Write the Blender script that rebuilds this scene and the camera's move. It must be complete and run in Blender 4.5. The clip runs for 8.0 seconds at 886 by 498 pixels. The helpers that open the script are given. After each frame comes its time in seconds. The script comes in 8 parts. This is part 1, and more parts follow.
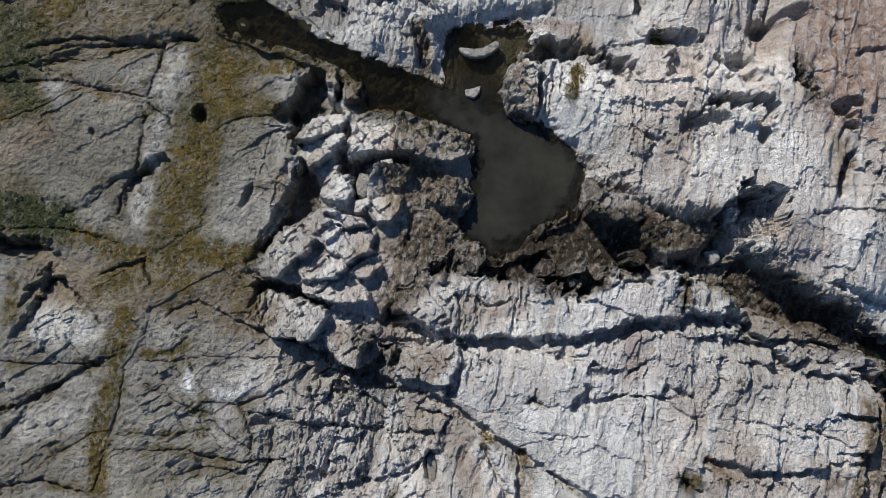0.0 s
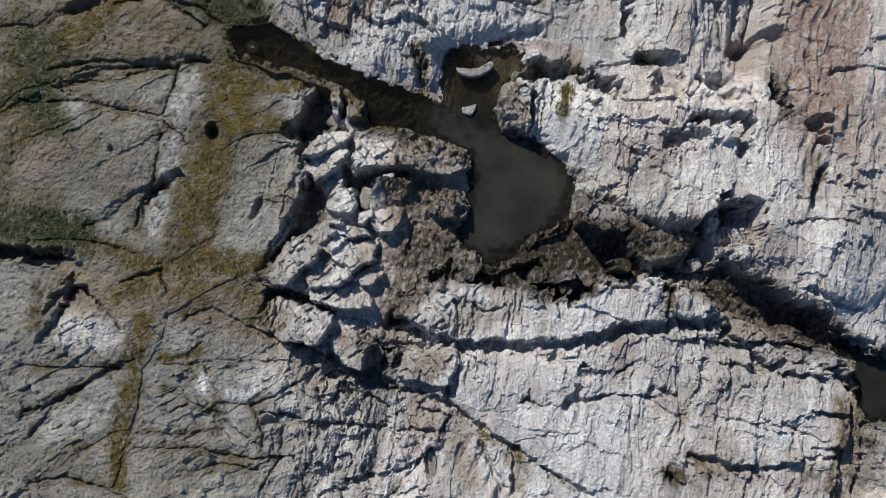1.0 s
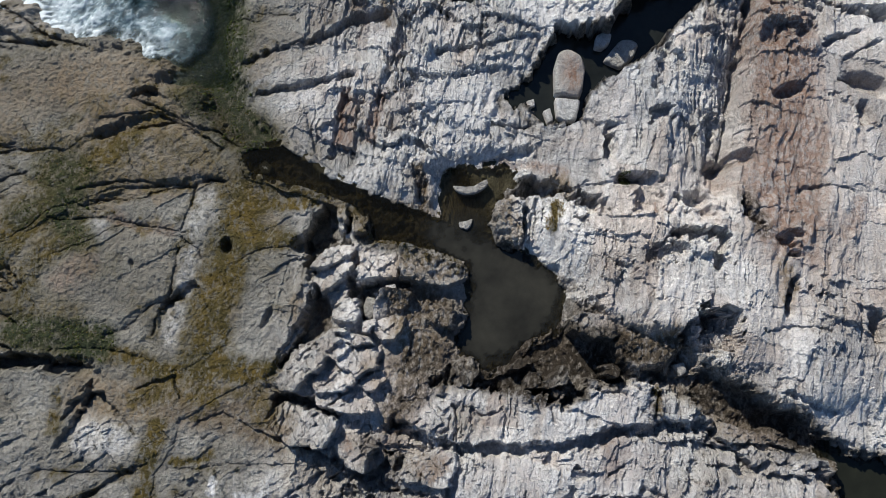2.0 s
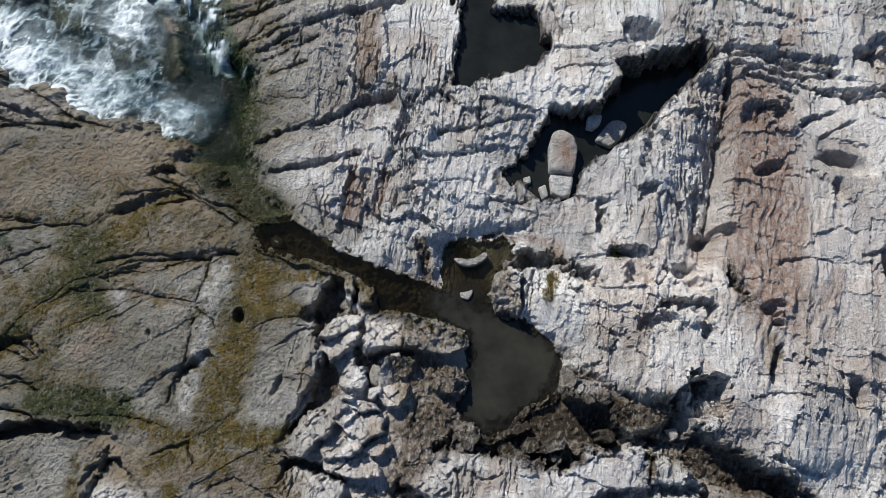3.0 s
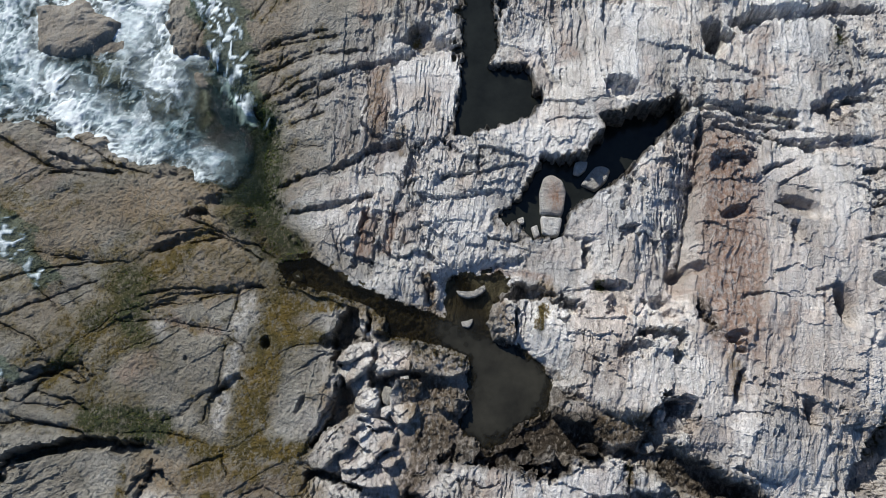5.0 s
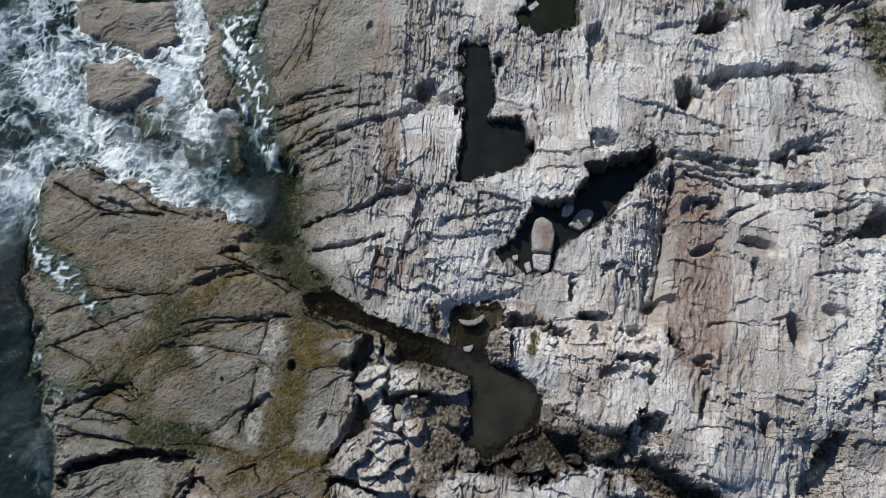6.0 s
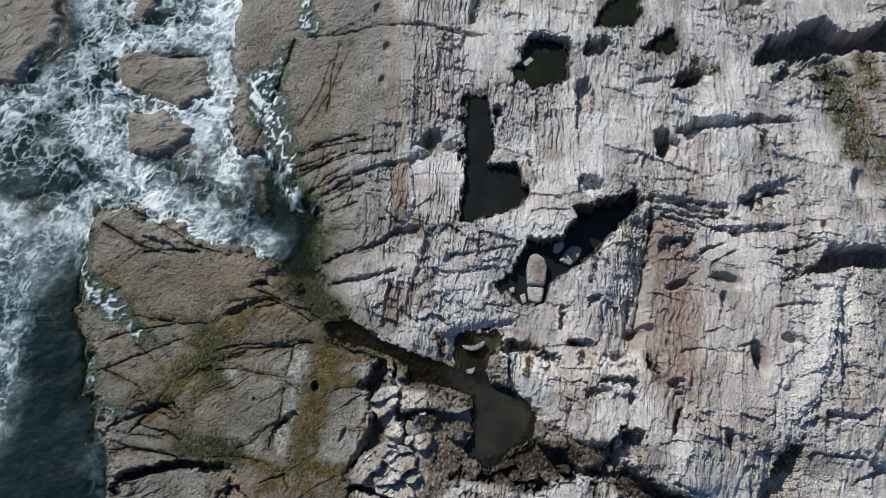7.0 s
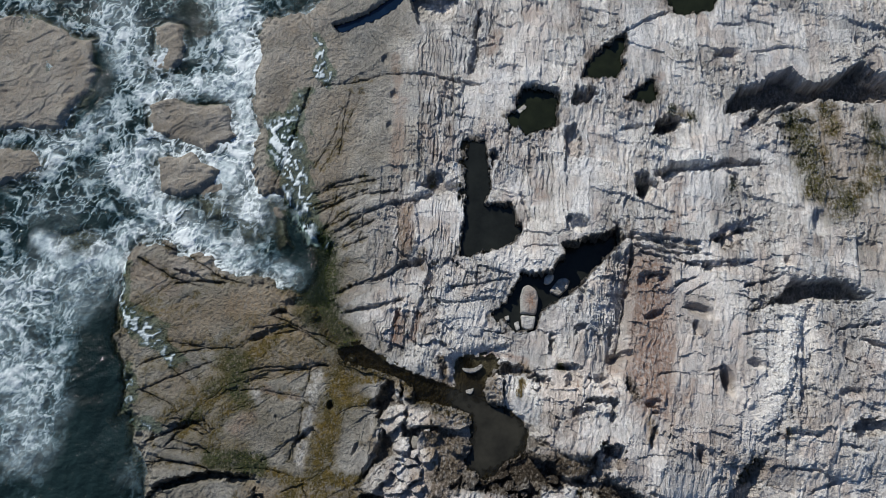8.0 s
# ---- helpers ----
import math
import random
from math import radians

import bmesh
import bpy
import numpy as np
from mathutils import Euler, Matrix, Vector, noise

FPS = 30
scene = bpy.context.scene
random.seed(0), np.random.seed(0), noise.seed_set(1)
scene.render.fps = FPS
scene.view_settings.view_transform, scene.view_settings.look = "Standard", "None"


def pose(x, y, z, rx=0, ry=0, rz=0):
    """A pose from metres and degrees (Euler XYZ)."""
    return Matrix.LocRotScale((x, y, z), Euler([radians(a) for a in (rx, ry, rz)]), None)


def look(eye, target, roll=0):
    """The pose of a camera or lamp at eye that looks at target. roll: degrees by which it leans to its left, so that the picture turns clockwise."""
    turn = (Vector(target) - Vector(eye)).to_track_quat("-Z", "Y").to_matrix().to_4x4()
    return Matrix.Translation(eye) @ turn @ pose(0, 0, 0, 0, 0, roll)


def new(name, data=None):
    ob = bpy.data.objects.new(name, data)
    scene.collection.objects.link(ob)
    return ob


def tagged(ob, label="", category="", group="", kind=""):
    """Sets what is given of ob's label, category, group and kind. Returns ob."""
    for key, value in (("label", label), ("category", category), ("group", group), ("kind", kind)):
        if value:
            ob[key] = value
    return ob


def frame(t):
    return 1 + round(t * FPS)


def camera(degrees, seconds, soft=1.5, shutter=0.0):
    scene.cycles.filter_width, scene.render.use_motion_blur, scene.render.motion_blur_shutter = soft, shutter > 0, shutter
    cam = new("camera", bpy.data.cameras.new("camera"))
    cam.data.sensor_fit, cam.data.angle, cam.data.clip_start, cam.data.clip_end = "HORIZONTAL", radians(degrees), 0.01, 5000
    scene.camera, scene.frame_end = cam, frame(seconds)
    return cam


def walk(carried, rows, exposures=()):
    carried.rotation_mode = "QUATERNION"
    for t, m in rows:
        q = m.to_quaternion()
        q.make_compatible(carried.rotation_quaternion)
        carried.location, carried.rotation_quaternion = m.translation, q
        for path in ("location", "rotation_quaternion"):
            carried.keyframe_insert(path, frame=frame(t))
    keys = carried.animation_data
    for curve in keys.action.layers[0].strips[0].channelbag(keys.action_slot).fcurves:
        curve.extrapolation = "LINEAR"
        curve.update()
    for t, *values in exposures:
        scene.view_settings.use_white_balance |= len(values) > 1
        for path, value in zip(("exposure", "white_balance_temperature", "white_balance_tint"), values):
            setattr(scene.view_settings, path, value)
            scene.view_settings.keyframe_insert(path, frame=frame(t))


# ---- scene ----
cam = camera(57.9, 8.0, soft=0.7)
METRES, EYE, TILT, LEAN, TURN = 25.0, 24.0, -84.0, 0.0, 0.0
ROWS = [
    (0.0, 0.0, 0.0, 0.0, 0.0, 0.0, -0.0),
    (0.5, 0.0009, -0.029, 0.0071, -0.0, -0.06, 0.15),
    (1.0, 0.0022, -0.0612, 0.0131, 0.03, -0.11, 0.28),
    (1.2, 0.0028, -0.0749, 0.0186, 0.04, -0.05, 0.35),
    (1.3, 0.0032, -0.0818, 0.0215, 0.05, 1.35, 0.39),
    (1.5, 0.0038, -0.0959, 0.0277, 0.06, 3.56, 0.46),
    (2.0, 0.0047, -0.1302, 0.0398, 0.08, 6.07, 0.6),
    (2.2, 0.0045, -0.143, 0.0436, 0.09, 7.5, 0.65),
    (2.6, 0.0038, -0.1688, 0.0512, 0.12, 9.45, 0.74),
    (3.0, 0.003, -0.1944, 0.0584, 0.14, 9.8, 0.8),
    (3.5, 0.0024, -0.2264, 0.0668, 0.17, 9.81, 0.87),
    (4.0, 0.0015, -0.2587, 0.0731, 0.19, 9.74, 0.92),
    (4.5, 0.0015, -0.2905, 0.0802, 0.23, 9.73, 0.96),
    (6.0, 0.0017, -0.5507, 0.1266, 0.55, 9.59, 1.12),
    (6.5, 0.0024, -0.6613, 0.153, 0.73, 9.37, 1.22),
    (7.0, 0.0044, -0.7613, 0.1786, 0.92, 9.17, 1.3),
    (7.5, 0.0103, -0.8658, 0.2069, 1.1, 9.01, 1.36),
    (8.0, 0.0163, -0.9693, 0.2358, 1.26, 8.86, 1.35),
]
walk(cam, [(t, pose(0, 0, EYE, TILT, LEAN, TURN) @ pose(METRES * x, METRES * y, METRES * z, 90 + pitch, roll, yaw)) for t, x, y, z, yaw, pitch, roll in ROWS],
     exposures=[(0.0, 0.13), (4.5, 0.16), (6.0, -0.0), (8.0, -0.16)])

# ---- light: low clear sun from the north-west, blue sky in the shade ----
SUN_FROM = Vector((-0.55, 0.84, 0.0)).normalized()
SUN_HIGH = radians(37)
world = bpy.data.worlds.new("sky")
scene.world = world
world.use_nodes = True
wn = world.node_tree.nodes
sky = wn.new("ShaderNodeTexSky")
sky.sky_type = "NISHITA"
sky.sun_disc = False
sky.dust_density, sky.ozone_density = 0.0, 5.0
sky.sun_elevation = SUN_HIGH
sky.sun_rotation = math.atan2(SUN_FROM.x, SUN_FROM.y)
wn["Background"].inputs["Strength"].default_value = 0.091
world.node_tree.links.new(sky.outputs["Color"], wn["Background"].inputs["Color"])
sun_data = bpy.data.lights.new("sun", "SUN")
sun_data.energy, sun_data.angle, sun_data.color = 5.0, radians(0.5), (1.0, 0.945, 0.835)
sun = new("sun", sun_data)
sun_way = SUN_FROM * math.cos(SUN_HIGH) + Vector((0, 0, math.sin(SUN_HIGH)))
sun.matrix_world = look(sun_way * 80, (0, 0, 0))


# ---- numbers over the plan ----
def smooth(a, b, x):
    t = np.clip((x - a) / (b - a), 0, 1)
    return t * t * (3 - 2 * t)


def hashed(i, j, seed):
    h = (i.astype(np.int64) * 374761393 + j.astype(np.int64) * 668265263 + seed * 974634777) & 0xFFFFFFFF
    h = ((h ^ (h >> 13)) * 1274126177) & 0xFFFFFFFF
    h = ((h ^ (h >> 16)) * 2246822519) & 0xFFFFFFFF
    return ((h ^ (h >> 15)) & 0xFFFFFF).astype(np.float32) / 0xFFFFFF


def value_noise(x, y, seed):
    """Smooth noise from -1 to 1 with a cell of 1."""
    i, j = np.floor(x), np.floor(y)
    u, v = (x - i).astype(np.float32), (y - j).astype(np.float32)
    u, v = u * u * u * (u * (u * 6 - 15) + 10), v * v * v * (v * (v * 6 - 15) + 10)
    i, j = i.astype(np.int32), j.astype(np.int32)
    a, b = hashed(i, j, seed), hashed(i + 1, j, seed)
    c, d = hashed(i, j + 1, seed), hashed(i + 1, j + 1, seed)
    return ((a + (b - a) * u) * (1 - v) + (c + (d - c) * u) * v) * 2 - 1


def fbm(x, y, octaves, seed, gain=0.5):
    out, amp, total = 0, 1.0, 0.0
    for k in range(octaves):
        turn = 0.6 * k
        xx, yy = x * math.cos(turn) - y * math.sin(turn), x * math.sin(turn) + y * math.cos(turn)
        out = out + amp * value_noise(xx * 2 ** k + 13.7 * k, yy * 2 ** k - 7.1 * k, seed + k)
        total += amp
        amp *= gain
    return out / total


def cells(x, y, seed):
    """Jittered cells of size 1: nearest and second distance, and a random number of the cell; last the way to its middle."""
    i0, j0 = np.floor(x).astype(np.int32), np.floor(y).astype(np.int32)
    f1, f2 = np.full(x.shape, 9.0, np.float32), np.full(x.shape, 9.0, np.float32)
    rnd, ox, oy = np.zeros(x.shape, np.float32), np.zeros(x.shape, np.float32), np.zeros(x.shape, np.float32)
    for di in (-1, 0, 1):
        for dj in (-1, 0, 1):
            i, j = i0 + di, j0 + dj
            gx, gy = (i + 0.15 + 0.7 * hashed(i, j, seed) - x).astype(np.float32), (j + 0.15 + 0.7 * hashed(i, j, seed + 1) - y).astype(np.float32)
            d = np.hypot(gx, gy)
            near = d < f1
            ox, oy = np.where(near, gx, ox), np.where(near, gy, oy)
            f2 = np.where(near, f1, np.minimum(f2, d))
            rnd = np.where(near, hashed(i, j, seed + 2), rnd)
            f1 = np.where(near, d, f1)
    return f1, f2, rnd, ox, oy


def courses(x, y, wide, long, seed):
    """Upright beds of uneven width broken across at uneven places: a random number of each block, the place within it from -0.5 to 0.5."""
    a = x / wide + 0.42 * value_noise(x / wide * 0.9, 0 * y, seed)
    i = np.floor(a).astype(np.int32)
    k = hashed(i, 0 * i, seed + 1)
    b = y / (long * (0.6 + 0.9 * k)) + 17 * k
    b = b + 0.35 * value_noise(b * 0.9, k * 50, seed + 2)
    j = np.floor(b).astype(np.int32)
    return hashed(i, j, seed + 3), (a - i - 0.5).astype(np.float32), (b - j - 0.5).astype(np.float32)


def tilted(x, y, wide, long, seed, lift, tilt):
    """Blocks of upright beds, each at a height and with a tilt of its own."""
    r, a, b = courses(x, y, wide, long, seed)
    return lift * (r - 0.5) + tilt * (((r * 7.31) % 1 - 0.5) * a + ((r * 3.77) % 1 - 0.5) * b)


def to_line(px, py, pts, closed=False):
    """Distance from the places to a line, and whether they lie inside it."""
    best, inside = np.full(px.shape, 1e9, np.float32), np.zeros(px.shape, bool)
    n = len(pts)
    for k in range(n if closed else n - 1):
        (ax, ay), (bx, by) = pts[k], pts[(k + 1) % n]
        dx, dy = bx - ax, by - ay
        t = np.clip(((px - ax) * dx + (py - ay) * dy) / (dx * dx + dy * dy + 1e-9), 0, 1)
        best = np.minimum(best, np.hypot(px - ax - t * dx, py - ay - t * dy))
        if closed and dy:
            inside ^= ((ay > py) != (by > py)) & (px < ax + (py - ay) / dy * dx)
    return best, inside


def axis(lo, fine_lo, fine_hi, hi, fine, coarse, far):
    """Places along one side of the sheet: close together in the middle, wide towards the horizon."""
    def out(start, end):
        n = max(1, round(abs(end - start) / coarse))
        near = [start + (end - start) * k / n for k in range(1, n + 1)]
        step, x, s = coarse, end, 1 if end > start else -1
        while abs(x) < far:
            step *= 1.35
            x += s * step
            near.append(x)
        return near
    n = round((fine_hi - fine_lo) / fine)
    mid = [fine_lo + (fine_hi - fine_lo) * k / n for k in range(n + 1)]
    return np.array(out(fine_lo, lo)[::-1] + mid + out(fine_hi, hi))


AX = axis(-36, -15, 15, 33, 0.038, 0.075, 1200)
AY = axis(-9, -5.5, 17, 40, 0.038, 0.075, 1200)
GX, GY = np.meshgrid(AX, AY)
GX, GY = GX.astype(np.float32), GY.astype(np.float32)
# edges of everything wander a little
WX = GX + 0.09 * fbm(GX / 0.7, GY / 0.7, 3, 11) + 0.04 * fbm(GX / 0.16, GY / 0.16, 2, 15)
WY = GY + 0.09 * fbm(GX / 0.7, GY / 0.7, 3, 21) + 0.04 * fbm(GX / 0.16, GY / 0.16, 2, 25)
NEAR_DOME = smooth(7, 13, GY) - smooth(18, 23, GY)
east = smooth(-6.5, -2.3, GX + 0.1 * (8 - GY) + 1.3 * NEAR_DOME + 0.9 * fbm(GX / 3, GY / 3, 2, 71))
EX, EY = WX.copy(), WY.copy()
u, v = WX - 0.13 * GY + 0.0035 * (GY - 10) ** 2, WY + 0.1 * GX
for su, sv, seed, much in ((0.34, 0.62, 41, 0.75), (0.16, 0.3, 45, 0.6)):
    _, _, _, ox, oy = cells(u / su, v / sv, seed)
    EX += much * su * ox * 0.6 * east
    EY += much * sv * oy * 0.6 * east
NOISE_A = fbm(GX / 0.55, GY / 0.55, 3, 31, 0.6)
NOISE_B = fbm(GX / 0.2, GY / 0.2, 2, 35, 0.6)
# cover by kind; dark holds real stains and the painted shade of recesses
STAIN_SHADE = {k: np.zeros(GX.shape, np.float32) for k in ("moss", "rust", "dark", "wet", "green", "brown", "white")}


def window(pts, margin):
    x = [p[0] for p in pts]
    y = [p[1] for p in pts]
    i0, i1 = np.searchsorted(AX, (min(x) - margin, max(x) + margin))
    j0, j1 = np.searchsorted(AY, (min(y) - margin, max(y) + margin))
    return slice(j0, j1), slice(i0, i1)


def crack(pts, width, depth):
    """A cleft along a line, of uneven width: one wall steep, the other worn back, the ground beyond it a little lower."""
    w = window(pts, width + 2.2)
    x, y = WX[w] + 0.3 * (EX[w] - WX[w]), WY[w] + 0.3 * (EY[w] - WY[w])
    best, away = np.full(x.shape, 1e9, np.float32), np.zeros(x.shape, np.float32)
    for (ax, ay), (bx, by) in zip(pts[:-1], pts[1:]):
        dx, dy = bx - ax, by - ay
        t = np.clip(((x - ax) * dx + (y - ay) * dy) / (dx * dx + dy * dy + 1e-9), 0, 1)
        ox, oy = x - ax - t * dx, y - ay - t * dy
        d = np.hypot(ox, oy)
        near = d < best
        away = np.where(near, (-SUN_FROM.x * ox - SUN_FROM.y * oy) / (d + 1e-6), away)
        best = np.where(near, d, best)
    jag = NOISE_A[w]
    half = 0.5 * width * (1 + 0.75 * jag) * np.where(away > 0, 1.35, 0.85)
    d = best + 0.22 * width * NOISE_B[w]
    half = half * (0.45 + 0.55 * east[w])
    depth0, depth = depth, depth * (0.35 + 0.65 * east[w])
    H[w] -= depth * (1 - smooth(0.3, 1.1, d / half)) * (0.75 + 0.6 * jag)
    H[w] -= 0.07 * (1 - east[w]) * np.exp(-best / 0.22) * min(1.0, depth0 / 0.3)
    STAIN_SHADE["dark"][w] = np.maximum(STAIN_SHADE["dark"][w], 0.5 * (1 - east[w]) * (1 - smooth(0.03, 0.16, best + 0.1 * NOISE_B[w])))
    grown = (1 - east[w]) * (1 - smooth(0.1, 0.4, best + 0.2 * NOISE_B[w])) * smooth(-0.2, 0.3, jag)
    STAIN_SHADE["moss"][w] = np.maximum(STAIN_SHADE["moss"][w], 0.6 * grown)
    H[w] -= 0.3 * depth * smooth(-0.1, 0.5, away) * np.exp(-best / (0.35 + width)) * smooth(0.4, 0.9, best / half)


def block(pts, dz, edge):
    """Ground inside a line lifted or sunk; a sunk one is deepest under its sunward scarp and rises to the surface beyond."""
    w = window(pts, edge + 0.6)
    d, inside = to_line(EX[w], EY[w], pts, True)
    d = np.where(inside, d, -d) + 0.12 * NOISE_B[w]
    lift = dz * smooth(-edge, edge, d) * (1 + 0.25 * NOISE_A[w]) * (0.5 + 0.5 * east[w])
    if dz < 0 and edge < 0.16:
        along = -SUN_FROM.x * EX[w] - SUN_FROM.y * EY[w]
        ends = [-SUN_FROM.x * x - SUN_FROM.y * y for x, y in pts]
        part = np.clip((along - min(ends)) / (max(ends) - min(ends)), 0, 1)
        lift = lift * (1.9 - 1.75 * part)
    H[w] += lift


def basin(pts, floor, edge):
    """A hollow with a floor of its own height."""
    w = window(pts, edge + 0.6)
    d, inside = to_line(EX[w], EY[w], pts, True)
    d = np.where(inside, d, -d) + 0.1 * NOISE_B[w]
    H[w] += (floor - H[w]) * smooth(-edge, edge, d)


def pit(x, y, a, b, turn, depth):
    """A round-edged pothole worn into the rock."""
    w = window([(x, y)], max(a, b) * 1.6)
    c, s = math.cos(radians(turn)), math.sin(radians(turn))
    px, py = 0.5 * (GX[w] + WX[w]) - x, 0.5 * (GY[w] + WY[w]) - y
    r = np.hypot((px * c + py * s) / a, (py * c - px * s) / b)
    lit = np.clip((-SUN_FROM.x * px - SUN_FROM.y * py) / max(a, b), -1, 1)
    H[w] -= depth * (0.6 + 0.4 * east[w]) * (1 - smooth(0.4, 1.15, r)) * (1.1 - 0.35 * lit)


def facet(label, pts, rise, way, tilt, edge=0.03):
    """A worn block with a sloping top: the way that it climbs in degrees, its shoulders rounded off."""
    w = window(pts, 0.4)
    x, y = GX[w] + 0.7 * (WX[w] - GX[w]), GY[w] + 0.7 * (WY[w] - GY[w])
    d, inside = to_line(x, y, pts, True)
    d = np.where(inside, d, -d) + 0.06 * NOISE_B[w] + 0.05
    cx, cy = sum(p[0] for p in pts) / len(pts), sum(p[1] for p in pts) / len(pts)
    c, s = math.cos(radians(way)), math.sin(radians(way))
    top = lie(np.float32(cx), np.float32(cy)) + rise + tilt * ((GX[w] - cx) * c + (GY[w] - cy) * s)
    top = top + 0.03 * NOISE_B[w] + tilted(0.8 * x + 0.6 * y, 0.8 * y - 0.6 * x, 0.34, 0.3, 191, 0.13, 0.2) + tilted(x, y, 0.13, 0.2, 195, 0.06, 0.06)
    H[w] += (top - H[w]) * smooth(-edge, edge, d)
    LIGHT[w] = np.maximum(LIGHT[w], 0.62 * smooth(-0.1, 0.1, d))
    if label:
        FACETS.append((label, pts))


FACETS = []
LIGHT = np.zeros(GX.shape, np.float32)


def gully(pts, drop, edge):
    """Ground inside a line cut down well below the rock round it, its bed uneven; a deep one has shade painted in."""
    w = window(pts, edge + 0.6)
    d, inside = to_line(0.5 * (WX[w] + EX[w]), 0.5 * (WY[w] + EY[w]), pts, True)
    d = np.where(inside, d, -d) + 0.1 * NOISE_B[w]
    low = lie(GX[w], GY[w]) - drop + 0.16 * NOISE_A[w] + 0.08 * NOISE_B[w]
    H[w] += (np.minimum(low, H[w]) - H[w]) * smooth(-edge, edge, d)
    # deep beds: dark and wet colour stands in for the shade down there
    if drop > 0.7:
        STAIN_SHADE["dark"][w] = np.maximum(STAIN_SHADE["dark"][w], 0.75 * smooth(-0.05, 0.15, d))
        STAIN_SHADE["wet"][w] = np.maximum(STAIN_SHADE["wet"][w], 0.6 * smooth(-0.05, 0.15, d))


def ribbed(pts, period, depth, turn=4):
    """A patch where the edges of thin upright beds stand out as ribs, each with its steep side away from the sun."""
    w = window(pts, 0.6)
    d, inside = to_line(WX[w], WY[w], pts, True)
    c, s = math.cos(radians(turn)), math.sin(radians(turn))
    across, along = WX[w] * c - WY[w] * s, WY[w] * c + WX[w] * s
    across = across + 0.3 * period * NOISE_A[w]
    a = across / period + 0.6 * value_noise(across / period * 0.45, along / (12 * period), 95) + 0.3 * value_noise(across / period, along / (3 * period), 96)
    k = np.floor(a).astype(np.int32)
    big = hashed(k, np.floor(along / (4 * period) + 5 * hashed(k, 0 * k, 97)).astype(np.int32), 98)
    big = (0.15 + 1.5 * big * big) * smooth(-0.35, 0.25, fbm(across / (5 * period), along / (7 * period), 2, 99))
    H[w] += depth * big * ((a - k) ** 0.8 - 0.75) * smooth(-0.15, 0.2, np.where(inside, d, -d) + 0.2 * NOISE_A[w])


def trough(pts, drop, west, width):
    """A long fold: the ground dips gently from the west to a line and climbs steeply beyond it."""
    w = window(pts, west + 0.5)
    x, y = WX[w], WY[w]
    line = np.interp(y, [p[1] for p in pts[::-1]], [p[0] for p in pts[::-1]])
    ends = smooth(0, 1.6, y - pts[-1][1] + 0.8 * NOISE_A[w]) * smooth(0, 1.6, pts[0][1] - y + 0.8 * NOISE_A[w])
    off = x - line
    H[w] -= drop * ends * np.where(off < 0, np.clip(1 + off / west, 0, 1), 1 - smooth(0, width, off))


# lays one kind of cover along a line; some dark lines paint shade
def stain(kind, pts, width, strength):
    w = window(pts, width * 1.2 + 0.8)
    d, _ = to_line(GX[w] + 2.2 * (WX[w] - GX[w]), GY[w] + 2.2 * (WY[w] - GY[w]), pts)
    STAIN_SHADE[kind][w] = np.maximum(STAIN_SHADE[kind][w], strength * (1 - smooth(0.2, 0.75, d / width)))


def sharp(x, y, seed):
    """Noise with narrow clefts between broad backs, from 0 to 1."""
    return (1 - np.abs(value_noise(x, y, seed))) ** 3


def terrace(h, rise):
    """Slopes broken into flat treads and steep risers."""
    k = np.floor(h / rise)
    return rise * (k + smooth(0.62, 0.98, h / rise - k))


# ---- lie of the land ----
def lie(x, y):
    return 2.3 * smooth(-5, 11, x) - 0.8 * smooth(1, 9, x) * smooth(0, 1, (4.5 - y) / 4) - 0.65 * smooth(13, 22, y) * smooth(-2, 6, x)


H = lie(GX, GY) + 0.22 * fbm(GX / 7, GY / 7, 3, 61) - 0.65 * np.exp(-((GX - 2.6) / 3.0) ** 2 - ((GY - 8.8) / 2.4) ** 2)
H += 0.4 * smooth(7.5, 9.5, GX) * (1 - smooth(13, 15, GX)) * smooth(0.3, 1.5, GY) * (1 - smooth(2.5, 4.8, GY))
# upturned strata of the east: ribs along y, broken into blocks and chips
u, v = WX - 0.13 * GY + 0.0035 * (GY - 10) ** 2, WY + 0.1 * GX
rough = smooth(-0.4, 0.4, fbm(GX / 2.6, GY / 3.8, 3, 81))
for ax, ay, half_x, half_y in ((13.92, 9.22, 4.5, 5.5), (5.98, 29.66, 3.0, 4.5), (23.08, 29.58, 4.5, 2.5), (9.76, 21.8, 2.6, 2.0), (6.6, 4.57, 1.8, 1.0), (9.63, -2.49, 2.0, 1.0), (4.67, -3.3, 2.4, 1.2)):
    rough = rough * (1 - 0.75 * (1 - smooth(0.5, 1.2, np.hypot((GX - ax) / half_x, (GY - ay) / half_y) + 0.3 * fbm(GX / 1.5, GY / 1.5, 2, 85))))
jx, jy = u + 0.035 * fbm(GX / 0.22, GY / 0.22, 2, 86), v + 0.07 * fbm(GX / 0.2, GY / 0.2, 2, 87)
bed = tilted(jx, jy + 0.25 * jx, 2.3, 2.2, 91, 0.24, 0.3) + tilted(jx - 0.15 * jy, jy, 0.85, 1.0, 101, 0.15, 0.16)
chip = tilted(jx, jy, 0.3, 0.62, 111, 0.16, 0.12) + tilted(jx, jy, 0.12, 0.5, 115, 0.09, 0.05)
fold = 0.32 * fbm(u / 2.4, v / 5.5, 2, 116)
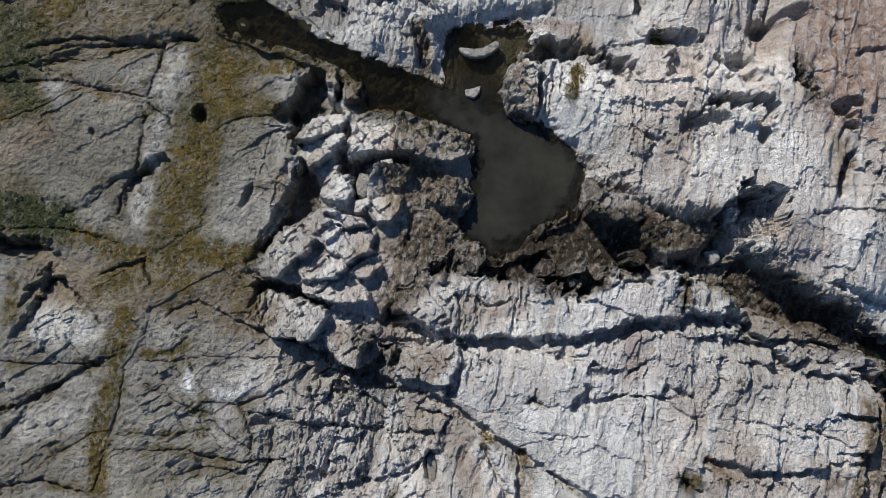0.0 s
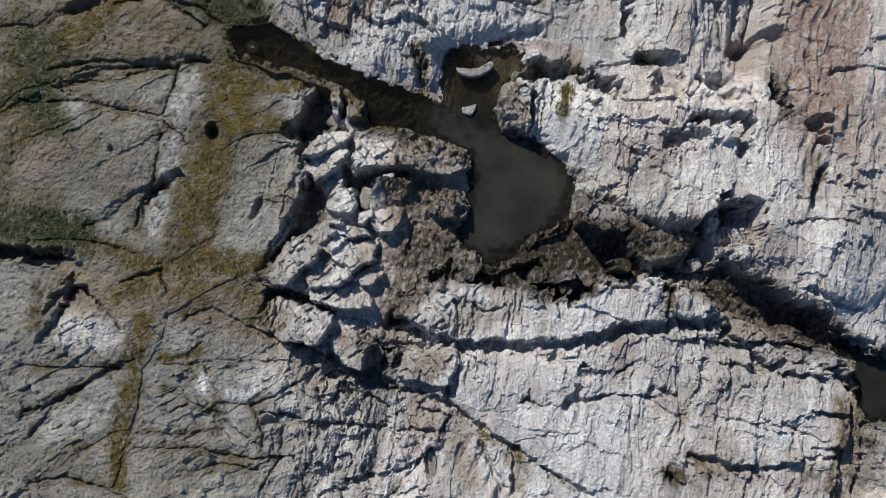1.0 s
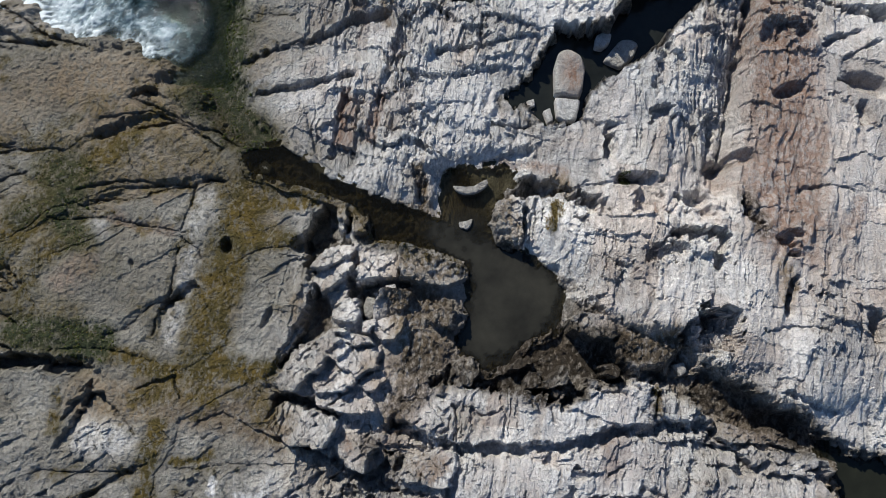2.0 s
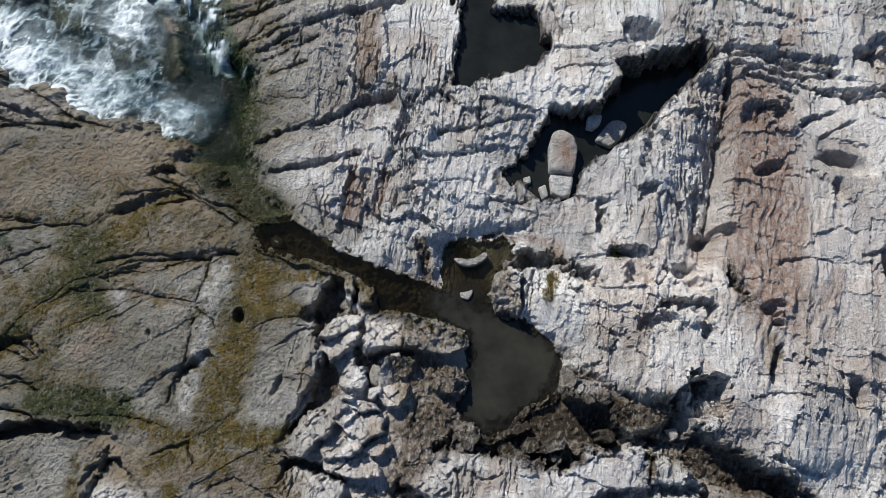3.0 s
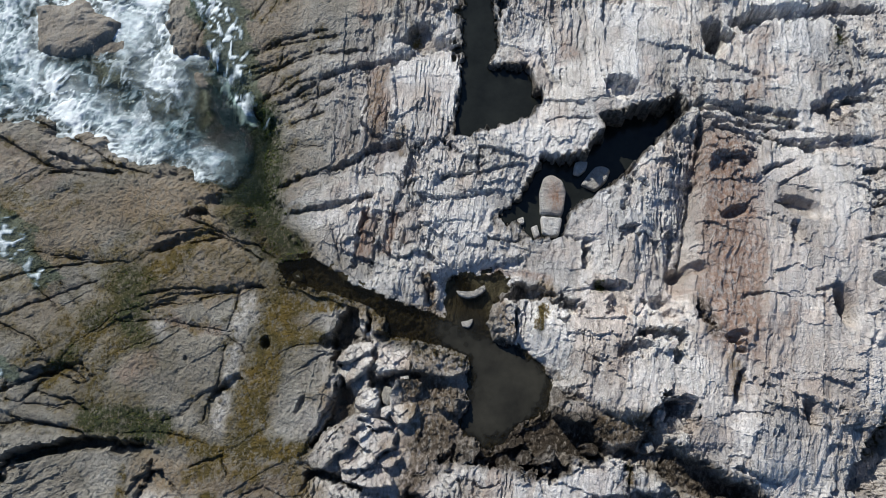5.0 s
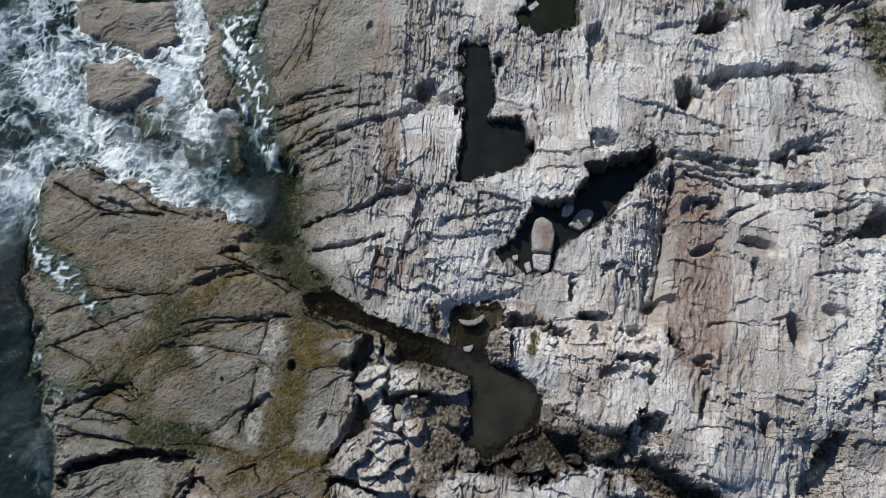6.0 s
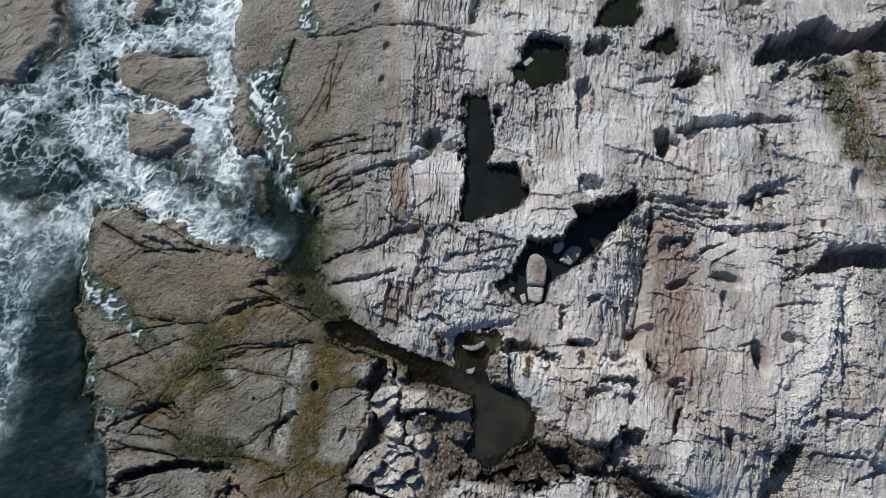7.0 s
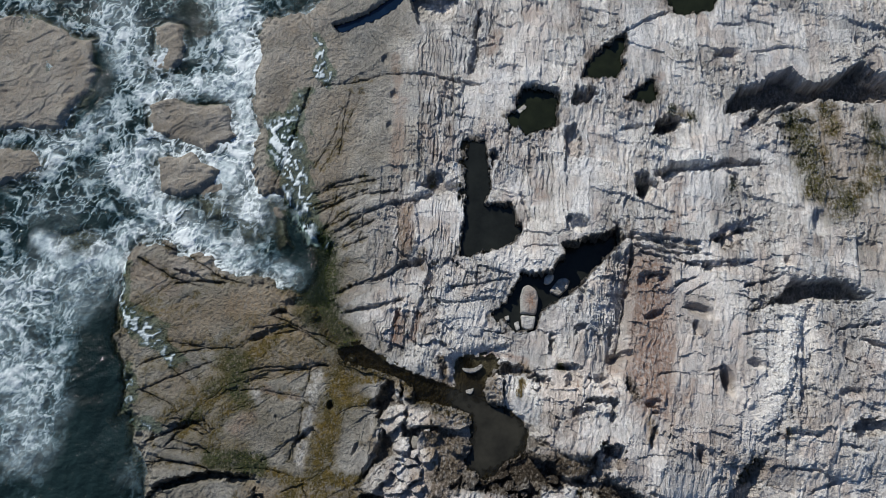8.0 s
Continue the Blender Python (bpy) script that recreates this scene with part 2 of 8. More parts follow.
# beds end in scarps that face south and east
ex, ey = EX - 0.13 * GY + 0.0035 * (GY - 10) ** 2, EY + 0.1 * GX
ledge = (ey / 1.7 + 1.1 * fbm(u / 2.6, v / 2.2, 3, 117)) % 1.0
scarp = (0.5 - ledge) * np.clip(0.5 + 1.3 * fbm(u / 1.8, v / 1.3, 2, 118), 0, 1)
flank = ((ex / 1.3 + 0.8 * fbm(u / 1.6, v / 3.2, 3, 119)) % 1.0 - 0.5) * np.clip(0.3 + 1.4 * fbm(u / 1.2, v / 2.4, 2, 120), 0, 1)
H += east * (0.28 * scarp + 0.2 * flank) * (0.3 + 0.8 * rough) * (1 - 0.45 * smooth(14, 20, GY))
H += east * (fold + bed * (0.35 + 0.75 * rough) + chip * (0.1 + 0.95 * rough))
# broad worn slabs of the west
sx, sy = 0.87 * WX + 0.5 * WY, 0.87 * WY - 0.5 * WX
WEST_TONE, _, _ = courses(sx, sy, 2.6, 2.0, 121)
grain = fbm(GX / 0.3, GY / 0.3, 3, 131, 0.7)
some = smooth(-0.15, 0.25, fbm(GX / 2.0, GY / 2.0, 2, 125))
south = 1 - smooth(0.6, 3.2, GY + 0.6 * NOISE_A)
cx_, cy_ = 0.9 * WX + 0.44 * WY, 0.9 * WY - 0.44 * WX
slabs = tilted(sx, sy, 2.6, 2.0, 121, 0.02, 0.12) + 0.07 * fbm(GX / 1.1, GY / 1.1, 2, 122)
slabs = slabs + (0.15 + 0.85 * south) * some * (tilted(cx_, cy_, 0.9, 0.5, 126, 0.07, 0.22) + tilted(cx_, cy_, 0.36, 0.3, 127, 0.05, 0.14))
H += (1 - east) * (slabs + 0.06 * grain)
H += (0.03 - 0.014 * east) * fbm(GX / 0.16, GY / 0.16, 2, 141, 0.7)
# thin upright beds show as fine ribs nearly everywhere in the east
bend = u + 0.22 * fbm(GX / 1.7, GY / 1.3, 2, 142)
fine = 0.08 * value_noise(bend / 0.2, v / 0.85, 143) + 0.04 * value_noise(bend / 0.1, v / 0.45, 144)
fine = fine * (0.35 + 0.65 * smooth(-0.35, 0.35, fbm(GX / 1.6, GY / 2.4, 2, 145)))
H += east * fine
# the south is broken into small angular blocks
crushed = east * (1 - smooth(-1.5, 1.5, GY)) * (1 - smooth(-1.5, 2.5, GX))
H += crushed * (tilted(cx_, cy_, 0.7, 0.5, 151, 0.18, 0.3) + tilted(jx, jy, 0.26, 0.4, 152, 0.07, 0.08))
H = H.astype(np.float32)
# river bed
POOL_MID = [(0.28, 6.83), (0.97, 7.01), (2.10, 6.65), (2.97, 6.24), (3.74, 5.64), (4.17, 4.97), (3.92, 4.19), (3.53, 3.58), (2.76, 3.32), (2.07, 2.72), (1.30, 2.58), (0.70, 2.80), (0.65, 3.32), (0.93, 4.19), (1.14, 4.97), (1.06, 5.64), (0.97, 6.07)]
WATER_MID = [(0.10, 7.19), (0.98, 7.19), (2.10, 6.83), (2.97, 6.42), (3.74, 5.82), (4.42, 5.06), (4.23, 4.28), (3.79, 3.72), (2.84, 3.37), (2.19, 2.55), (1.64, 2.37), (0.87, 2.55), (0.41, 3.06), (0.62, 3.75), (1.00, 4.19), (0.93, 4.71), (0.38, 5.06), (0.93, 5.64), (0.90, 6.17), (0.19, 6.39)]
HOLLOW = [(-0.56, 7.71), (-0.16, 7.60), (-0.02, 8.35), (0.14, 9.17), (0.49, 9.48), (1.16, 9.59), (2.13, 9.62), (2.83, 9.48), (2.12, 8.57), (1.99, 7.90), (1.64, 7.45), (1.43, 6.88), (0.54, 6.92), (-0.16, 7.24)]
TRENCH = [(3.97, 4.07), (4.56, 3.58), (5.72, 3.44), (6.26, 3.10), (6.16, 2.55), (5.72, 2.03), (4.73, 1.90), (4.69, 1.35), (4.00, 1.10), (3.50, 1.27), (2.74, 1.72), (1.12, 1.79), (0.10, 1.93), (-0.41, 1.90), (0.27, 2.41), (1.13, 2.34), (1.98, 2.37), (2.67, 3.03), (3.70, 3.29)]
CHANNEL = [(-6.81, 10.13), (-5.63, 10.28), (-4.73, 9.66), (-3.93, 9.04), (-2.87, 8.68), (-2.26, 8.39), (-1.47, 8.14), (-0.68, 7.78), (0.10, 7.42), (0.89, 7.10), (1.06, 6.17), (0.19, 6.39), (-0.76, 6.69), (-1.64, 6.95), (-2.23, 7.06), (-2.43, 7.63), (-3.04, 8.24), (-3.92, 8.61), (-4.81, 8.93), (-5.51, 9.15), (-6.05, 9.40), (-6.72, 9.48)]
POOL_L = [(1.25, 22.34), (1.37, 23.19), (2.30, 23.25), (2.37, 22.25), (2.52, 21.12), (2.53, 19.99), (2.16, 18.86), (3.03, 18.94), (3.89, 18.96), (4.12, 17.75), (4.45, 17.35), (4.22, 16.85), (3.9, 16.33), (3.24, 16.12), (2.31, 15.8), (1.2, 15.63), (0.5, 15.66), (0.79, 16.90), (1.02, 18.75)]
POOL_LONG = [(2.41, 11.89), (3.33, 12.70), (4.01, 13.78), (4.36, 14.38), (4.98, 14.17), (6.23, 14.30), (6.48, 14.96), (6.99, 15.38), (6.86, 15.88), (8.09, 16.26), (9.26, 16.49), (10.27, 16.88), (10.44, 16.27), (9.86, 15.52), (9.16, 14.91), (8.36, 14.07), (7.63, 13.40), (6.92, 12.88), (5.76, 12.23), (5.30, 12.01), (5.09, 11.49), (4.90, 10.94), (3.91, 10.86), (3.48, 11.01), (3.23, 11.48)]
POOL_N = [(3.93, 24.84), (4.49, 25.10), (4.49, 25.98), (4.92, 26.53), (5.64, 26.65), (6.88, 26.31), (7.22, 26.03), (6.97, 24.72), (7.11, 24.12), (6.39, 23.81), (4.96, 23.53), (4.55, 24.03), (4.08, 24.04)]
POOL_NE = [(8.71, 27.08), (9.53, 28.62), (10.49, 29.37), (11.67, 29.98), (11.75, 29.16), (11.33, 28.37), (11.50, 27.76), (10.86, 27.06)]
POOL_SMALL = [(11.27, 25.35), (12.42, 26.25), (13.21, 26.70), (13.48, 25.71), (13.22, 25.21)]
POOL_TOP = [(14.6, 33.2), (18.19, 33.07), (17.55, 31.63), (15.25, 31.42)]
RIVER = [(-5.74, 37.7), (-8.85, 34.25), (-12.51, 32.64), (-13.2, 30.52), (-13.2, 25.95), (-12.64, 21.17), (-11.13, 19.97), (-8.52, 17.25), (-7.85, 16.13), (-8.39, 14.14), (-9.51, 13.55), (-10.94, 14.31), (-14.18, 15.01), (-16.76, 16.37), (-19.74, 17.57), (-20.91, 15.01), (-21.19, 12.5), (-20.71, 9.68), (-20.19, 7.62), (-18.97, 5.25), (-18.25, 3.28), (-18.34, -0.82), (-39.77, -1.65), (-53.18, 45.22)]
w = window(RIVER, 3.0)
d, inside = to_line(WX[w], WY[w], RIVER, True)
d = np.where(inside, d, -d) + 1.1 * fbm(GX[w] / 2.0, GY[w] / 2.0, 5, 205, 0.6)
H[w] -= 1.6 * smooth(-1.1, 1.3, d) ** 1.3


def river_rock(label, pts, top):
    """A flat-topped rock that the river runs round; its slab is cut out further on."""
    w = window(pts, 1.6)
    d, inside = to_line(GX[w] + 0.45 * fbm(GX[w] / 1.4, GY[w] / 1.4, 3, 307), GY[w] + 0.35 * fbm(GX[w] / 1.7, GY[w] / 1.7, 3, 308), pts, True)
    d = np.where(inside, d, -d)
    raised = top - (0.38 if top > 0.05 else 0.2 if top > -0.4 else 0.0) + 0.12 * fbm(GX[w] / 1.3, GY[w] / 1.3, 3, 301) + 0.05 * fbm(GX[w] / 0.3, GY[w] / 0.3, 3, 303, 0.6)
    raised -= 0.1 * terrace(2 * fbm((GX[w] + 0.5 * GY[w]) / 2.5, (GY[w] - 0.5 * GX[w]) / 1.2, 3, 309), 0.5)
    H[w] = np.maximum(H[w], raised - 1.3 * (1 - smooth(-0.9, 0.6, d)))
    STAIN_SHADE["brown"][w] = np.maximum(STAIN_SHADE["brown"][w], 0.5 * smooth(-0.8, 0.2, d) * (0.8 + 0.5 * fbm(GX[w] / 1.2, GY[w] / 1.2, 3, 311)))
    LIGHT[w] = np.maximum(LIGHT[w], 0.35 * smooth(-0.8, 0.2, d))
    IN_RIVER.append((label, pts))


IN_RIVER = []
river_rock("broad tan boulder standing in white water", [(-33.2, 33.81), (-28.53, 34.44), (-26.21, 33.04), (-24.13, 32.18), (-23.87, 29.41), (-24.05, 27.95), (-25.34, 26.34), (-26.54, 25.08), (-32.1, 25.54)], 0.12)
river_rock("brown stepped boulder in rushing water", [(-20.44, 33.01), (-19.18, 33.4), (-17.98, 33.01), (-17.67, 29.83), (-18.68, 28.94), (-20.16, 29.24)], 0.1)
river_rock("flat tan boulder between white cascades", [(-20.28, 27.21), (-18.6, 27.65), (-17.03, 26.89), (-14.57, 26.9), (-14.03, 24.37), (-16.08, 23.51), (-18.74, 24.11), (-19.72, 24.75)], 0.1)
river_rock("tan boulder washed by foam", [(-19.49, 23.14), (-17.19, 23.39), (-14.81, 22.02), (-16.21, 20.51), (-17.29, 20.15), (-18.96, 20.9)], -0.05)
river_rock("low brown rock nearly under foam", [(-18.62, 19.73), (-16.61, 19.83), (-16.25, 18.67), (-17.52, 18.11), (-18.54, 18.59)], -0.75)
river_rock("tan rock at the river's far side", [(-31.17, 24.18), (-28.14, 24.17), (-26.3, 22.76), (-27.39, 21.54), (-30.8, 21.33)], -0.15)
river_rock("brown ledge lapped by foam", [(-12.89, 27.58), (-11.01, 28.1), (-9.39, 27.3), (-9.97, 26.17), (-11.3, 25.41), (-12.76, 26.26)], -0.05)
river_rock("narrow wet ledge beside the cascade", [(-10.11, 25.85), (-9.26, 26.23), (-10.38, 21.88), (-11.43, 20.29), (-11.98, 21.46)], -0.15)
river_rock("tan ledge with a foaming spill", [(-12.65, 29.32), (-11.08, 30.53), (-7.56, 31.26), (-7.07, 28.63), (-9.48, 27.8), (-12.16, 28.55)], 0.05)
river_rock("brown cracked ledge above the cascade", [(-13.12, 31.54), (-12.33, 33.15), (-8.84, 33.64), (-7.08, 32.97), (-9.38, 31.67), (-11.79, 31.15)], 0.1)
river_rock("small brown rock at the foot of the cascade", [(-11.57, 19.99), (-10.46, 19.65), (-10.25, 17.3), (-11.24, 18)], -0.75)
river_rock("low wet rock under white water", [(-13.07, 21.11), (-12.17, 20.39), (-12.1, 18.67), (-12.91, 18.88)], -0.85)
river_rock("brown rock under shallow foam", [(-26.01, 18.31), (-23.47, 18.62), (-21.91, 17.44), (-23.24, 16.18), (-25.46, 16.61)], -0.75)
river_rock("brown rock under shallow running water", [(-14.48, 19.4), (-12.37, 19.5), (-11.63, 16.95), (-13.42, 17.33)], -0.62)
river_rock("wet brown ledge beside the cascade", [(-11.8, 20.13), (-10.64, 19.55), (-10.32, 16.61), (-11.23, 16.76)], -0.5)
river_rock("wet grey rock under a thin sheet of foam", [(-17.1, 21.71), (-14.57, 21.66), (-14.17, 18.79), (-15.78, 18.82)], -0.36)
river_rock("tan rock cut off by a narrow run of water", [(-17.78, 16.62), (-16.07, 16.98), (-14.76, 16.03), (-14.43, 15.16), (-16.34, 15.09), (-17.37, 15.63)], -0.2)
river_rock("submerged brown shelf under white water", [(-14.59, 23.51), (-11.89, 20.96), (-10.67, 17.13), (-13.53, 16.47), (-15.96, 18.03), (-16.28, 20.43)], -1.0)

block(POOL_LONG, -0.55, 1.4)
basin([(-9.41, 17.66), (-8.13, 16.7), (-7.76, 13.96), (-7.23, 12.56), (-8.28, 12.46), (-9.13, 12.85), (-10.32, 12.99), (-9.07, 13.98), (-8.55, 15.26)], -0.8, 0.5)
basin([(-8.3, 12.83), (-7.16, 12.69), (-6.6, 11.44), (-5.45, 10.35), (-6.08, 9.98), (-7.14, 10.48), (-8.48, 11.84)], -0.52, 0.4)
trough([(10.94, 15.78), (10.54, 13.9), (10.25, 12.24), (9.79, 10.19), (9.34, 8.43), (8.97, 6.72)], 1.15, 2.1, 0.6)
trough([(3.07, 8.61), (2.96, 7.76), (2.83, 6.58)], 0.35, 0.5, 0.25)
block(POOL_L, -0.3, 1.2)
# river and channel
crack([(-5.52, 9.87), (-4.27, 9.05), (-2.85, 8.11), (-1.44, 7.35), (0.1, 6.74), (1.11, 6.26)], 0.76, 0.7)
block([(3.53, 5.23), (4.31, 4.86), (5.53, 3.84), (6.45, 3.19), (7.52, 3.06), (7.96, 3.32), (8.72, 2.12), (9.76, 1.34), (11.02, 0.66), (12.86, -0.31), (12.82, -1.02), (11.28, -0.44), (9.75, 0.16), (8.54, 0.63), (7.44, 1.56), (6.02, 1.88), (5.07, 2.63), (4.13, 3.21), (3.64, 3.96)], -0.9, 0.2)
crack([(-0.84, 9.09), (-0.67, 8.19), (-0.24, 7.46), (0.27, 6.91)], 0.36, 0.45)
block([(2.04, 8.84), (2.86, 9.12), (3.59, 8.88), (4.38, 8.54), (4.56, 8.19), (3.58, 8.2), (2.69, 8.44), (2.08, 7.97)], -1, 0.05)
# dark recess north of the south block band
block([(1.09, 1.96), (1.9, 2.44), (2.86, 2.43), (3.5, 2.74), (4.45, 2.88), (5.54, 2.71), (6.1, 1.91), (4.45, 1.68), (4.13, 1.44), (3.5, 1.93), (1.89, 1.62)], -1, 0.05)
block([(3.18, 1.61), (4.13, 1.44), (4.29, 1.12), (3.33, 1.21)], 0.25, 0.05)
# big crack of the south
crack([(-1.57, 0.5), (-0.56, 0.08), (0.75, -0.21), (2.2, -0.26), (3.47, -0.22), (4.43, -0.08), (5.86, 0.24), (7.28, 0.4), (8.53, 0.44), (9.75, 0.16)], 0.43, 0.85)
crack([(9.75, 0.16), (10.51, -0.16), (11.73, -0.94), (12.29, -1.56)], 0.33, 0.55)
crack([(-2.41, 0.25), (-1.4, 0.5), (-0.9, 0.74)], 0.2, 0.3)
crack([(-5.81, 0.5), (-4.44, -0.17), (-3.07, -1), (-1.72, -1.65), (-0.72, -1.67), (0.1, -2.03), (1.06, -2.68), (2.17, -3.38), (3.41, -4.12), (4.33, -4.68)], 0.21, 0.4)
block([(-2.4, -0.83), (-1.39, -0.66), (-1.39, -1.64), (-0.72, -1.64), (-1.39, -1.89), (-2.22, -1.65), (-3.07, -1)], -0.35, 0.06)
crack([(0.51, -0.16), (0.62, -0.81), (0.26, -1.7)], 0.3, 0.45)
crack([(0.4, 1.15), (0.51, 0.49), (0.39, -0)], 0.16, 0.3)
crack([(1.97, 1.38), (2.13, 0.65), (2.04, -0)], 0.13, 0.2)
crack([(0.76, 1.14), (1.4, 0.81), (1.97, 0.97)], 0.11, 0.2)
# west slab
crack([(-13.01, 8.84), (-11.45, 9.13), (-10.58, 9.16), (-9.96, 9.02), (-8.91, 8.95), (-8.48, 9.27), (-7.6, 9.16)], 0.2, 0.38)
crack([(-12.47, 8.44), (-11.42, 8.46), (-10.55, 8.55), (-9.95, 8.8), (-8.91, 8.95)], 0.13, 0.25)
crack([(-8.82, 8.96), (-8.83, 8.24), (-9.09, 7.79), (-9.19, 7.08), (-8.95, 6.81), (-8.56, 6.67), (-8.38, 6.28)], 0.13, 0.3)
crack([(-9.17, 6.63), (-9.23, 6.02), (-9.37, 5.14), (-9.53, 4.87)], 0.11, 0.3)
crack([(-8.88, 4.87), (-9.53, 4.87), (-10.03, 4.61), (-10.53, 4.18), (-10.86, 3.88), (-11.36, 3.71)], 0.15, 0.35)
crack([(-9.53, 4.82), (-9.77, 4.44), (-9.9, 3.61)], 0.13, 0.3)
crack([(-9.44, 4.7), (-9.15, 4.09)], 0.08, 0.15)
crack([(-12.28, 8.15), (-11.04, 7.7), (-10.15, 7.35), (-9.18, 6.99)], 0.08, 0.1)
crack([(-13.58, 6.51), (-12.56, 6.87), (-11.72, 7.35), (-11.03, 7.61)], 0.1, 0.16)
crack([(-13.38, 3.14), (-12.37, 3.23), (-11.16, 3.09), (-9.95, 2.75)], 0.16, 0.25)
crack([(-8.34, 10.24), (-8.85, 9.78), (-9.14, 8.96)], 0.07, 0.1)
crack([(-6.9, 6.28), (-6.13, 6.63), (-5.27, 6.72)], 0.1, 0.15)
crack([(-5.91, 4.44), (-5.3, 4.32)], 0.07, 0.15)
pit(-7.49, 6.67, 0.23, 0.36, 10, 0.55)
pit(-4.87, 6.72, 0.39, 0.36, 0, 0.6)
pit(-10.74, 6.1, 0.08, 0.18, 20, 0.2)
pit(-5.98, 4.13, 0.15, 0.46, -25, 0.35)
pit(-6.25, 9.56, 0.36, 0.33, 0, 0.6)
# lower ground east of the west slab
block([(-3.91, 8.5), (-3.2, 8.39), (-2.98, 7.76), (-3.18, 7.05), (-3.88, 6.89), (-4.29, 6.33), (-4.37, 5.13), (-4.16, 4.96), (-3.84, 4.26), (-3.83, 3.7), (-4.51, 3.23), (-5.26, 2.45), (-5.67, 1.77), (-5.98, 2.03), (-5.2, 3.57), (-4.66, 4.18), (-4.34, 5.31), (-4.63, 6.1), (-4.84, 7.08), (-4.25, 7.97)], -0.75, 0.05)
block([(-3.02, 5.43), (-1.6, 5.46), (-1, 5.23), (-1.43, 4.9), (-2.2, 4.92), (-2.45, 4.1), (-2.77, 4.24), (-2.72, 4.85), (-3.16, 5.12)], -0.65, 0.05)
pit(-4.04, 4.26, 0.23, 0.56, 5, 0.3)
# south west
block([(-13.71, 2.8), (-12.34, 2.75), (-11.64, 2.37), (-11.44, 1.89), (-12.13, 1.99), (-12.83, 2.33), (-13.68, 2.33)], -0.5, 0.05)
block([(-12.95, -0), (-12.49, 0.76), (-12.17, 1.18), (-12.03, 1.65), (-11.43, 1.69), (-11.1, 1.18), (-10.97, 0.84), (-11.56, 0.76), (-12.22, 0.5), (-12.76, -0.34)], -0.55, 0.05)
crack([(-11.07, 1.18), (-10.54, 0.59), (-10.36, 0.33)], 0.15, 0.3)
crack([(-13.49, -0.87), (-12.15, -0.83), (-11.14, -0.92), (-9.96, -1)], 0.13, 0.25)
crack([(-13.24, -2.32), (-12.09, -1.86), (-10.96, -1.17), (-9.97, -0.7)], 0.36, 0.55)
crack([(-13.03, -2.98), (-12.57, -2.32)], 0.3, 0.4)
crack([(-12.95, -4.47), (-11.96, -4.27), (-10.96, -4.56), (-9.95, -4.92)], 0.2, 0.35)
crack([(-11.98, -3.95), (-11.18, -3.46), (-10.54, -2.98), (-9.88, -2.81)], 0.08, 0.15)
crack([(-8.77, 0.76), (-8.99, -0.17), (-9.54, -1), (-9.73, -2.49), (-10.02, -3.46), (-10.3, -4.6)], 0.16, 0.2)
crack([(-8.18, 0.7), (-7.34, 1.01), (-6.48, 0.59), (-5.8, 0.17), (-4.44, -0.17)], 0.21, 0.35)
crack([(-10.34, 1.86), (-9.41, 2.03), (-9.08, 2.28), (-8.88, 1.52)], 0.2, 0.3)
crack([(-9.21, -0.83), (-8.12, -0.83), (-6.78, -0.67), (-5.27, -0.67), (-4.09, -0.83)], 0.1, 0.18)
crack([(-7.16, -2.03), (-5.91, -2.08), (-4.75, -1.53), (-4, -1)], 0.15, 0.25)
crack([(-8.93, -1.5), (-7.91, -2.03), (-6.9, -2.4)], 0.1, 0.15)
crack([(-9.71, -2.98), (-8.04, -3.01), (-6.89, -2.81)], 0.1, 0.15)
crack([(-9.69, -3.42), (-8.69, -3.46), (-7.53, -3.51), (-6.03, -3.82), (-4.71, -3.63)], 0.13, 0.25)
crack([(-6.89, -2.57), (-5.71, -3.46)], 0.15, 0.25)
crack([(-6.07, -2.08), (-5.63, -2.98), (-5.78, -3.63)], 0.11, 0.25)
crack([(-5.73, -2.32), (-4.39, -2.57), (-3.38, -2.76), (-2.38, -2.79), (-0.39, -2.92)], 0.18, 0.3)
crack([(-4.71, -3.63), (-4.35, -4.75)], 0.1, 0.2)
crack([(-3.99, -1.66), (-3.73, -2.32), (-3.22, -2.8)], 0.1, 0.2)
crack([(-2.22, -1.81), (-2.38, -2.79)], 0.1, 0.2)
crack([(-1.38, -1.97), (-1.54, -2.94)], 0.1, 0.15)
crack([(-3.21, -2.97), (-3.53, -4.26)], 0.2, 0.25)
crack([(-5.84, 1.86), (-4.81, 1.52), (-3.44, 0.75), (-2.24, 0.42)], 0.15, 0.3)
crack([(-5.58, 1.52), (-5.81, 0.84)], 0.21, 0.35)
crack([(-8, -4.27), (-7.02, -3.95), (-5.85, -4.11)], 0.11, 0.2)
pit(-0.36, -3.95, 0.21, 0.56, 5, 0.55)
crack([(-1.53, -4.73), (-1.04, -4.21), (-0.23, -3.39)], 0.13, 0.25)
crack([(-1.4, -0), (-1.31, -0.82)], 0.1, 0.2)
# south east slab
crack([(3.79, -1.98), (4, -1.74), (4.08, -1.59)], 0.26, 0.4)
crack([(4.17, -1.11), (4.96, -1.14)], 0.2, 0.35)
crack([(4.15, -1.93), (5.18, -1.77), (6.43, -1.83)], 0.11, 0.25)
crack([(6.27, -1.89), (6.88, -2.28), (7.35, -2.35)], 0.08, 0.12)
crack([(5.7, 0.16), (5.59, -0.95), (5.81, -1.74), (5.61, -3.29), (5.58, -4.21)], 0.07, 0.1)
crack([(7.11, -0.16), (7.1, -1.42), (7.18, -2.66)], 0.11, 0.12)
crack([(8.1, -0.79), (9.09, -0.94), (10, -1.16), (11.39, -1.33)], 0.18, 0.35)
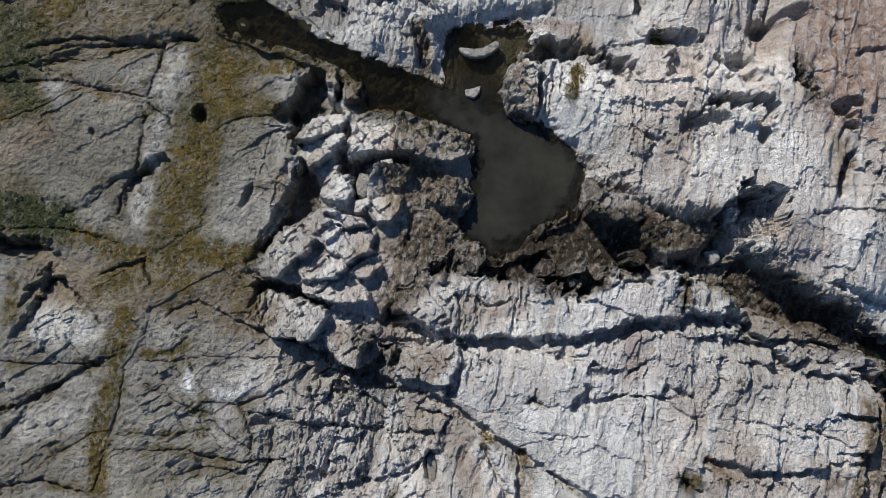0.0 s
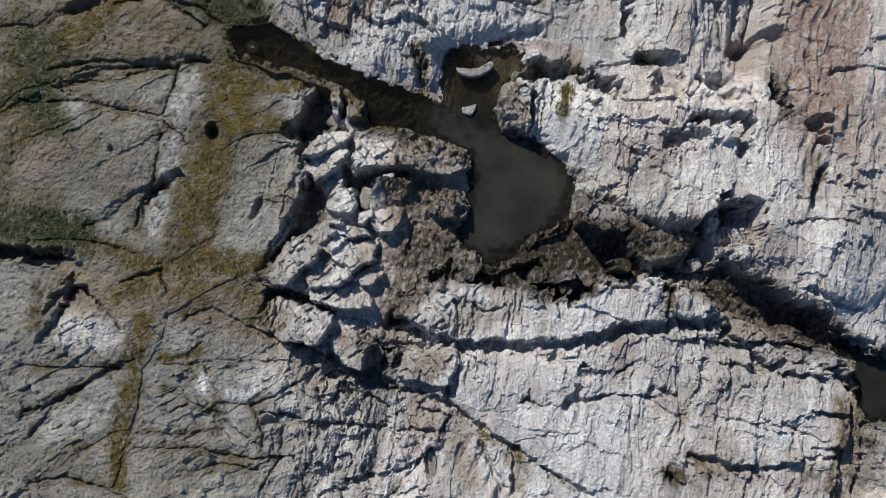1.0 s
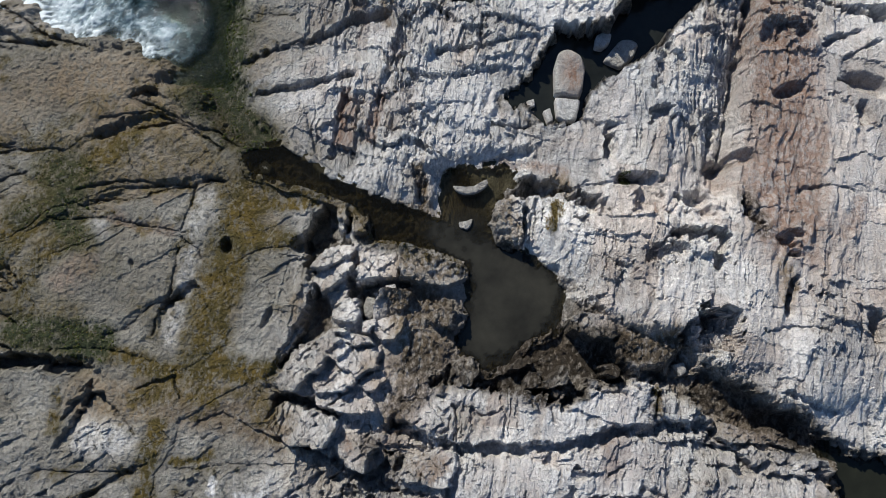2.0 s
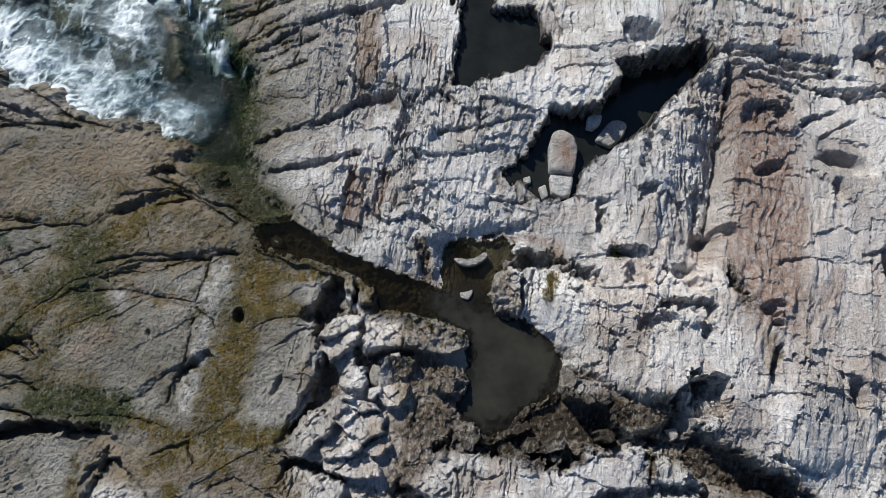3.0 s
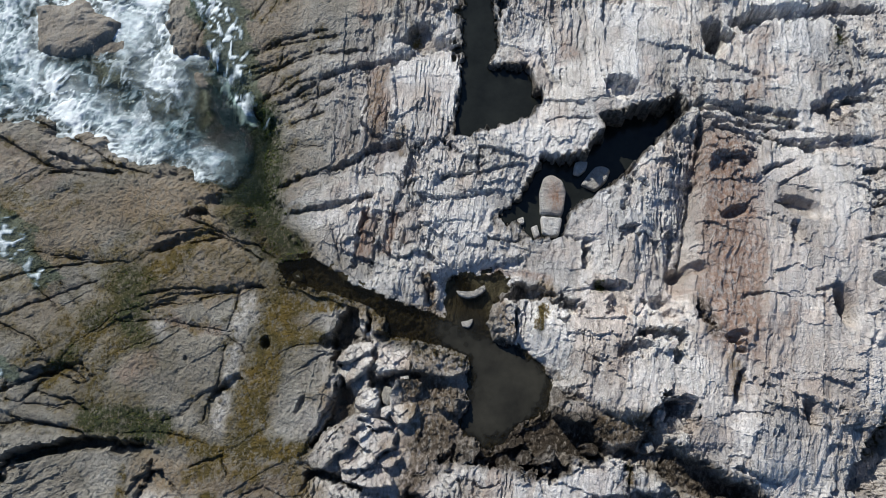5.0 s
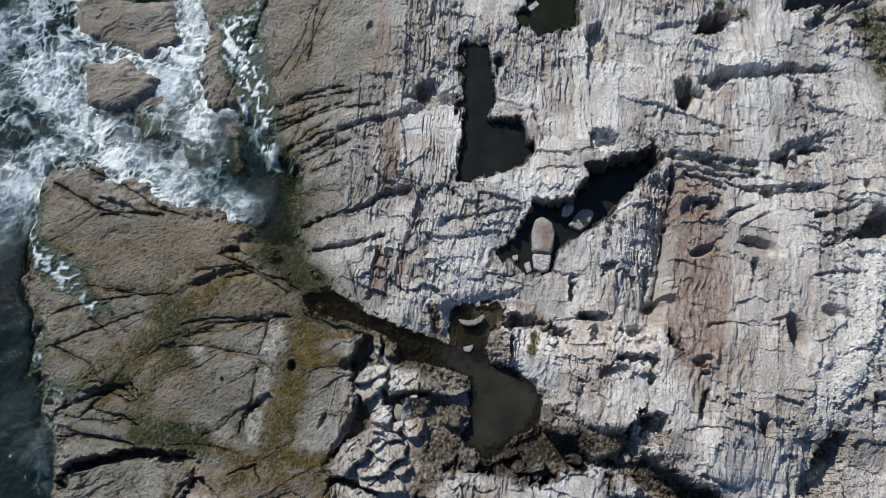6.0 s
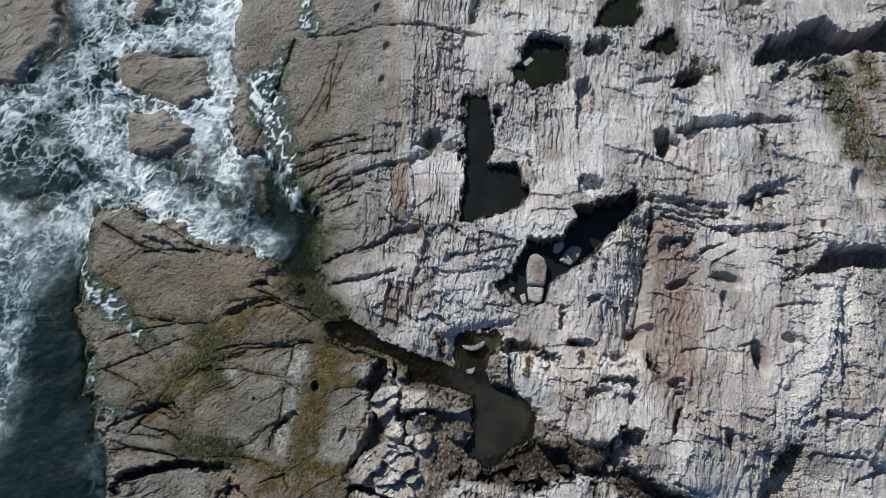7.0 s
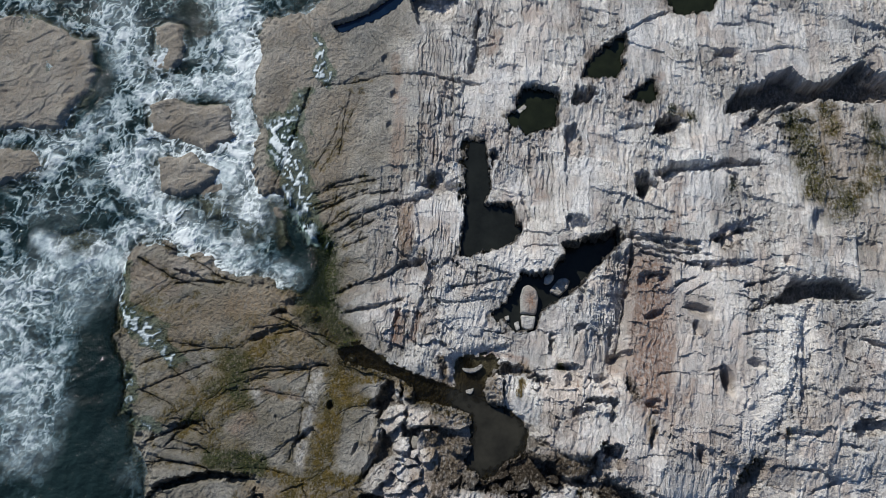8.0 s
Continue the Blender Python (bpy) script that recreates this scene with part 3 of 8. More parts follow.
block([(9.25, -0.16), (9.64, -0.63), (10.64, -0.78), (10.47, -1.06), (9.39, -1.02)], -0.4, 0.04)
crack([(8.68, 0.24), (8.48, -0.16), (9.12, -0.35)], 0.21, 0.4)
crack([(8.12, -2.35), (8.88, -2.5), (10.39, -2.71), (11.14, -3.1)], 0.08, 0.14)
crack([(7.31, -3.51), (8.52, -3.85), (9.57, -3.89)], 0.23, 0.35)
crack([(9.57, -3.86), (10.65, -3.63), (11.74, -3.55)], 0.15, 0.25)
crack([(10.87, -2.25), (12.04, -2.36)], 0.18, 0.3)
crack([(10.82, -3.25), (11.75, -3.4)], 0.13, 0.2)
crack([(10.67, -0.08), (11.29, -0.31), (11.88, -0.94)], 0.16, 0.35)
crack([(2.34, -1.91), (3.44, -2.09), (4.15, -1.93)], 0.08, 0.14)
crack([(2.17, -3.17), (3.43, -2.84), (4.05, -2.99)], 0.07, 0.1)
crack([(6.52, -3.9), (7.13, -4.35)], 0.23, 0.3)
# north east
crack([(3.03, 8.36), (2.87, 7.43), (2.72, 6.62)], 0.2, 0.4)
crack([(3.38, 8.16), (3.11, 7.24), (3.04, 6.48)], 0.13, 0.3)
crack([(1.94, 7.67), (2.92, 7.29)], 0.08, 0.15)
block([(4.37, 8.14), (5.31, 7.9), (5.84, 7.4), (5.6, 7.24), (4.91, 7.62)], -0.3, 0.04)
block([(4.59, 7.31), (5.29, 7.35), (5.44, 7.09), (4.82, 7.04)], -0.18, 0.04)
block([(6.59, 8.55), (7.33, 8.63), (7.42, 7.47), (6.76, 7.31)], -0.3, 0.05)
block([(5.73, 9.25), (5.89, 9.58), (5.96, 10.25), (5.64, 10.28), (5.62, 9.26)], -0.35, 0.04)
pit(8.52, 7.75, 0.46, 0.36, 0, 0.55)
block([(7.54, 6.51), (8.18, 6.73), (9.42, 6.42), (9.38, 5.62), (9.05, 5.02), (8.82, 5.71), (8.95, 6.24), (8.32, 6.35)], -0.45, 0.04)
block([(8.44, 6.29), (9.02, 6.33), (8.9, 5.66), (8.6, 5.72)], 0.3, 0.04)
block([(6.83, 6.11), (7.86, 6.06), (8.32, 5.56), (7.39, 5.76), (6.75, 5.51)], -0.25, 0.04)
crack([(6.25, 8.54), (6.56, 8.65)], 0.23, 0.35)
crack([(5.41, 5.9), (5.87, 5.66)], 0.16, 0.25)
crack([(5.56, 5.59), (5.24, 5.12), (5.23, 4.46)], 0.11, 0.2)
block([(7.98, 3.83), (8.54, 4.01), (9.61, 3.69), (9.45, 3.27), (9.45, 2.78), (8.14, 2.79), (7.82, 3.14)], -0.85, 0.04)
pit(10.04, 9.1, 0.46, 0.3, 0, 0.55)
pit(11.1, 6.21, 0.33, 0.13, -10, 0.3)
pit(11.39, 5.73, 0.23, 0.13, 0, 0.3)
crack([(10.16, 3.29), (11.16, 3.41), (12.09, 3.38)], 0.11, 0.22)
crack([(11.14, 4.49), (11.06, 3.87)], 0.15, 0.2)
crack([(6.17, 8.38), (4.69, 8.45), (5.17, 8.62)], 0.08, 0.15)
crack([(1.46, 9.27), (0.95, 9.13)], 0.13, 0.2)
crack([(10.54, 1.42), (12.42, 0.79)], 0.16, 0.25)
# pools of the north
crack([(8.69, 16.08), (10.51, 16.3), (12.28, 15.97), (14.01, 15.44), (14.88, 15.26)], 0.29, 0.48)
crack([(11.39, 15.26), (13.45, 14.78), (14.11, 14.44)], 0.18, 0.36)
crack([(14.11, 14.44), (16.08, 14.48), (17.87, 14.5)], 0.31, 0.42)
crack([(15.82, 16.08), (16.72, 16.59), (18.43, 17.1)], 0.45, 0.48)
crack([(10.92, 14.26), (11.54, 13.88), (12.97, 13.8)], 0.13, 0.24)
crack([(13.32, 13.17), (14.02, 13.39)], 0.18, 0.24)
crack([(13.9, 12.59), (14.97, 13.14)], 0.16, 0.3)
crack([(12.15, 11.69), (12.73, 12)], 0.13, 0.24)
crack([(13.58, 11.82), (14.14, 11.88)], 0.11, 0.24)
crack([(10.88, 17.31), (12.48, 17.28), (14.36, 17.46)], 0.09, 0.18)
block([(15.2, 14.55), (15.82, 14.29), (15.28, 13.68), (15.01, 14.05)], -0.36, 0.05)
pit(11.78, 11.35, 0.63, 0.27, 20, 0.4)
pit(14.63, 11.5, 1.03, 0.4, -28, 0.5)
pit(12.04, 19.4, 0.47, 0.89, 10, 0.55)
pit(7.91, 17.12, 0.54, 0.58, 0, 0.45)
pit(9.49, 8.93, 0.56, 0.34, 0, 0.55)
pit(15.71, 7.44, 0.36, 0.98, 15, 0.6)
pit(13.76, 3.32, 0.25, 0.58, 20, 0.35)
pit(11.4, 13.35, 0.45, 0.58, 0, 0.3)
pit(6.45, 8.51, 0.54, 0.22, 0, 0.45)
pit(11.39, 6.35, 0.45, 0.2, 0, 0.35)
block([(4.77, 8.29), (5.91, 7.56), (5.85, 7.3), (4.84, 7.8)], -0.36, 0.04)
block([(7.76, 8.02), (8.52, 7.38), (8.19, 7.18), (7.82, 7.52)], -0.3, 0.04)
crack([(11.23, 5), (11.02, 3.99)], 0.27, 0.36)
crack([(11.9, 7.94), (12.96, 8.03), (13.56, 7.8)], 0.11, 0.18)
crack([(14.66, 8.1), (15.54, 8.35)], 0.13, 0.24)
# east of the pools
block([(7.79, 13.57), (8.56, 12.56), (8.25, 11.41), (7.42, 11.7)], -0.3, 0.06)
block([(7.15, 10.9), (8, 10.96), (7.94, 10.28), (7.21, 10.33)], -0.36, 0.05)
crack([(9.22, 12.75), (10.53, 12.82)], 0.22, 0.3)
crack([(9.37, 10.89), (9.28, 9.99)], 0.27, 0.36)
crack([(5.85, 10.43), (5.79, 9.52)], 0.31, 0.42)
crack([(4.81, 10.86), (6.07, 10.53)], 0.16, 0.24)
crack([(10.89, 14.88), (10.38, 12.47), (9.98, 10.64), (9.63, 9.3)], 0.18, 0.36)
# slabs of the middle north
crack([(-7.32, 17.62), (-5.39, 18.81), (-3.92, 19.32), (-1.92, 19.64), (-0.43, 19.95), (0.93, 19.97)], 0.38, 0.6)
pit(-1.04, 20.62, 0.54, 0.4, 20, 0.4)
pit(0.62, 19.5, 0.13, 0.22, 0, 0.35)
block([(-3.29, 19.14), (-2.17, 19.19), (-1.99, 17.14), (-2.36, 15.8), (-3.26, 16.01), (-3.63, 16.72), (-3.25, 17.5)], 0.16, 0.06)
crack([(-3.41, 19.15), (-3.25, 17.77), (-3.68, 16.59), (-3.13, 15.98)], 0.16, 0.3)
crack([(-7.16, 13.69), (-5.28, 14.42), (-3.85, 14.77), (-2.89, 15.36), (-1.92, 15.4)], 0.36, 0.54)
crack([(-6.63, 12.43), (-5.23, 12.65), (-4.29, 12.88), (-3.35, 13.14)], 0.25, 0.42)
crack([(-3.34, 12.47), (-3.68, 11.37), (-3.89, 10.17)], 0.27, 0.36)
crack([(-2.86, 12.07), (-3.08, 10.14)], 0.18, 0.24)
crack([(-2.16, 12.28), (-2.38, 10.35)], 0.13, 0.18)
crack([(-4.85, 11.65), (-4.47, 10.19)], 0.11, 0.14)
crack([(-5.64, 18.68), (-5.61, 17.59), (-6.07, 16.66)], 0.11, 0.24)
crack([(-6.79, 16.54), (-5.35, 17.18)], 0.11, 0.24)
crack([(-6.76, 15.62), (-5.3, 15.46)], 0.09, 0.14)
crack([(-7.96, 15.51), (-6.74, 15.28)], 0.11, 0.24)
crack([(-0.03, 13.8), (1.6, 13.82), (3.42, 14)], 0.18, 0.3)
crack([(-0.98, 12.89), (0.19, 12.71), (2.03, 12.91)], 0.2, 0.34)
block([(-1.44, 15.31), (-0.84, 15.33), (-0.97, 13.81), (-1.4, 12.97), (-1.64, 13.49)], -0.26, 0.04)
crack([(1.96, 10.99), (3.06, 10.75)], 0.18, 0.3)
crack([(1.7, 9.65), (2.37, 9.83), (3.14, 9.95)], 0.29, 0.48)
crack([(-1.45, 11.5), (-0.52, 11.67), (1.31, 11.64)], 0.09, 0.12)
crack([(4.55, 15.94), (5.34, 15.98), (6.45, 15.85)], 0.13, 0.24)
crack([(4.61, 17.01), (6.06, 16.56)], 0.16, 0.24)
crack([(4.42, 19.56), (5.01, 17.79)], 0.22, 0.3)
crack([(0.58, 20.91), (-0.55, 20.35), (-1.92, 19.86)], 0.13, 0.24)
# northwest cracks over water's edge slab
crack([(-5.96, 21.2), (-7.46, 20.81), (-8.93, 20.13)], 0.13, 0.24)
crack([(-6.31, 20.36), (-7.66, 19.69), (-8.88, 19.29)], 0.13, 0.24)
crack([(-5.91, 19.37), (-7.12, 18.71), (-8.06, 17.77)], 0.13, 0.26)
crack([(-5.74, 18.13), (-7.08, 17.62)], 0.11, 0.24)
crack([(-12.48, 10.77), (-11.24, 11.16), (-9.74, 11.37)], 0.27, 0.42)
crack([(-11.38, 12.39), (-10.36, 11.95), (-8.91, 11.19), (-7.85, 10.93), (-7.01, 10.12)], 0.22, 0.36)
crack([(-10.41, 12.62), (-11.13, 12.76)], 0.27, 0.36)
crack([(-17.72, 10.91), (-16.78, 10.77), (-15.11, 10.38), (-13.49, 10.35)], 0.13, 0.24)
crack([(-13.49, 10.35), (-12.38, 10.94)], 0.09, 0.14)
crack([(-15.74, 9.79), (-13.81, 8.93)], 0.11, 0.14)
crack([(-17.36, 4.7), (-16.57, 5.45), (-15.62, 5.84), (-14.89, 5.27)], 0.34, 0.48)
crack([(-17.33, 4.48), (-15.99, 4.35), (-14.79, 4.39)], 0.18, 0.3)
crack([(-17.21, 3.62), (-15.88, 3.42), (-14.76, 3.15)], 0.2, 0.3)
crack([(-17.36, 4.7), (-15.6, 6.67), (-13.73, 8.12), (-11.52, 8.89), (-8.79, 9.03)], 0.16, 0.18)
block([(-17.69, 2.35), (-15.82, 2.91), (-14.53, 3.02), (-12.56, 2.9), (-11.84, 2.64), (-11.85, 2.22), (-12.72, 2.32), (-14.47, 2.51), (-15.74, 2.32), (-17.62, 1.83)], -0.72, 0.06)
block([(-11.85, 2.26), (-11.69, 1.63), (-12.37, 0.82), (-12.79, 0.83), (-12.62, 1.24), (-12.12, 1.64)], -0.48, 0.05)
crack([(-7.89, 9.3), (-8.79, 9.08)], 0.36, 0.48)
crack([(-11.54, 3.63), (-10.68, 3.83)], 0.18, 0.24)
block([(2.76, 22.58), (3.31, 22.73), (3.28, 21.96), (2.78, 21.23)], -0.43, 0.05)
block([(7.92, 25.72), (8.32, 26.48), (8.7, 25.81), (9.38, 26.39), (9.75, 25.57), (8.23, 25.06)], -0.65, 0.05)
block([(-2.52, 34.8), (1.09, 34.42), (0.65, 32.31), (-1.85, 32.04)], -1.16, 0.06)
crack([(2.37, 32.58), (1.91, 30.09), (1.67, 28.45)], 0.56, 0.72)
crack([(11.45, 29.99), (13, 30.96), (14.52, 31.53)], 0.28, 0.43)
block([(17.58, 24.29), (19.37, 25.9), (20.69, 26.45), (22, 26.88), (23.31, 26.05), (24.42, 26.33), (25.97, 27.15), (27.17, 26.83), (28.99, 25.98), (28.81, 24.93), (25.26, 24.81), (23.57, 25.37), (21.06, 25.18), (19.57, 24.61)], -1.5, 0.17)
crack([(19.42, 23.38), (20.57, 24.11), (23.17, 25)], 0.35, 0.51)
crack([(21.58, 23.7), (22.95, 23.46)], 0.21, 0.36)
block([(13.06, 23.39), (13.48, 24.03), (14.73, 24.11), (15.57, 23.7), (14.09, 22.98)], -0.51, 0.06)
crack([(10.94, 23.46), (13.09, 23.66)], 0.21, 0.36)
crack([(12.96, 20.35), (14.23, 20.88), (15.95, 20.64), (17.38, 20.98), (19.29, 20.92)], 0.35, 0.58)
pit(12.01, 19.62, 0.52, 0.91, 10, 0.6)
block([(16, 15.97), (17.81, 16.83), (18.79, 16.62), (17.05, 16.23)], -0.51, 0.05)
crack([(10.99, 16.48), (12.98, 16.06), (14.79, 15.72)], 0.31, 0.51)
crack([(10.92, 15.75), (13.21, 15.15), (15.53, 14.98)], 0.21, 0.36)
crack([(14.3, 14.42), (16.43, 14.18), (17.8, 14.49)], 0.35, 0.43)
crack([(13.34, 13.23), (14.36, 13.55)], 0.24, 0.36)
crack([(17.27, 12.96), (19.31, 13.41)], 0.21, 0.36)
pit(19.94, 14.33, 0.21, 0.35, 0, 0.4)
block([(17.43, 11.51), (19.67, 12.39), (19.94, 13.23), (23.21, 13.04), (24.56, 12.26), (24.02, 11.94), (21.42, 12.01), (19.76, 11.81)], -1, 0.17)
crack([(16.78, 10.13), (18.25, 10.26)], 0.21, 0.29)
crack([(22.48, 10.32), (24.78, 10.59)], 0.28, 0.43)
crack([(23.66, 9.63), (24.82, 9.21)], 0.31, 0.43)
block([(21.93, 4.53), (22.97, 5.13), (25.18, 5.2), (25.05, 4.46), (22.82, 4.11)], -0.72, 0.05)
crack([(21.55, 3.84), (22.77, 3.5)], 0.28, 0.36)
crack([(18.65, 4.6), (20.35, 4.38)], 0.28, 0.36)
crack([(18.66, 4.67), (18.38, 2.53), (20.25, 2.49), (21.18, 1.86)], 0.17, 0.29)
crack([(19.91, 1.28), (21.8, 1.85)], 0.21, 0.29)
pit(14.22, 10.53, 0.28, 0.49, 0, 0.45)
pit(17.44, 8.32, 0.63, 0.35, -15, 0.45)
pit(15.64, 7.25, 0.35, 0.91, 15, 0.5)
pit(13.84, 3.3, 0.28, 0.63, 0, 0.35)
pit(22.25, 16.7, 0.56, 0.98, 0, 0.45)
pit(22.84, 8.84, 0.38, 0.84, 0, 0.35)
pit(22.49, 6.55, 0.87, 0.35, 0, 0.35)
pit(18.41, 28.44, 0.7, 0.35, 0, 0.35)
pit(26.62, 29.05, 0.21, 0.42, 0, 0.3)
block([(15.08, 0.47), (16.18, 2.52), (17.52, 3.46), (17.11, 1.95), (16.54, 0.44)], -0.8, 0.2)
block([(19.91, 11.71), (20.86, 11.52), (20.59, 8.41), (20.15, 5.25), (19.37, 5.27), (19.95, 8.43)], -0.36, 0.3)
crack([(19.68, 28.48), (22.24, 28.72)], 0.14, 0.22)
crack([(17.73, 30.59), (19.18, 30.45)], 0.21, 0.29)
pit(-3.5, 26.92, 0.31, 0.42, 0, 0.3)
pit(-3.82, 24.63, 0.28, 0.42, 0, 0.3)
pit(-4.06, 29.56, 0.28, 0.49, 0, 0.3)
crack([(-8.35, 27.84), (-6.45, 27.95), (-4.18, 28.52), (-1.52, 28.39), (2.19, 27.18)], 0.17, 0.36)
crack([(-9.12, 20.11), (-7.12, 20.62), (-4.93, 20.94)], 0.17, 0.29)
crack([(-8.56, 19.14), (-5.66, 20), (-3.47, 20.3)], 0.17, 0.29)
crack([(-7.08, 17.21), (-4.93, 18.28)], 0.17, 0.29)
crack([(-5.69, 27.34), (-6.8, 24.54), (-8.24, 21.82)], 0.14, 0.14)
crack([(-1.55, 26.26), (-1.81, 21.54)], 0.1, 0.14)
crack([(-20.51, 18.15), (-16.76, 16.37), (-14.52, 14.77), (-13.08, 14.44)], 0.24, 0.43)
crack([(-16.76, 10.62), (-15.36, 10.59)], 0.21, 0.29)
crack([(-19.01, 7.93), (-17.92, 7.23)], 0.17, 0.22)
crack([(-17.16, 6.21), (-15.1, 5.99), (-14.73, 5.49)], 0.28, 0.43)
crack([(-18.07, 4.58), (-15.68, 4.2)], 0.21, 0.29)
crack([(-17.86, 3.92), (-15.63, 3.39)], 0.21, 0.36)
block([(-18.53, 1.62), (-17.6, 2.62), (-15.6, 2.97), (-12.25, 2.9), (-11.74, 2.66), (-15.25, 2.58), (-17.22, 1.98), (-17.83, 1.2)], -0.87, 0.06)
block([(19.54, 11.39), (20.35, 11.37), (19.47, 8.44), (18.27, 5.3), (17.05, 4.39), (16.97, 5.01), (18.19, 7.19)], 0.35, 0.3)
crack([(-3.75, -1.17), (-2.4, -1.08), (-1.39, -1.64)], 0.26, 0.4)
crack([(-3.08, -0.17), (-2.4, -0.5), (-1.56, -0.33)], 0.15, 0.3)
crack([(-2.41, 0.5), (-2.07, -0.17), (-1.39, -0.82)], 0.16, 0.3)
crack([(-5.14, 0.84), (-4.78, -0)], 0.1, 0.25)
crack([(-4.46, 1.01), (-4.02, -0.17)], 0.1, 0.25)
crack([(-3.9, -1.83), (-2.73, -1.65), (-1.72, -2.13)], 0.13, 0.25)
crack([(-3.4, -1.82), (-3.22, -2.72)], 0.1, 0.2)
crack([(-2.73, -1.82), (-2.55, -2.71)], 0.1, 0.2)
crack([(-5.06, -2.81), (-5.2, -3.79), (-5.68, -4.6)], 0.11, 0.25)
crack([(-4.22, -2.97), (-4.36, -4.11)], 0.11, 0.25)
crack([(-2.38, -2.96), (-2.53, -4.25)], 0.11, 0.25)
crack([(-1.54, -3.02), (-1.7, -4.07)], 0.1, 0.2)
crack([(-3.03, -4.42), (-1.7, -4.23), (-0.72, -3.88)], 0.15, 0.25)
crack([(1.06, -3.2), (1.84, -4.58)], 0.13, 0.25)
crack([(2.17, -3.49), (2.08, -4.58)], 0.15, 0.3)
crack([(-0.72, -2.12), (0.26, -2.43), (-0.07, -2.91)], 0.11, 0.25)
crack([(-1.4, -0.17), (-0.4, -0.33), (0.26, -0.16)], 0.13, 0.25)
crack([(3.49, 1.45), (3.64, 0.48)], 0.08, 0.15)
crack([(4.84, 1.44), (5.71, 1.6)], 0.1, 0.25)
crack([(6.97, 1.43), (6.9, 0.64)], 0.11, 0.25)
crack([(8.82, -0), (9.74, -0.16), (9.6, 0.24)], 0.1, 0.25)
crack([(5.83, -0.79), (5.35, -1.11)], 0.11, 0.25)
crack([(6.44, -1.58), (7.06, -1.73)], 0.13, 0.25)
block([(12.27, -1.61), (12.77, -1.61), (12.82, -4.87), (11.5, -4.86), (11.91, -3.41)], -0.4, 0.2)
crack([(12.35, -1.11), (12.22, -2.43), (11.91, -3.41), (11.53, -4.38), (11.34, -4.86)], 0.25, 0.35)
crack([(12.7, -2.76), (12.55, -3.9), (12.16, -4.87)], 0.28, 0.3)
block([(12.96, 20.35), (14.07, 21), (14.75, 20.87), (16.16, 20.94), (17.74, 21.08), (17.69, 20.7), (15.9, 20.26), (14.34, 20.31), (13.4, 19.69)], -0.55, 0.05)
block([(11.62, 20.2), (12.42, 20.26), (12.87, 19.6), (12.04, 18.3), (11.59, 18.88)], -0.6, 0.05)
block([(13.13, 23.77), (13.67, 24.26), (14.55, 24.15), (14.84, 23.45), (14.08, 22.94), (13.21, 23.04)], -0.5, 0.05)
block([(7.44, 23.7), (8.34, 24), (8.31, 21.9), (7.94, 19.64), (7.27, 19.88)], -0.4, 0.06)
block([(18.69, 23.79), (19.73, 24.45), (21.19, 24.79), (20.94, 24.26), (19.59, 23.3), (18.61, 23.1)], -0.5, 0.05)
block([(8.47, 3.66), (8.86, 4.02), (9.53, 3.88), (9.43, 2.72), (8.65, 2.49)], -0.5, 0.05)
block([(15.99, 15.9), (17.09, 16.48), (18.64, 16.69), (18.72, 16.18), (17.31, 15.75), (16.57, 15.24)], -0.5, 0.05)
block([(7.05, 17.63), (7.75, 17.95), (8.39, 17.53), (7.98, 16.63), (7.15, 16.76)], -0.4, 0.05)
block([(1.38, 2.45), (2.55, 2.96), (3.66, 3.09), (4.6, 3.17), (5.69, 2.94), (7.09, 2.53), (7.27, 1.9), (6.18, 1.75), (4.45, 1.79), (2.86, 1.84), (1.57, 1.82)], -0.6, 0.17)
block([(2.54, 2.24), (3.26, 2.42), (3.85, 2.22), (3.66, 1.87), (2.78, 1.81)], 0.8, 0.08)
block([(4.45, 2.64), (4.84, 2.75), (5.07, 2.4), (4.68, 2.16)], 0.5, 0.08)
block([(5.86, 2.15), (6.4, 2.3), (6.65, 1.91), (6.1, 1.75)], 0.5, 0.08)
block([(-12.58, 10.94), (-11.52, 11.54), (-9.88, 11.68), (-9.31, 11.21), (-9.79, 11.05), (-11.37, 11.19), (-12.23, 10.79)], -0.32, 0.06)
block([(-12.88, 8.26), (-10.94, 8.96), (-9.05, 9.26), (-7.67, 9.37), (-7.6, 9.09), (-9.04, 8.85), (-10.76, 8.62), (-12.46, 8.11)], -0.16, 0.06)
block([(-11.31, 12.42), (-10.61, 12.83), (-9.82, 12.14), (-10.1, 11.93), (-10.71, 12.37)], -0.4, 0.06)
block([(-17.5, 15.51), (-16.33, 15.18), (-15.45, 14.72), (-14.43, 14.4), (-14.49, 14.19), (-15.57, 14.4), (-17.04, 15.13)], -0.4, 0.06)
block([(-9.7, 3.88), (-9.62, 4.79), (-8.56, 5.48), (-8.42, 5.28), (-9.28, 4.65), (-9.4, 3.87)], -0.35, 0.06)
block([(-17.54, 5.72), (-15.89, 6.11), (-14.88, 5.59), (-15.07, 5.4), (-15.87, 5.78), (-17.11, 5.48)], -0.35, 0.06)

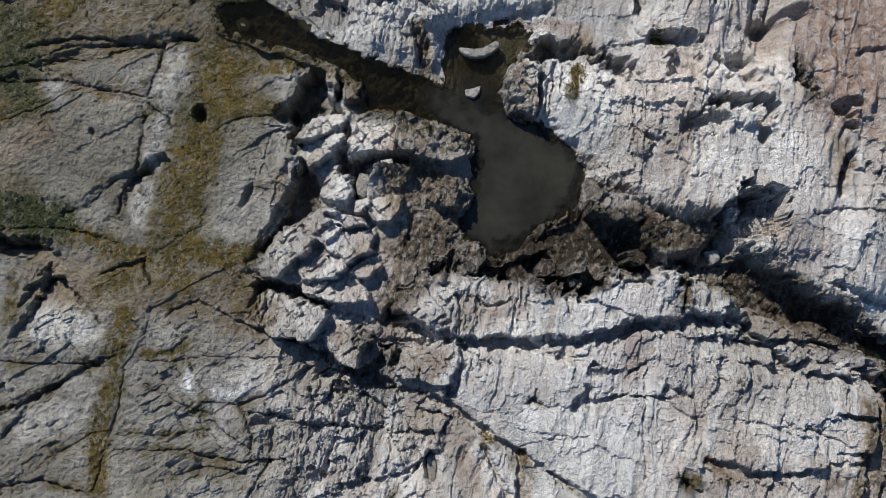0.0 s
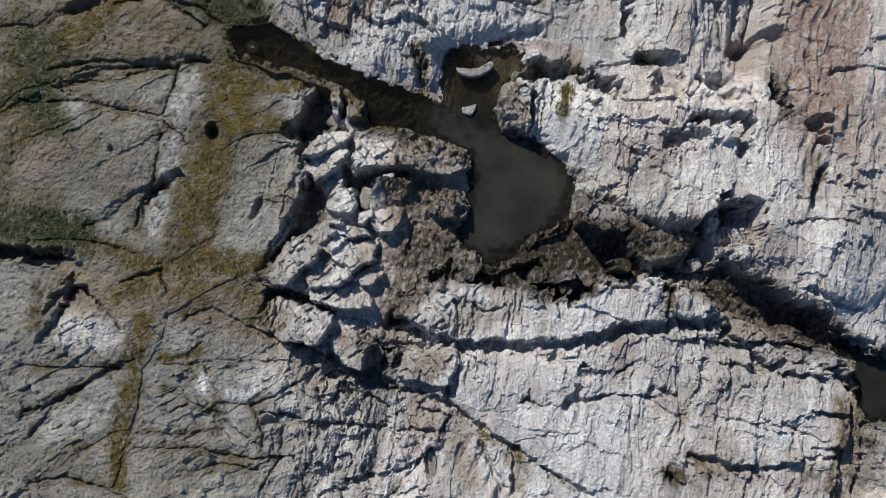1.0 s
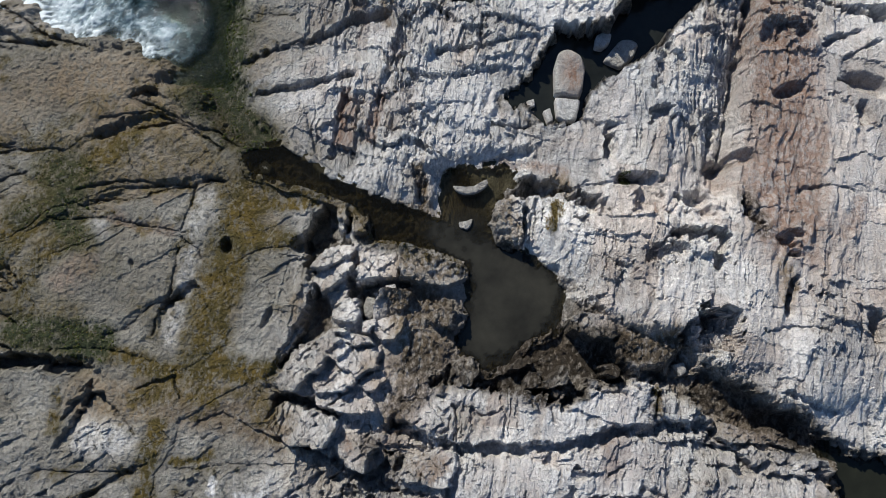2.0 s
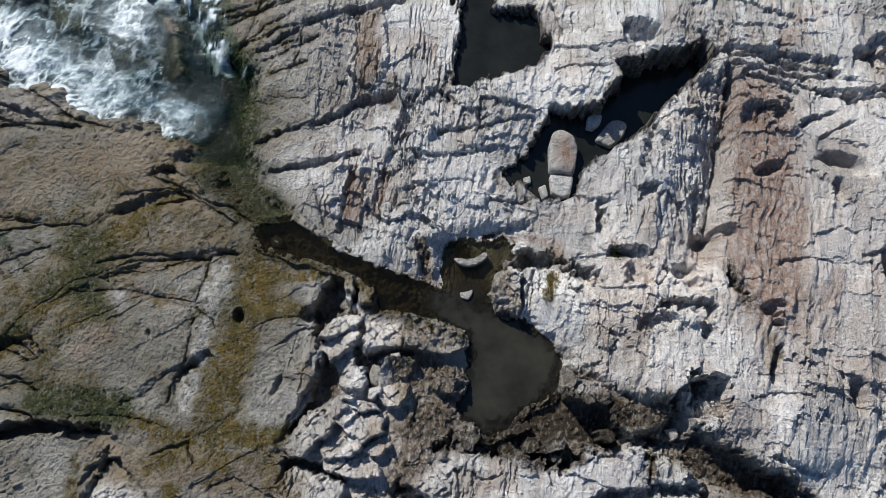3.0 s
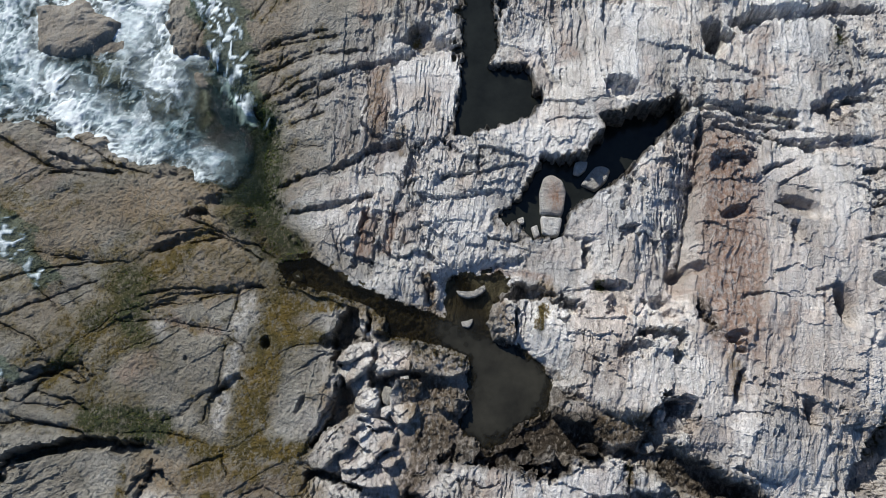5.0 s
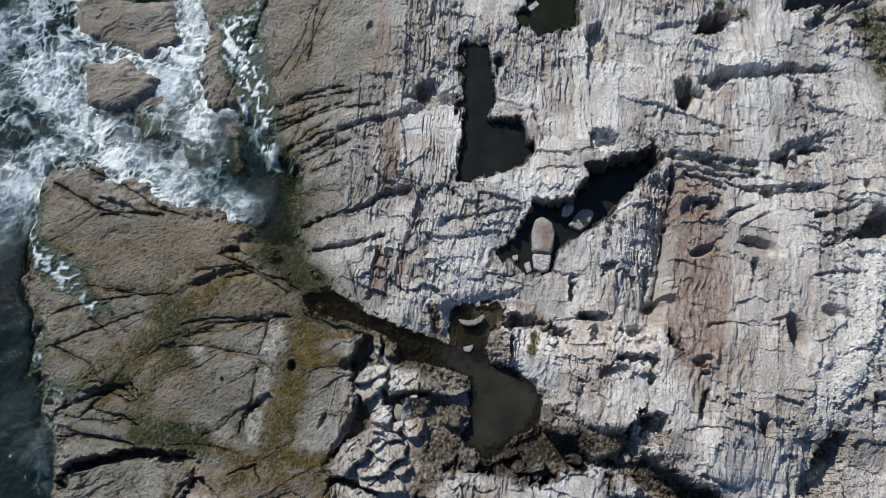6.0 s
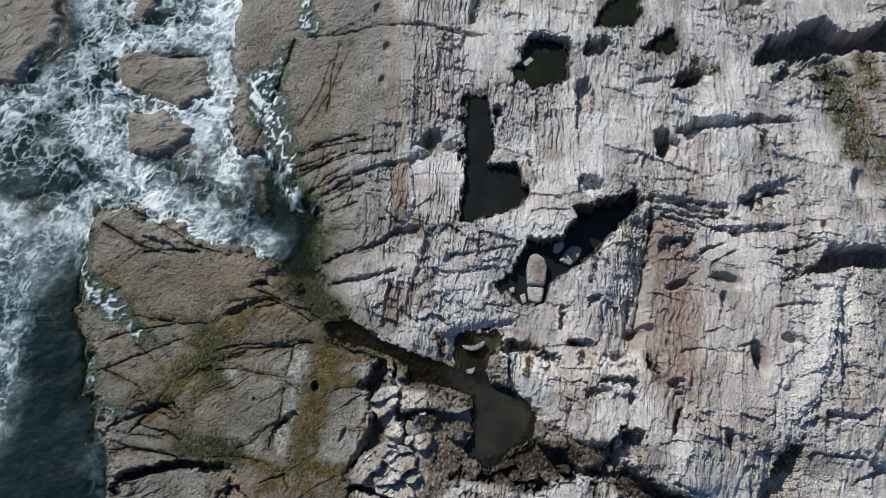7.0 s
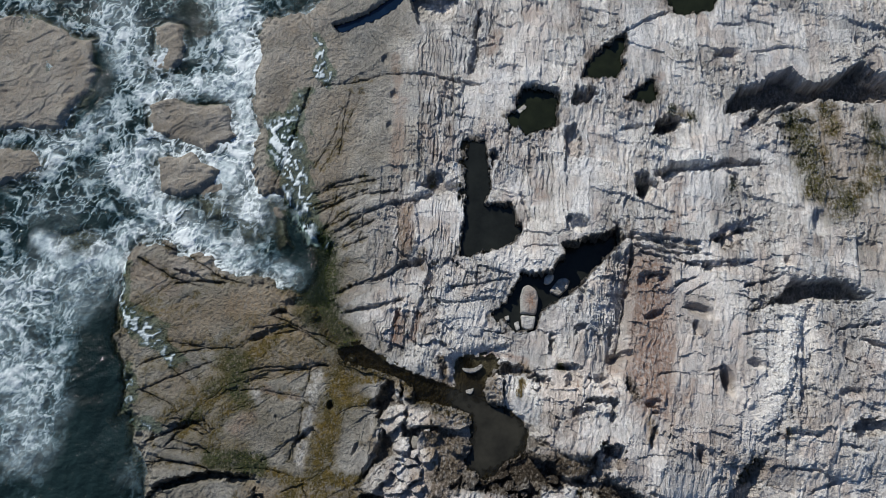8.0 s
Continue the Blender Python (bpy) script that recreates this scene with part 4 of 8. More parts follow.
# more joints of the slabs beside the river
crack([(-9.18, 27.66), (-9.74, 25.84), (-10.28, 23.85), (-10.83, 22.29), (-11.51, 20.45)], 0.3, 0.45)
crack([(-8.57, 20.09), (-7.13, 20.93), (-5.30, 21.26)], 0.2, 0.35)
crack([(-8.37, 18.94), (-6.75, 19.85), (-5.29, 20.38)], 0.2, 0.4)
crack([(-7.99, 17.91), (-6.37, 18.69), (-5.11, 18.96)], 0.2, 0.4)
crack([(-7.12, 20.62), (-7.64, 18.73), (-8.16, 17.43)], 0.12, 0.2)
crack([(-7.15, 22.96), (-6.81, 25.75), (-6.45, 27.37)], 0.14, 0.25)
crack([(-8.62, 22.22), (-7.54, 24.16), (-7.00, 26.16)], 0.12, 0.2)
crack([(-19.30, 9.47), (-17.42, 10.08), (-14.93, 10.41)], 0.2, 0.4)
crack([(-19.35, 7.87), (-16.72, 8.83), (-14.88, 9.54)], 0.2, 0.4)
crack([(-18.60, 4.85), (-17.11, 5.48), (-15.61, 5.97)], 0.4, 0.7)
crack([(-17.08, 4.98), (-15.36, 4.52), (-14.73, 4.11)], 0.25, 0.5)
crack([(-19.01, 7.93), (-17.22, 7.04), (-16.48, 6.19)], 0.14, 0.3)
crack([(-16.35, 9.57), (-15.59, 8.53)], 0.12, 0.25)
crack([(-17.37, 9.25), (-16.26, 8.20)], 0.12, 0.25)
crack([(-20.77, 12.49), (-19.07, 13.52), (-17.72, 14.56)], 0.12, 0.25)
crack([(-18.12, 5.23), (-16.11, 5.68), (-15.06, 5.17)], 0.2, 0.5)
crack([(-13.83, 7.81), (-11.42, 7.75), (-9.01, 7.19)], 0.14, 0.3)
crack([(-12.26, 11.56), (-10.51, 11.80), (-9.10, 11.13), (-7.86, 10.34)], 0.2, 0.4)
crack([(-19.82, 16.27), (-17.75, 14.93), (-15.92, 14.33)], 0.25, 0.5)
crack([(-17.36, 14.55), (-15.59, 14.69), (-14.33, 14.47)], 0.3, 0.6)
crack([(-19.35, 3.63), (-17.00, 3.74), (-14.78, 3.21)], 0.2, 0.4)

# the rock falls gently to the pool
for pts, reach in ((WATER_MID, 1.3), (HOLLOW, 0.6), (CHANNEL, 0.7)):
    w = window(pts, reach)
    d, inside = to_line(GX[w], GY[w], pts, True)
    near = np.where(inside, 0.0, d)
    H[w] = -0.06 + (H[w] + 0.06) * (0.14 + 0.86 * smooth(-0.1, 1.0, near / reach))

# broken ground between the west slab and the pool
gully([(-4.58, 6.90), (-3.90, 8.14), (-3.20, 8.39), (-2.49, 7.57), (-1.61, 6.82), (-1.35, 6.64), (0.94, 5.84), (0.90, 5.46), (-0.07, 5.03), (-0.41, 4.87), (-0.23, 3.16), (-0.74, 1.99), (-1.41, 1.50), (-1.57, 0.50), (-2.07, -0.17), (-1.39, -0.82), (-2.40, -1.16), (-3.07, -0.91), (-3.85, -0.33), (-4.78, -0.17), (-5.80, 0.33), (-5.66, 1.52), (-5.59, 1.86), (-5.35, 2.54), (-4.51, 3.57), (-4.70, 4.26), (-4.29, 5.22), (-4.64, 5.66)], 0.16, 0.1)
basin([(-1.22, 5.10), (0.94, 4.88), (0.87, 4.61), (0.96, 4.05), (0.60, 3.64), (0.47, 3.06), (0.89, 2.63), (0.27, 2.31), (-0.74, 2.16), (-1.41, 1.83), (-1.75, 2.68), (-1.21, 3.52), (-0.83, 4.54)], 0.1, 0.25)
w = window([(-1.22, 5.10), (0.94, 4.88), (0.87, 4.61), (0.96, 4.05), (0.60, 3.64), (0.47, 3.06), (0.89, 2.63), (0.27, 2.31), (-0.74, 2.16), (-1.41, 1.83), (-1.75, 2.68), (-1.21, 3.52), (-0.83, 4.54)], 0.0)
d, inside = to_line(WX[w], WY[w], [(-1.22, 5.10), (0.94, 4.88), (0.87, 4.61), (0.96, 4.05), (0.60, 3.64), (0.47, 3.06), (0.89, 2.63), (0.27, 2.31), (-0.74, 2.16), (-1.41, 1.83), (-1.75, 2.68), (-1.21, 3.52), (-0.83, 4.54)], True)
H[w] += np.where(inside, 0.8 * chip[w] + 0.1 * NOISE_A[w] + 0.07 * NOISE_B[w], 0) * smooth(0.0, 0.3, d)
facet("pale angular lump of fissured rock", [(-4.52, 5.84), (-3.96, 6.54), (-2.97, 6.84), (-2.83, 6.55), (-3.17, 6.14), (-3.86, 5.87)], 0.22, -60, 0.59)
facet("pale angular lump of fissured rock", [(-4.59, 5.52), (-3.86, 5.83), (-3.17, 6.14), (-3.01, 5.90), (-3.20, 5.61), (-3.64, 5.21), (-4.04, 4.99), (-4.29, 5.31)], 0.17, -45, 0.68)
facet("pale lump with a broken flat top", [(-2.79, 6.48), (-2.27, 6.67), (-1.47, 6.59), (-1.37, 5.94), (-1.48, 5.46), (-2.29, 5.45), (-2.92, 5.32), (-2.87, 5.72), (-2.73, 5.98)], 0.23, -90, 0.2)
facet("grey angular lump beside a dark cleft", [(-3.63, 4.57), (-3.33, 5.09), (-2.85, 5.36), (-2.77, 5.02), (-3.15, 4.94), (-3.41, 4.64)], 0.11, -40, 0.68)
facet("pale angular lump of fissured rock", [(-3.70, 4.17), (-3.36, 4.69), (-2.98, 4.91), (-2.77, 4.85), (-2.70, 4.24), (-2.83, 3.97), (-3.57, 4.00)], 0.19, -30, 0.34)
facet("grey lump with a smooth worn face", [(-2.25, 4.03), (-2.29, 4.58), (-1.94, 5.06), (-1.43, 5.07), (-1.00, 4.89), (-1.22, 4.38), (-1.59, 4.05)], 0.15, 90, 0.51)
facet("brown ledge at the murky pool's edge", [(-1.33, 6.59), (-0.75, 6.44), (-0.24, 6.10), (0.47, 5.93), (0.91, 5.80), (0.87, 5.46), (0.27, 5.18), (-0.75, 5.26), (-1.33, 5.45)], 0.05, 180, 0.17)
facet("small pale wedge in a dark cleft", [(-3.55, 8.13), (-3.34, 8.16), (-3.23, 7.59), (-3.45, 7.42), (-3.60, 7.78)], 0.16, -60, 0.51)
facet("small pale wedge in a dark cleft", [(-3.85, 7.21), (-3.40, 7.56), (-3.33, 7.20), (-3.62, 7.01)], 0.11, -60, 0.51)
facet("low grey rock beside the narrow channel", [(-2.98, 7.73), (-2.67, 7.84), (-2.31, 7.47), (-2.49, 7.12), (-3.01, 7.09)], 0.08, -60, 0.51)
facet("pale angular lump of fissured rock", [(-4.40, 3.19), (-3.83, 3.60), (-3.28, 3.70), (-3.14, 3.59), (-3.88, 2.79)], 0.22, -20, 0.51)
facet("grey angular lump beside a dark cleft", [(-3.81, 2.88), (-3.30, 3.30), (-3.10, 3.13), (-3.47, 2.57)], 0.16, -60, 0.51)
facet("pale scale-like lump with a sunlit edge", [(-3.47, 2.57), (-3.04, 3.04), (-2.44, 3.07), (-2.01, 3.03), (-2.18, 2.52), (-2.86, 2.05), (-3.20, 2.28)], 0.2, -70, 0.59)
facet("pale fissured lump beside the west slab", [(-5.64, 1.94), (-5.21, 2.54), (-4.68, 3.05), (-4.33, 3.14), (-3.95, 2.74), (-4.06, 2.45), (-4.49, 2.20), (-4.90, 1.77), (-5.33, 1.65)], 0.22, -30, 0.42)
facet("pale scale-like lump with a sunlit edge", [(-4.35, 2.03), (-3.80, 2.28), (-3.12, 2.27), (-2.86, 1.93), (-3.28, 1.68), (-4.13, 1.55)], 0.19, -60, 0.59)
facet("grey angular lump beside a dark cleft", [(-4.41, 1.47), (-3.79, 1.55), (-3.45, 1.51), (-3.87, 1.18), (-4.04, 1.18)], 0.08, -60, 0.51)
facet("pale scale-like lump with a sunlit edge", [(-3.75, 1.14), (-3.28, 1.51), (-2.60, 1.51), (-2.17, 1.17), (-2.25, 0.95), (-3.10, 0.94)], 0.16, -80, 0.68)
facet("grey angular lump beside a dark cleft", [(-2.74, 1.85), (-2.43, 2.18), (-2.01, 2.26), (-1.88, 2.01), (-2.26, 1.64), (-2.51, 1.68)], 0.11, -60, 0.51)
facet("pale ribbed wedge above a thin crack", [(-5.64, 0.42), (-5.23, 1.35), (-4.72, 1.26), (-4.04, 0.92), (-3.47, 0.67), (-3.52, 0.42), (-3.93, -0.20), (-4.44, -0.13), (-5.12, -0.00)], 0.22, -70, 0.34)
facet("rosy grey lump with a rusty stain", [(-3.59, -0.17), (-3.26, 0.25), (-2.75, 0.33), (-2.58, -0.17), (-2.07, -0.25), (-1.98, -0.50), (-2.57, -1.00), (-3.08, -0.83)], 0.11, -60, 0.42)
facet("grey lump with a smooth worn face", [(-2.19, 3.97), (-1.77, 4.14), (-1.22, 4.04), (-1.33, 3.61), (-1.59, 3.33), (-1.93, 3.28), (-2.24, 3.54)], 0.11, -60, 0.51)
facet("low brown rock at the pool's edge", [(-0.32, 4.56), (0.27, 4.25), (0.90, 4.17), (0.85, 3.80), (0.27, 3.74), (-0.37, 3.93)], -0.07, 0, 0.17)
facet("pinkish wedge between grey lumps", [(-2.66, 3.90), (-2.37, 4.06), (-2.19, 3.97), (-2.45, 3.58), (-2.65, 3.64)], 0.17, -60, 0.68)
facet("grey angular lump beside a dark cleft", [(-3.48, 3.48), (-3.14, 3.56), (-2.45, 3.38), (-2.27, 3.20), (-2.96, 3.18), (-3.22, 3.30)], 0.16, -60, 0.51)
facet("grey angular lump beside a dark cleft", [(-1.40, 0.75), (-1.03, 1.16), (-0.40, 1.40), (0.18, 1.48), (0.18, 0.49), (-0.40, 0.25), (-0.81, 0.49)], 0.05, -80, 0.26)
facet("grey angular lump beside a dark cleft", [(-1.39, -1.15), (-1.26, -0.66), (-0.64, -0.41), (-0.56, -0.82), (-0.81, -1.23), (-1.14, -1.31)], 0.08, -60, 0.34)
facet("rosy slab with a dark shaded side", [(-0.64, -1.31), (-0.59, -0.57), (-0.07, -0.25), (0.39, -0.41), (0.34, -0.98), (0.10, -1.54), (-0.31, -1.47)], 0.12, -70, 0.26)
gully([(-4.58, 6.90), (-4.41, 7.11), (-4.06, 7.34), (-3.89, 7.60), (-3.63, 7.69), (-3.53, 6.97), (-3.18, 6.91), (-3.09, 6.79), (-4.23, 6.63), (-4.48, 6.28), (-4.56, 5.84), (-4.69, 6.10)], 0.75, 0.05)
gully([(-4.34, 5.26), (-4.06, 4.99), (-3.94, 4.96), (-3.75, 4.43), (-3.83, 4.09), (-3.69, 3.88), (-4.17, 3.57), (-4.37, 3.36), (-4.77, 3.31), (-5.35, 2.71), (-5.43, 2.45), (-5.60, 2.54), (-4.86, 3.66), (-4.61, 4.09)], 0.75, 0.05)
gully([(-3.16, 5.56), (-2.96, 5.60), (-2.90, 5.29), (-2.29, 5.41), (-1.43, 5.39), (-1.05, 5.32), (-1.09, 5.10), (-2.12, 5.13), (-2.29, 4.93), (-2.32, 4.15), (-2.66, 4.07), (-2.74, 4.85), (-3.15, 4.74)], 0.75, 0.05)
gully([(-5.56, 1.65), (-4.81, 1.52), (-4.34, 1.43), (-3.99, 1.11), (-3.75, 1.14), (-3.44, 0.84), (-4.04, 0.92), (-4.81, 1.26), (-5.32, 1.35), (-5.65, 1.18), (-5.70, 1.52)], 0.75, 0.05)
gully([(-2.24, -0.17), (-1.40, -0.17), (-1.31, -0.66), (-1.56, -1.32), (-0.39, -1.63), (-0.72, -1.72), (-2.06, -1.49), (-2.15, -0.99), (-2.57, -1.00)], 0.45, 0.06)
# dark trench south of the pool and the gully that leaves it
basin(TRENCH, -0.2, 0.12)
w = window(TRENCH, 0.3)
d, inside = to_line(WX[w], WY[w], TRENCH, True)
H[w] += np.where(inside, 0.1 * NOISE_A[w] + 0.07 * NOISE_B[w], 0) * smooth(0.0, 0.3, d)
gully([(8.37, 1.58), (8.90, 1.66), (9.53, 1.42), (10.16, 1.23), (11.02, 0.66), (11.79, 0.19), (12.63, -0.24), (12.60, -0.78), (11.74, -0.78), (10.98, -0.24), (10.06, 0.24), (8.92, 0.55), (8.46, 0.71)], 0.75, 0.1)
facet("pale broken rock in the shaded trench", [(3.50, 1.93), (3.97, 2.33), (4.13, 2.17), (4.05, 1.77), (3.26, 1.61), (3.10, 1.66)], -0.12, -60, 0.25)
facet("pale broken rock in the shaded trench", [(2.70, 1.86), (2.94, 2.18), (3.26, 2.10), (3.18, 1.69), (2.78, 1.65)], -0.25, -60, 0.25)
facet("pale broken rock in the shaded trench", [(3.49, 1.50), (3.73, 1.61), (4.00, 1.49), (3.94, 1.32), (3.57, 1.37)], -0.3, -60, 0.2)
facet("pale broken rock in the shaded trench", [(2.30, 2.32), (2.55, 2.51), (2.95, 2.67), (2.99, 2.51), (2.62, 2.27)], -0.5, -60, 0.3)
facet("pale broken rock in the shaded trench", [(5.26, 2.31), (5.62, 2.42), (5.83, 2.23), (5.71, 1.99), (5.36, 2.11)], -0.2, -60, 0.3)
facet("ochre-stained rock at the pool's foot", [(0.30, 1.98), (0.46, 2.47), (0.79, 2.72), (1.29, 2.62), (1.22, 2.29), (0.96, 1.80), (0.51, 1.77)], -0.25, -60, 0.2)
facet("grey broken block beside the muddy gully", [(8.86, 0.08), (9.02, 0.44), (9.68, 0.28), (9.75, 0.08), (9.58, -0.11), (9.12, -0.11)], -0.1, -70, 0.15)
facet("grey broken block beside the muddy gully", [(9.78, 0.16), (10.53, 0.27), (11.17, -0.16), (10.97, -0.28), (10.35, -0.16), (9.82, -0.11)], -0.15, -70, 0.15)
facet("grey broken block beside the muddy gully", [(9.46, -0.44), (9.88, -0.28), (10.21, -0.66), (9.78, -0.82)], -0.1, -70, 0.2)
facet("grey broken block beside the muddy gully", [(10.56, -0.75), (10.97, -0.44), (11.78, -0.55), (11.76, -0.91), (11.25, -1.00)], -0.15, -60, 0.15)
gully([(8.17, 3.82), (8.54, 3.97), (9.07, 3.91), (9.48, 3.69), (9.20, 3.39), (9.18, 2.74), (8.69, 2.59), (8.15, 2.70), (7.95, 2.98)], 0.6, 0.06)
facet("", [(2.03, 8.14), (2.93, 8.11), (2.79, 7.26), (2.75, 6.50), (2.55, 6.34), (2.02, 6.63), (1.83, 7.33)], -0.35, 180, 0.1)
gully([(3.99, 4.81), (4.61, 4.65), (5.25, 4.22), (5.56, 3.89), (4.76, 4.09), (4.37, 4.04), (4.17, 4.31)], 0.9, 0.05)
facet("pale ribbed wedge above a dark trench", [(4.29, 3.88), (4.68, 4.08), (5.68, 3.89), (6.11, 3.45), (5.53, 3.21), (4.99, 3.32), (4.29, 3.50)], -0.3, -30, 0.15)
facet("", [(5.83, 3.57), (6.60, 3.41), (7.97, 3.19), (7.69, 2.80), (7.33, 2.29), (6.33, 2.14), (5.85, 2.46), (5.56, 2.99)], -0.45, 45, 0.12, 0.2)
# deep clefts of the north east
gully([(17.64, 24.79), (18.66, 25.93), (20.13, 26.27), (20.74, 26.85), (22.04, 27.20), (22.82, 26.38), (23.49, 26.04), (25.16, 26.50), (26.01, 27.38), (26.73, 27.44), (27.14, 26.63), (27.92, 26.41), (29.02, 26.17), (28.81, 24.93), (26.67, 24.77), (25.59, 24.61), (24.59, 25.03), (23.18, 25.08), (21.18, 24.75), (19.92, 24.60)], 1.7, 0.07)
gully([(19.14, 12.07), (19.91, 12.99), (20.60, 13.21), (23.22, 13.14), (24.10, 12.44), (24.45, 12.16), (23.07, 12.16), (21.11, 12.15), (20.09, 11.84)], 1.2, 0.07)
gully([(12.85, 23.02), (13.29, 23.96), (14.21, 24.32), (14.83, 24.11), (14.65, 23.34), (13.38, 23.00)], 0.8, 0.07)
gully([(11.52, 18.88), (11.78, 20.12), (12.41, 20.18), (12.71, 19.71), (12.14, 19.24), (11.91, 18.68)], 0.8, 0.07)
gully([(14.01, 20.43), (14.58, 20.87), (15.64, 21.03), (16.01, 20.56), (15.06, 20.48)], 0.6, 0.07)
gully([(17.19, 28.24), (17.90, 28.74), (18.77, 28.43), (18.56, 28.20)], 0.6, 0.07)
gully([(7.88, 25.21), (8.12, 26.18), (8.66, 26.32), (8.99, 25.90), (9.55, 26.26), (9.70, 25.85), (8.95, 25.32)], 0.8, 0.07)
gully([(7.64, 17.39), (8.08, 17.92), (8.63, 17.14), (8.17, 16.91)], 0.7, 0.07)
gully([(18.46, 23.34), (19.51, 24.15), (20.67, 24.34), (19.63, 23.64), (18.86, 23.09)], 0.6, 0.07)
gully([(16.44, 20.44), (17.38, 20.94), (19.22, 21.15), (19.10, 20.85), (17.68, 20.63)], 0.5, 0.07)
gully([(16.24, 16.51), (17.15, 16.92), (18.15, 16.82), (18.61, 16.55), (17.40, 16.36)], 0.5, 0.07)
gully([(-1.82, 20.46), (-1.08, 21.29), (-0.46, 21.36), (-0.26, 20.47), (0.71, 20.52), (0.81, 20.20), (-0.92, 19.94)], 0.7, 0.07)
# shaded hollows among the pale beds
gully([(1.95, 8.18), (2.20, 8.60), (2.61, 9.03), (3.35, 9.02), (3.74, 8.70), (4.53, 8.46), (4.61, 8.22), (3.74, 8.30), (2.93, 8.54), (2.44, 8.23)], 0.95, 0.06)
gully([(6.53, 7.35), (6.63, 8.35), (6.95, 8.66), (7.25, 8.47), (7.27, 7.64), (7.29, 7.35)], 0.5, 0.06)
gully([(7.33, 6.33), (7.57, 6.68), (7.88, 6.71), (8.17, 6.54), (7.79, 6.34)], 0.5, 0.06)
gully([(8.29, 6.45), (8.41, 6.72), (9.24, 6.62), (9.35, 6.26), (9.06, 5.30), (8.88, 5.23), (8.82, 5.71), (9.04, 6.27), (8.77, 6.36)], 0.65, 0.06)
gully([(7.01, 5.61), (7.10, 6.01), (7.71, 6.15), (8.00, 5.90), (7.32, 5.76)], 0.45, 0.06)
gully([(4.45, 8.08), (5.31, 7.85), (5.76, 7.48), (5.60, 7.33), (4.84, 7.80)], 0.45, 0.06)
gully([(10.91, 6.08), (11.08, 6.27), (11.39, 6.21), (11.45, 6.00)], 0.5, 0.06)
gully([(11.12, 5.63), (11.37, 5.84), (11.60, 5.73), (11.59, 5.57)], 0.45, 0.06)
gully([(9.82, 7.63), (10.05, 7.57), (10.33, 6.89), (10.47, 6.64), (10.02, 6.89)], 0.45, 0.06)
gully([(8.07, 7.77), (8.38, 8.08), (8.76, 7.94), (8.79, 7.66), (8.44, 7.56)], 0.55, 0.06)
gully([(9.73, 9.03), (9.89, 9.27), (10.36, 9.21), (10.43, 9.01), (10.10, 8.72), (9.79, 8.78)], 0.55, 0.06)
gully([(3.23, -0.80), (3.63, -0.24), (3.70, -0.80)], 0.4, 0.06)
gully([(2.42, -1.99), (2.66, -1.75), (2.78, -1.99)], 0.4, 0.06)
gully([(3.99, -1.98), (4.16, -1.59), (4.31, -1.93)], 0.45, 0.06)
gully([(4.09, -1.03), (4.33, -0.80), (4.72, -0.95), (4.80, -1.11)], 0.4, 0.06)
gully([(-4.03, -4.27), (-3.70, -3.94), (-3.36, -4.18), (-3.69, -4.59)], 0.5, 0.06)
gully([(-5.72, -2.81), (-5.65, -2.49), (-4.73, -2.57), (-4.39, -2.81)], 0.35, 0.06)
gully([(-2.39, -1.82), (-2.06, -1.65), (-1.39, -1.81), (-1.55, -2.00)], 0.35, 0.06)
# ribs
ribbed([(0.23, 1.40), (0.89, 1.47), (0.79, -0.03), (0.26, -0.10)], 0.17, 0.16)
ribbed([(1.98, 1.66), (2.67, 1.65), (2.55, 0.08), (2.01, -0.03)], 0.16, 0.17)
ribbed([(5.68, 1.75), (6.34, 1.75), (6.15, 0.48), (6.48, -0.16), (5.81, -1.74), (5.35, -1.11), (5.86, 0.16)], 0.15, 0.13)
ribbed([(2.90, 8.59), (3.71, 8.31), (3.20, 6.31), (2.71, 6.28)], 0.17, 0.26)
ribbed([(4.30, 4.09), (5.76, 3.88), (5.53, 3.21), (4.21, 3.50)], 0.2, 0.22)
ribbed([(7.95, 3.52), (9.54, 3.42), (9.80, 1.96), (8.36, 1.82)], 0.19, 0.17)
ribbed([(-5.58, 1.52), (-3.99, 1.04), (-4.41, -0.13), (-5.72, 0.30)], 0.19, 0.2)
ribbed([(9.16, 6.43), (10.08, 6.57), (10.36, 4.02), (8.65, 3.20), (8.93, 4.51)], 0.12, 0.1)
ribbed([(10.46, 1.49), (11.48, 1.49), (11.48, 0.39), (10.39, 0.79)], 0.22, 0.16)
ribbed([(-3.74, -1.66), (-2.39, -1.49), (-2.36, -4.40), (-3.69, -4.43)], 0.22, 0.14)
ribbed([(5.29, 7.26), (6.06, 7.22), (5.68, 4.29), (5.15, 4.63)], 0.14, 0.12)
ribbed([(6.54, 11.62), (7.24, 13.90), (9.23, 14.72), (11.09, 14.90), (10.15, 9.41), (8.40, 9.27), (6.70, 9.59)], 0.2, 0.17)
ribbed([(-1.32, 19.23), (1.09, 19.57), (0.61, 15.88), (-1.34, 15.81)], 0.2, 0.16)
ribbed([(-1.67, 15.38), (-0.80, 15.30), (-1.17, 12.32), (-1.85, 12.37)], 0.16, 0.15)
ribbed([(-4.18, 13.47), (-1.85, 12.37), (-2.08, 10.01), (-4.80, 10.35), (-5.07, 12.02)], 0.22, 0.1)
ribbed([(3.58, 18.22), (4.81, 17.80), (4.85, 16.71), (3.73, 16.85)], 0.2, 0.12)
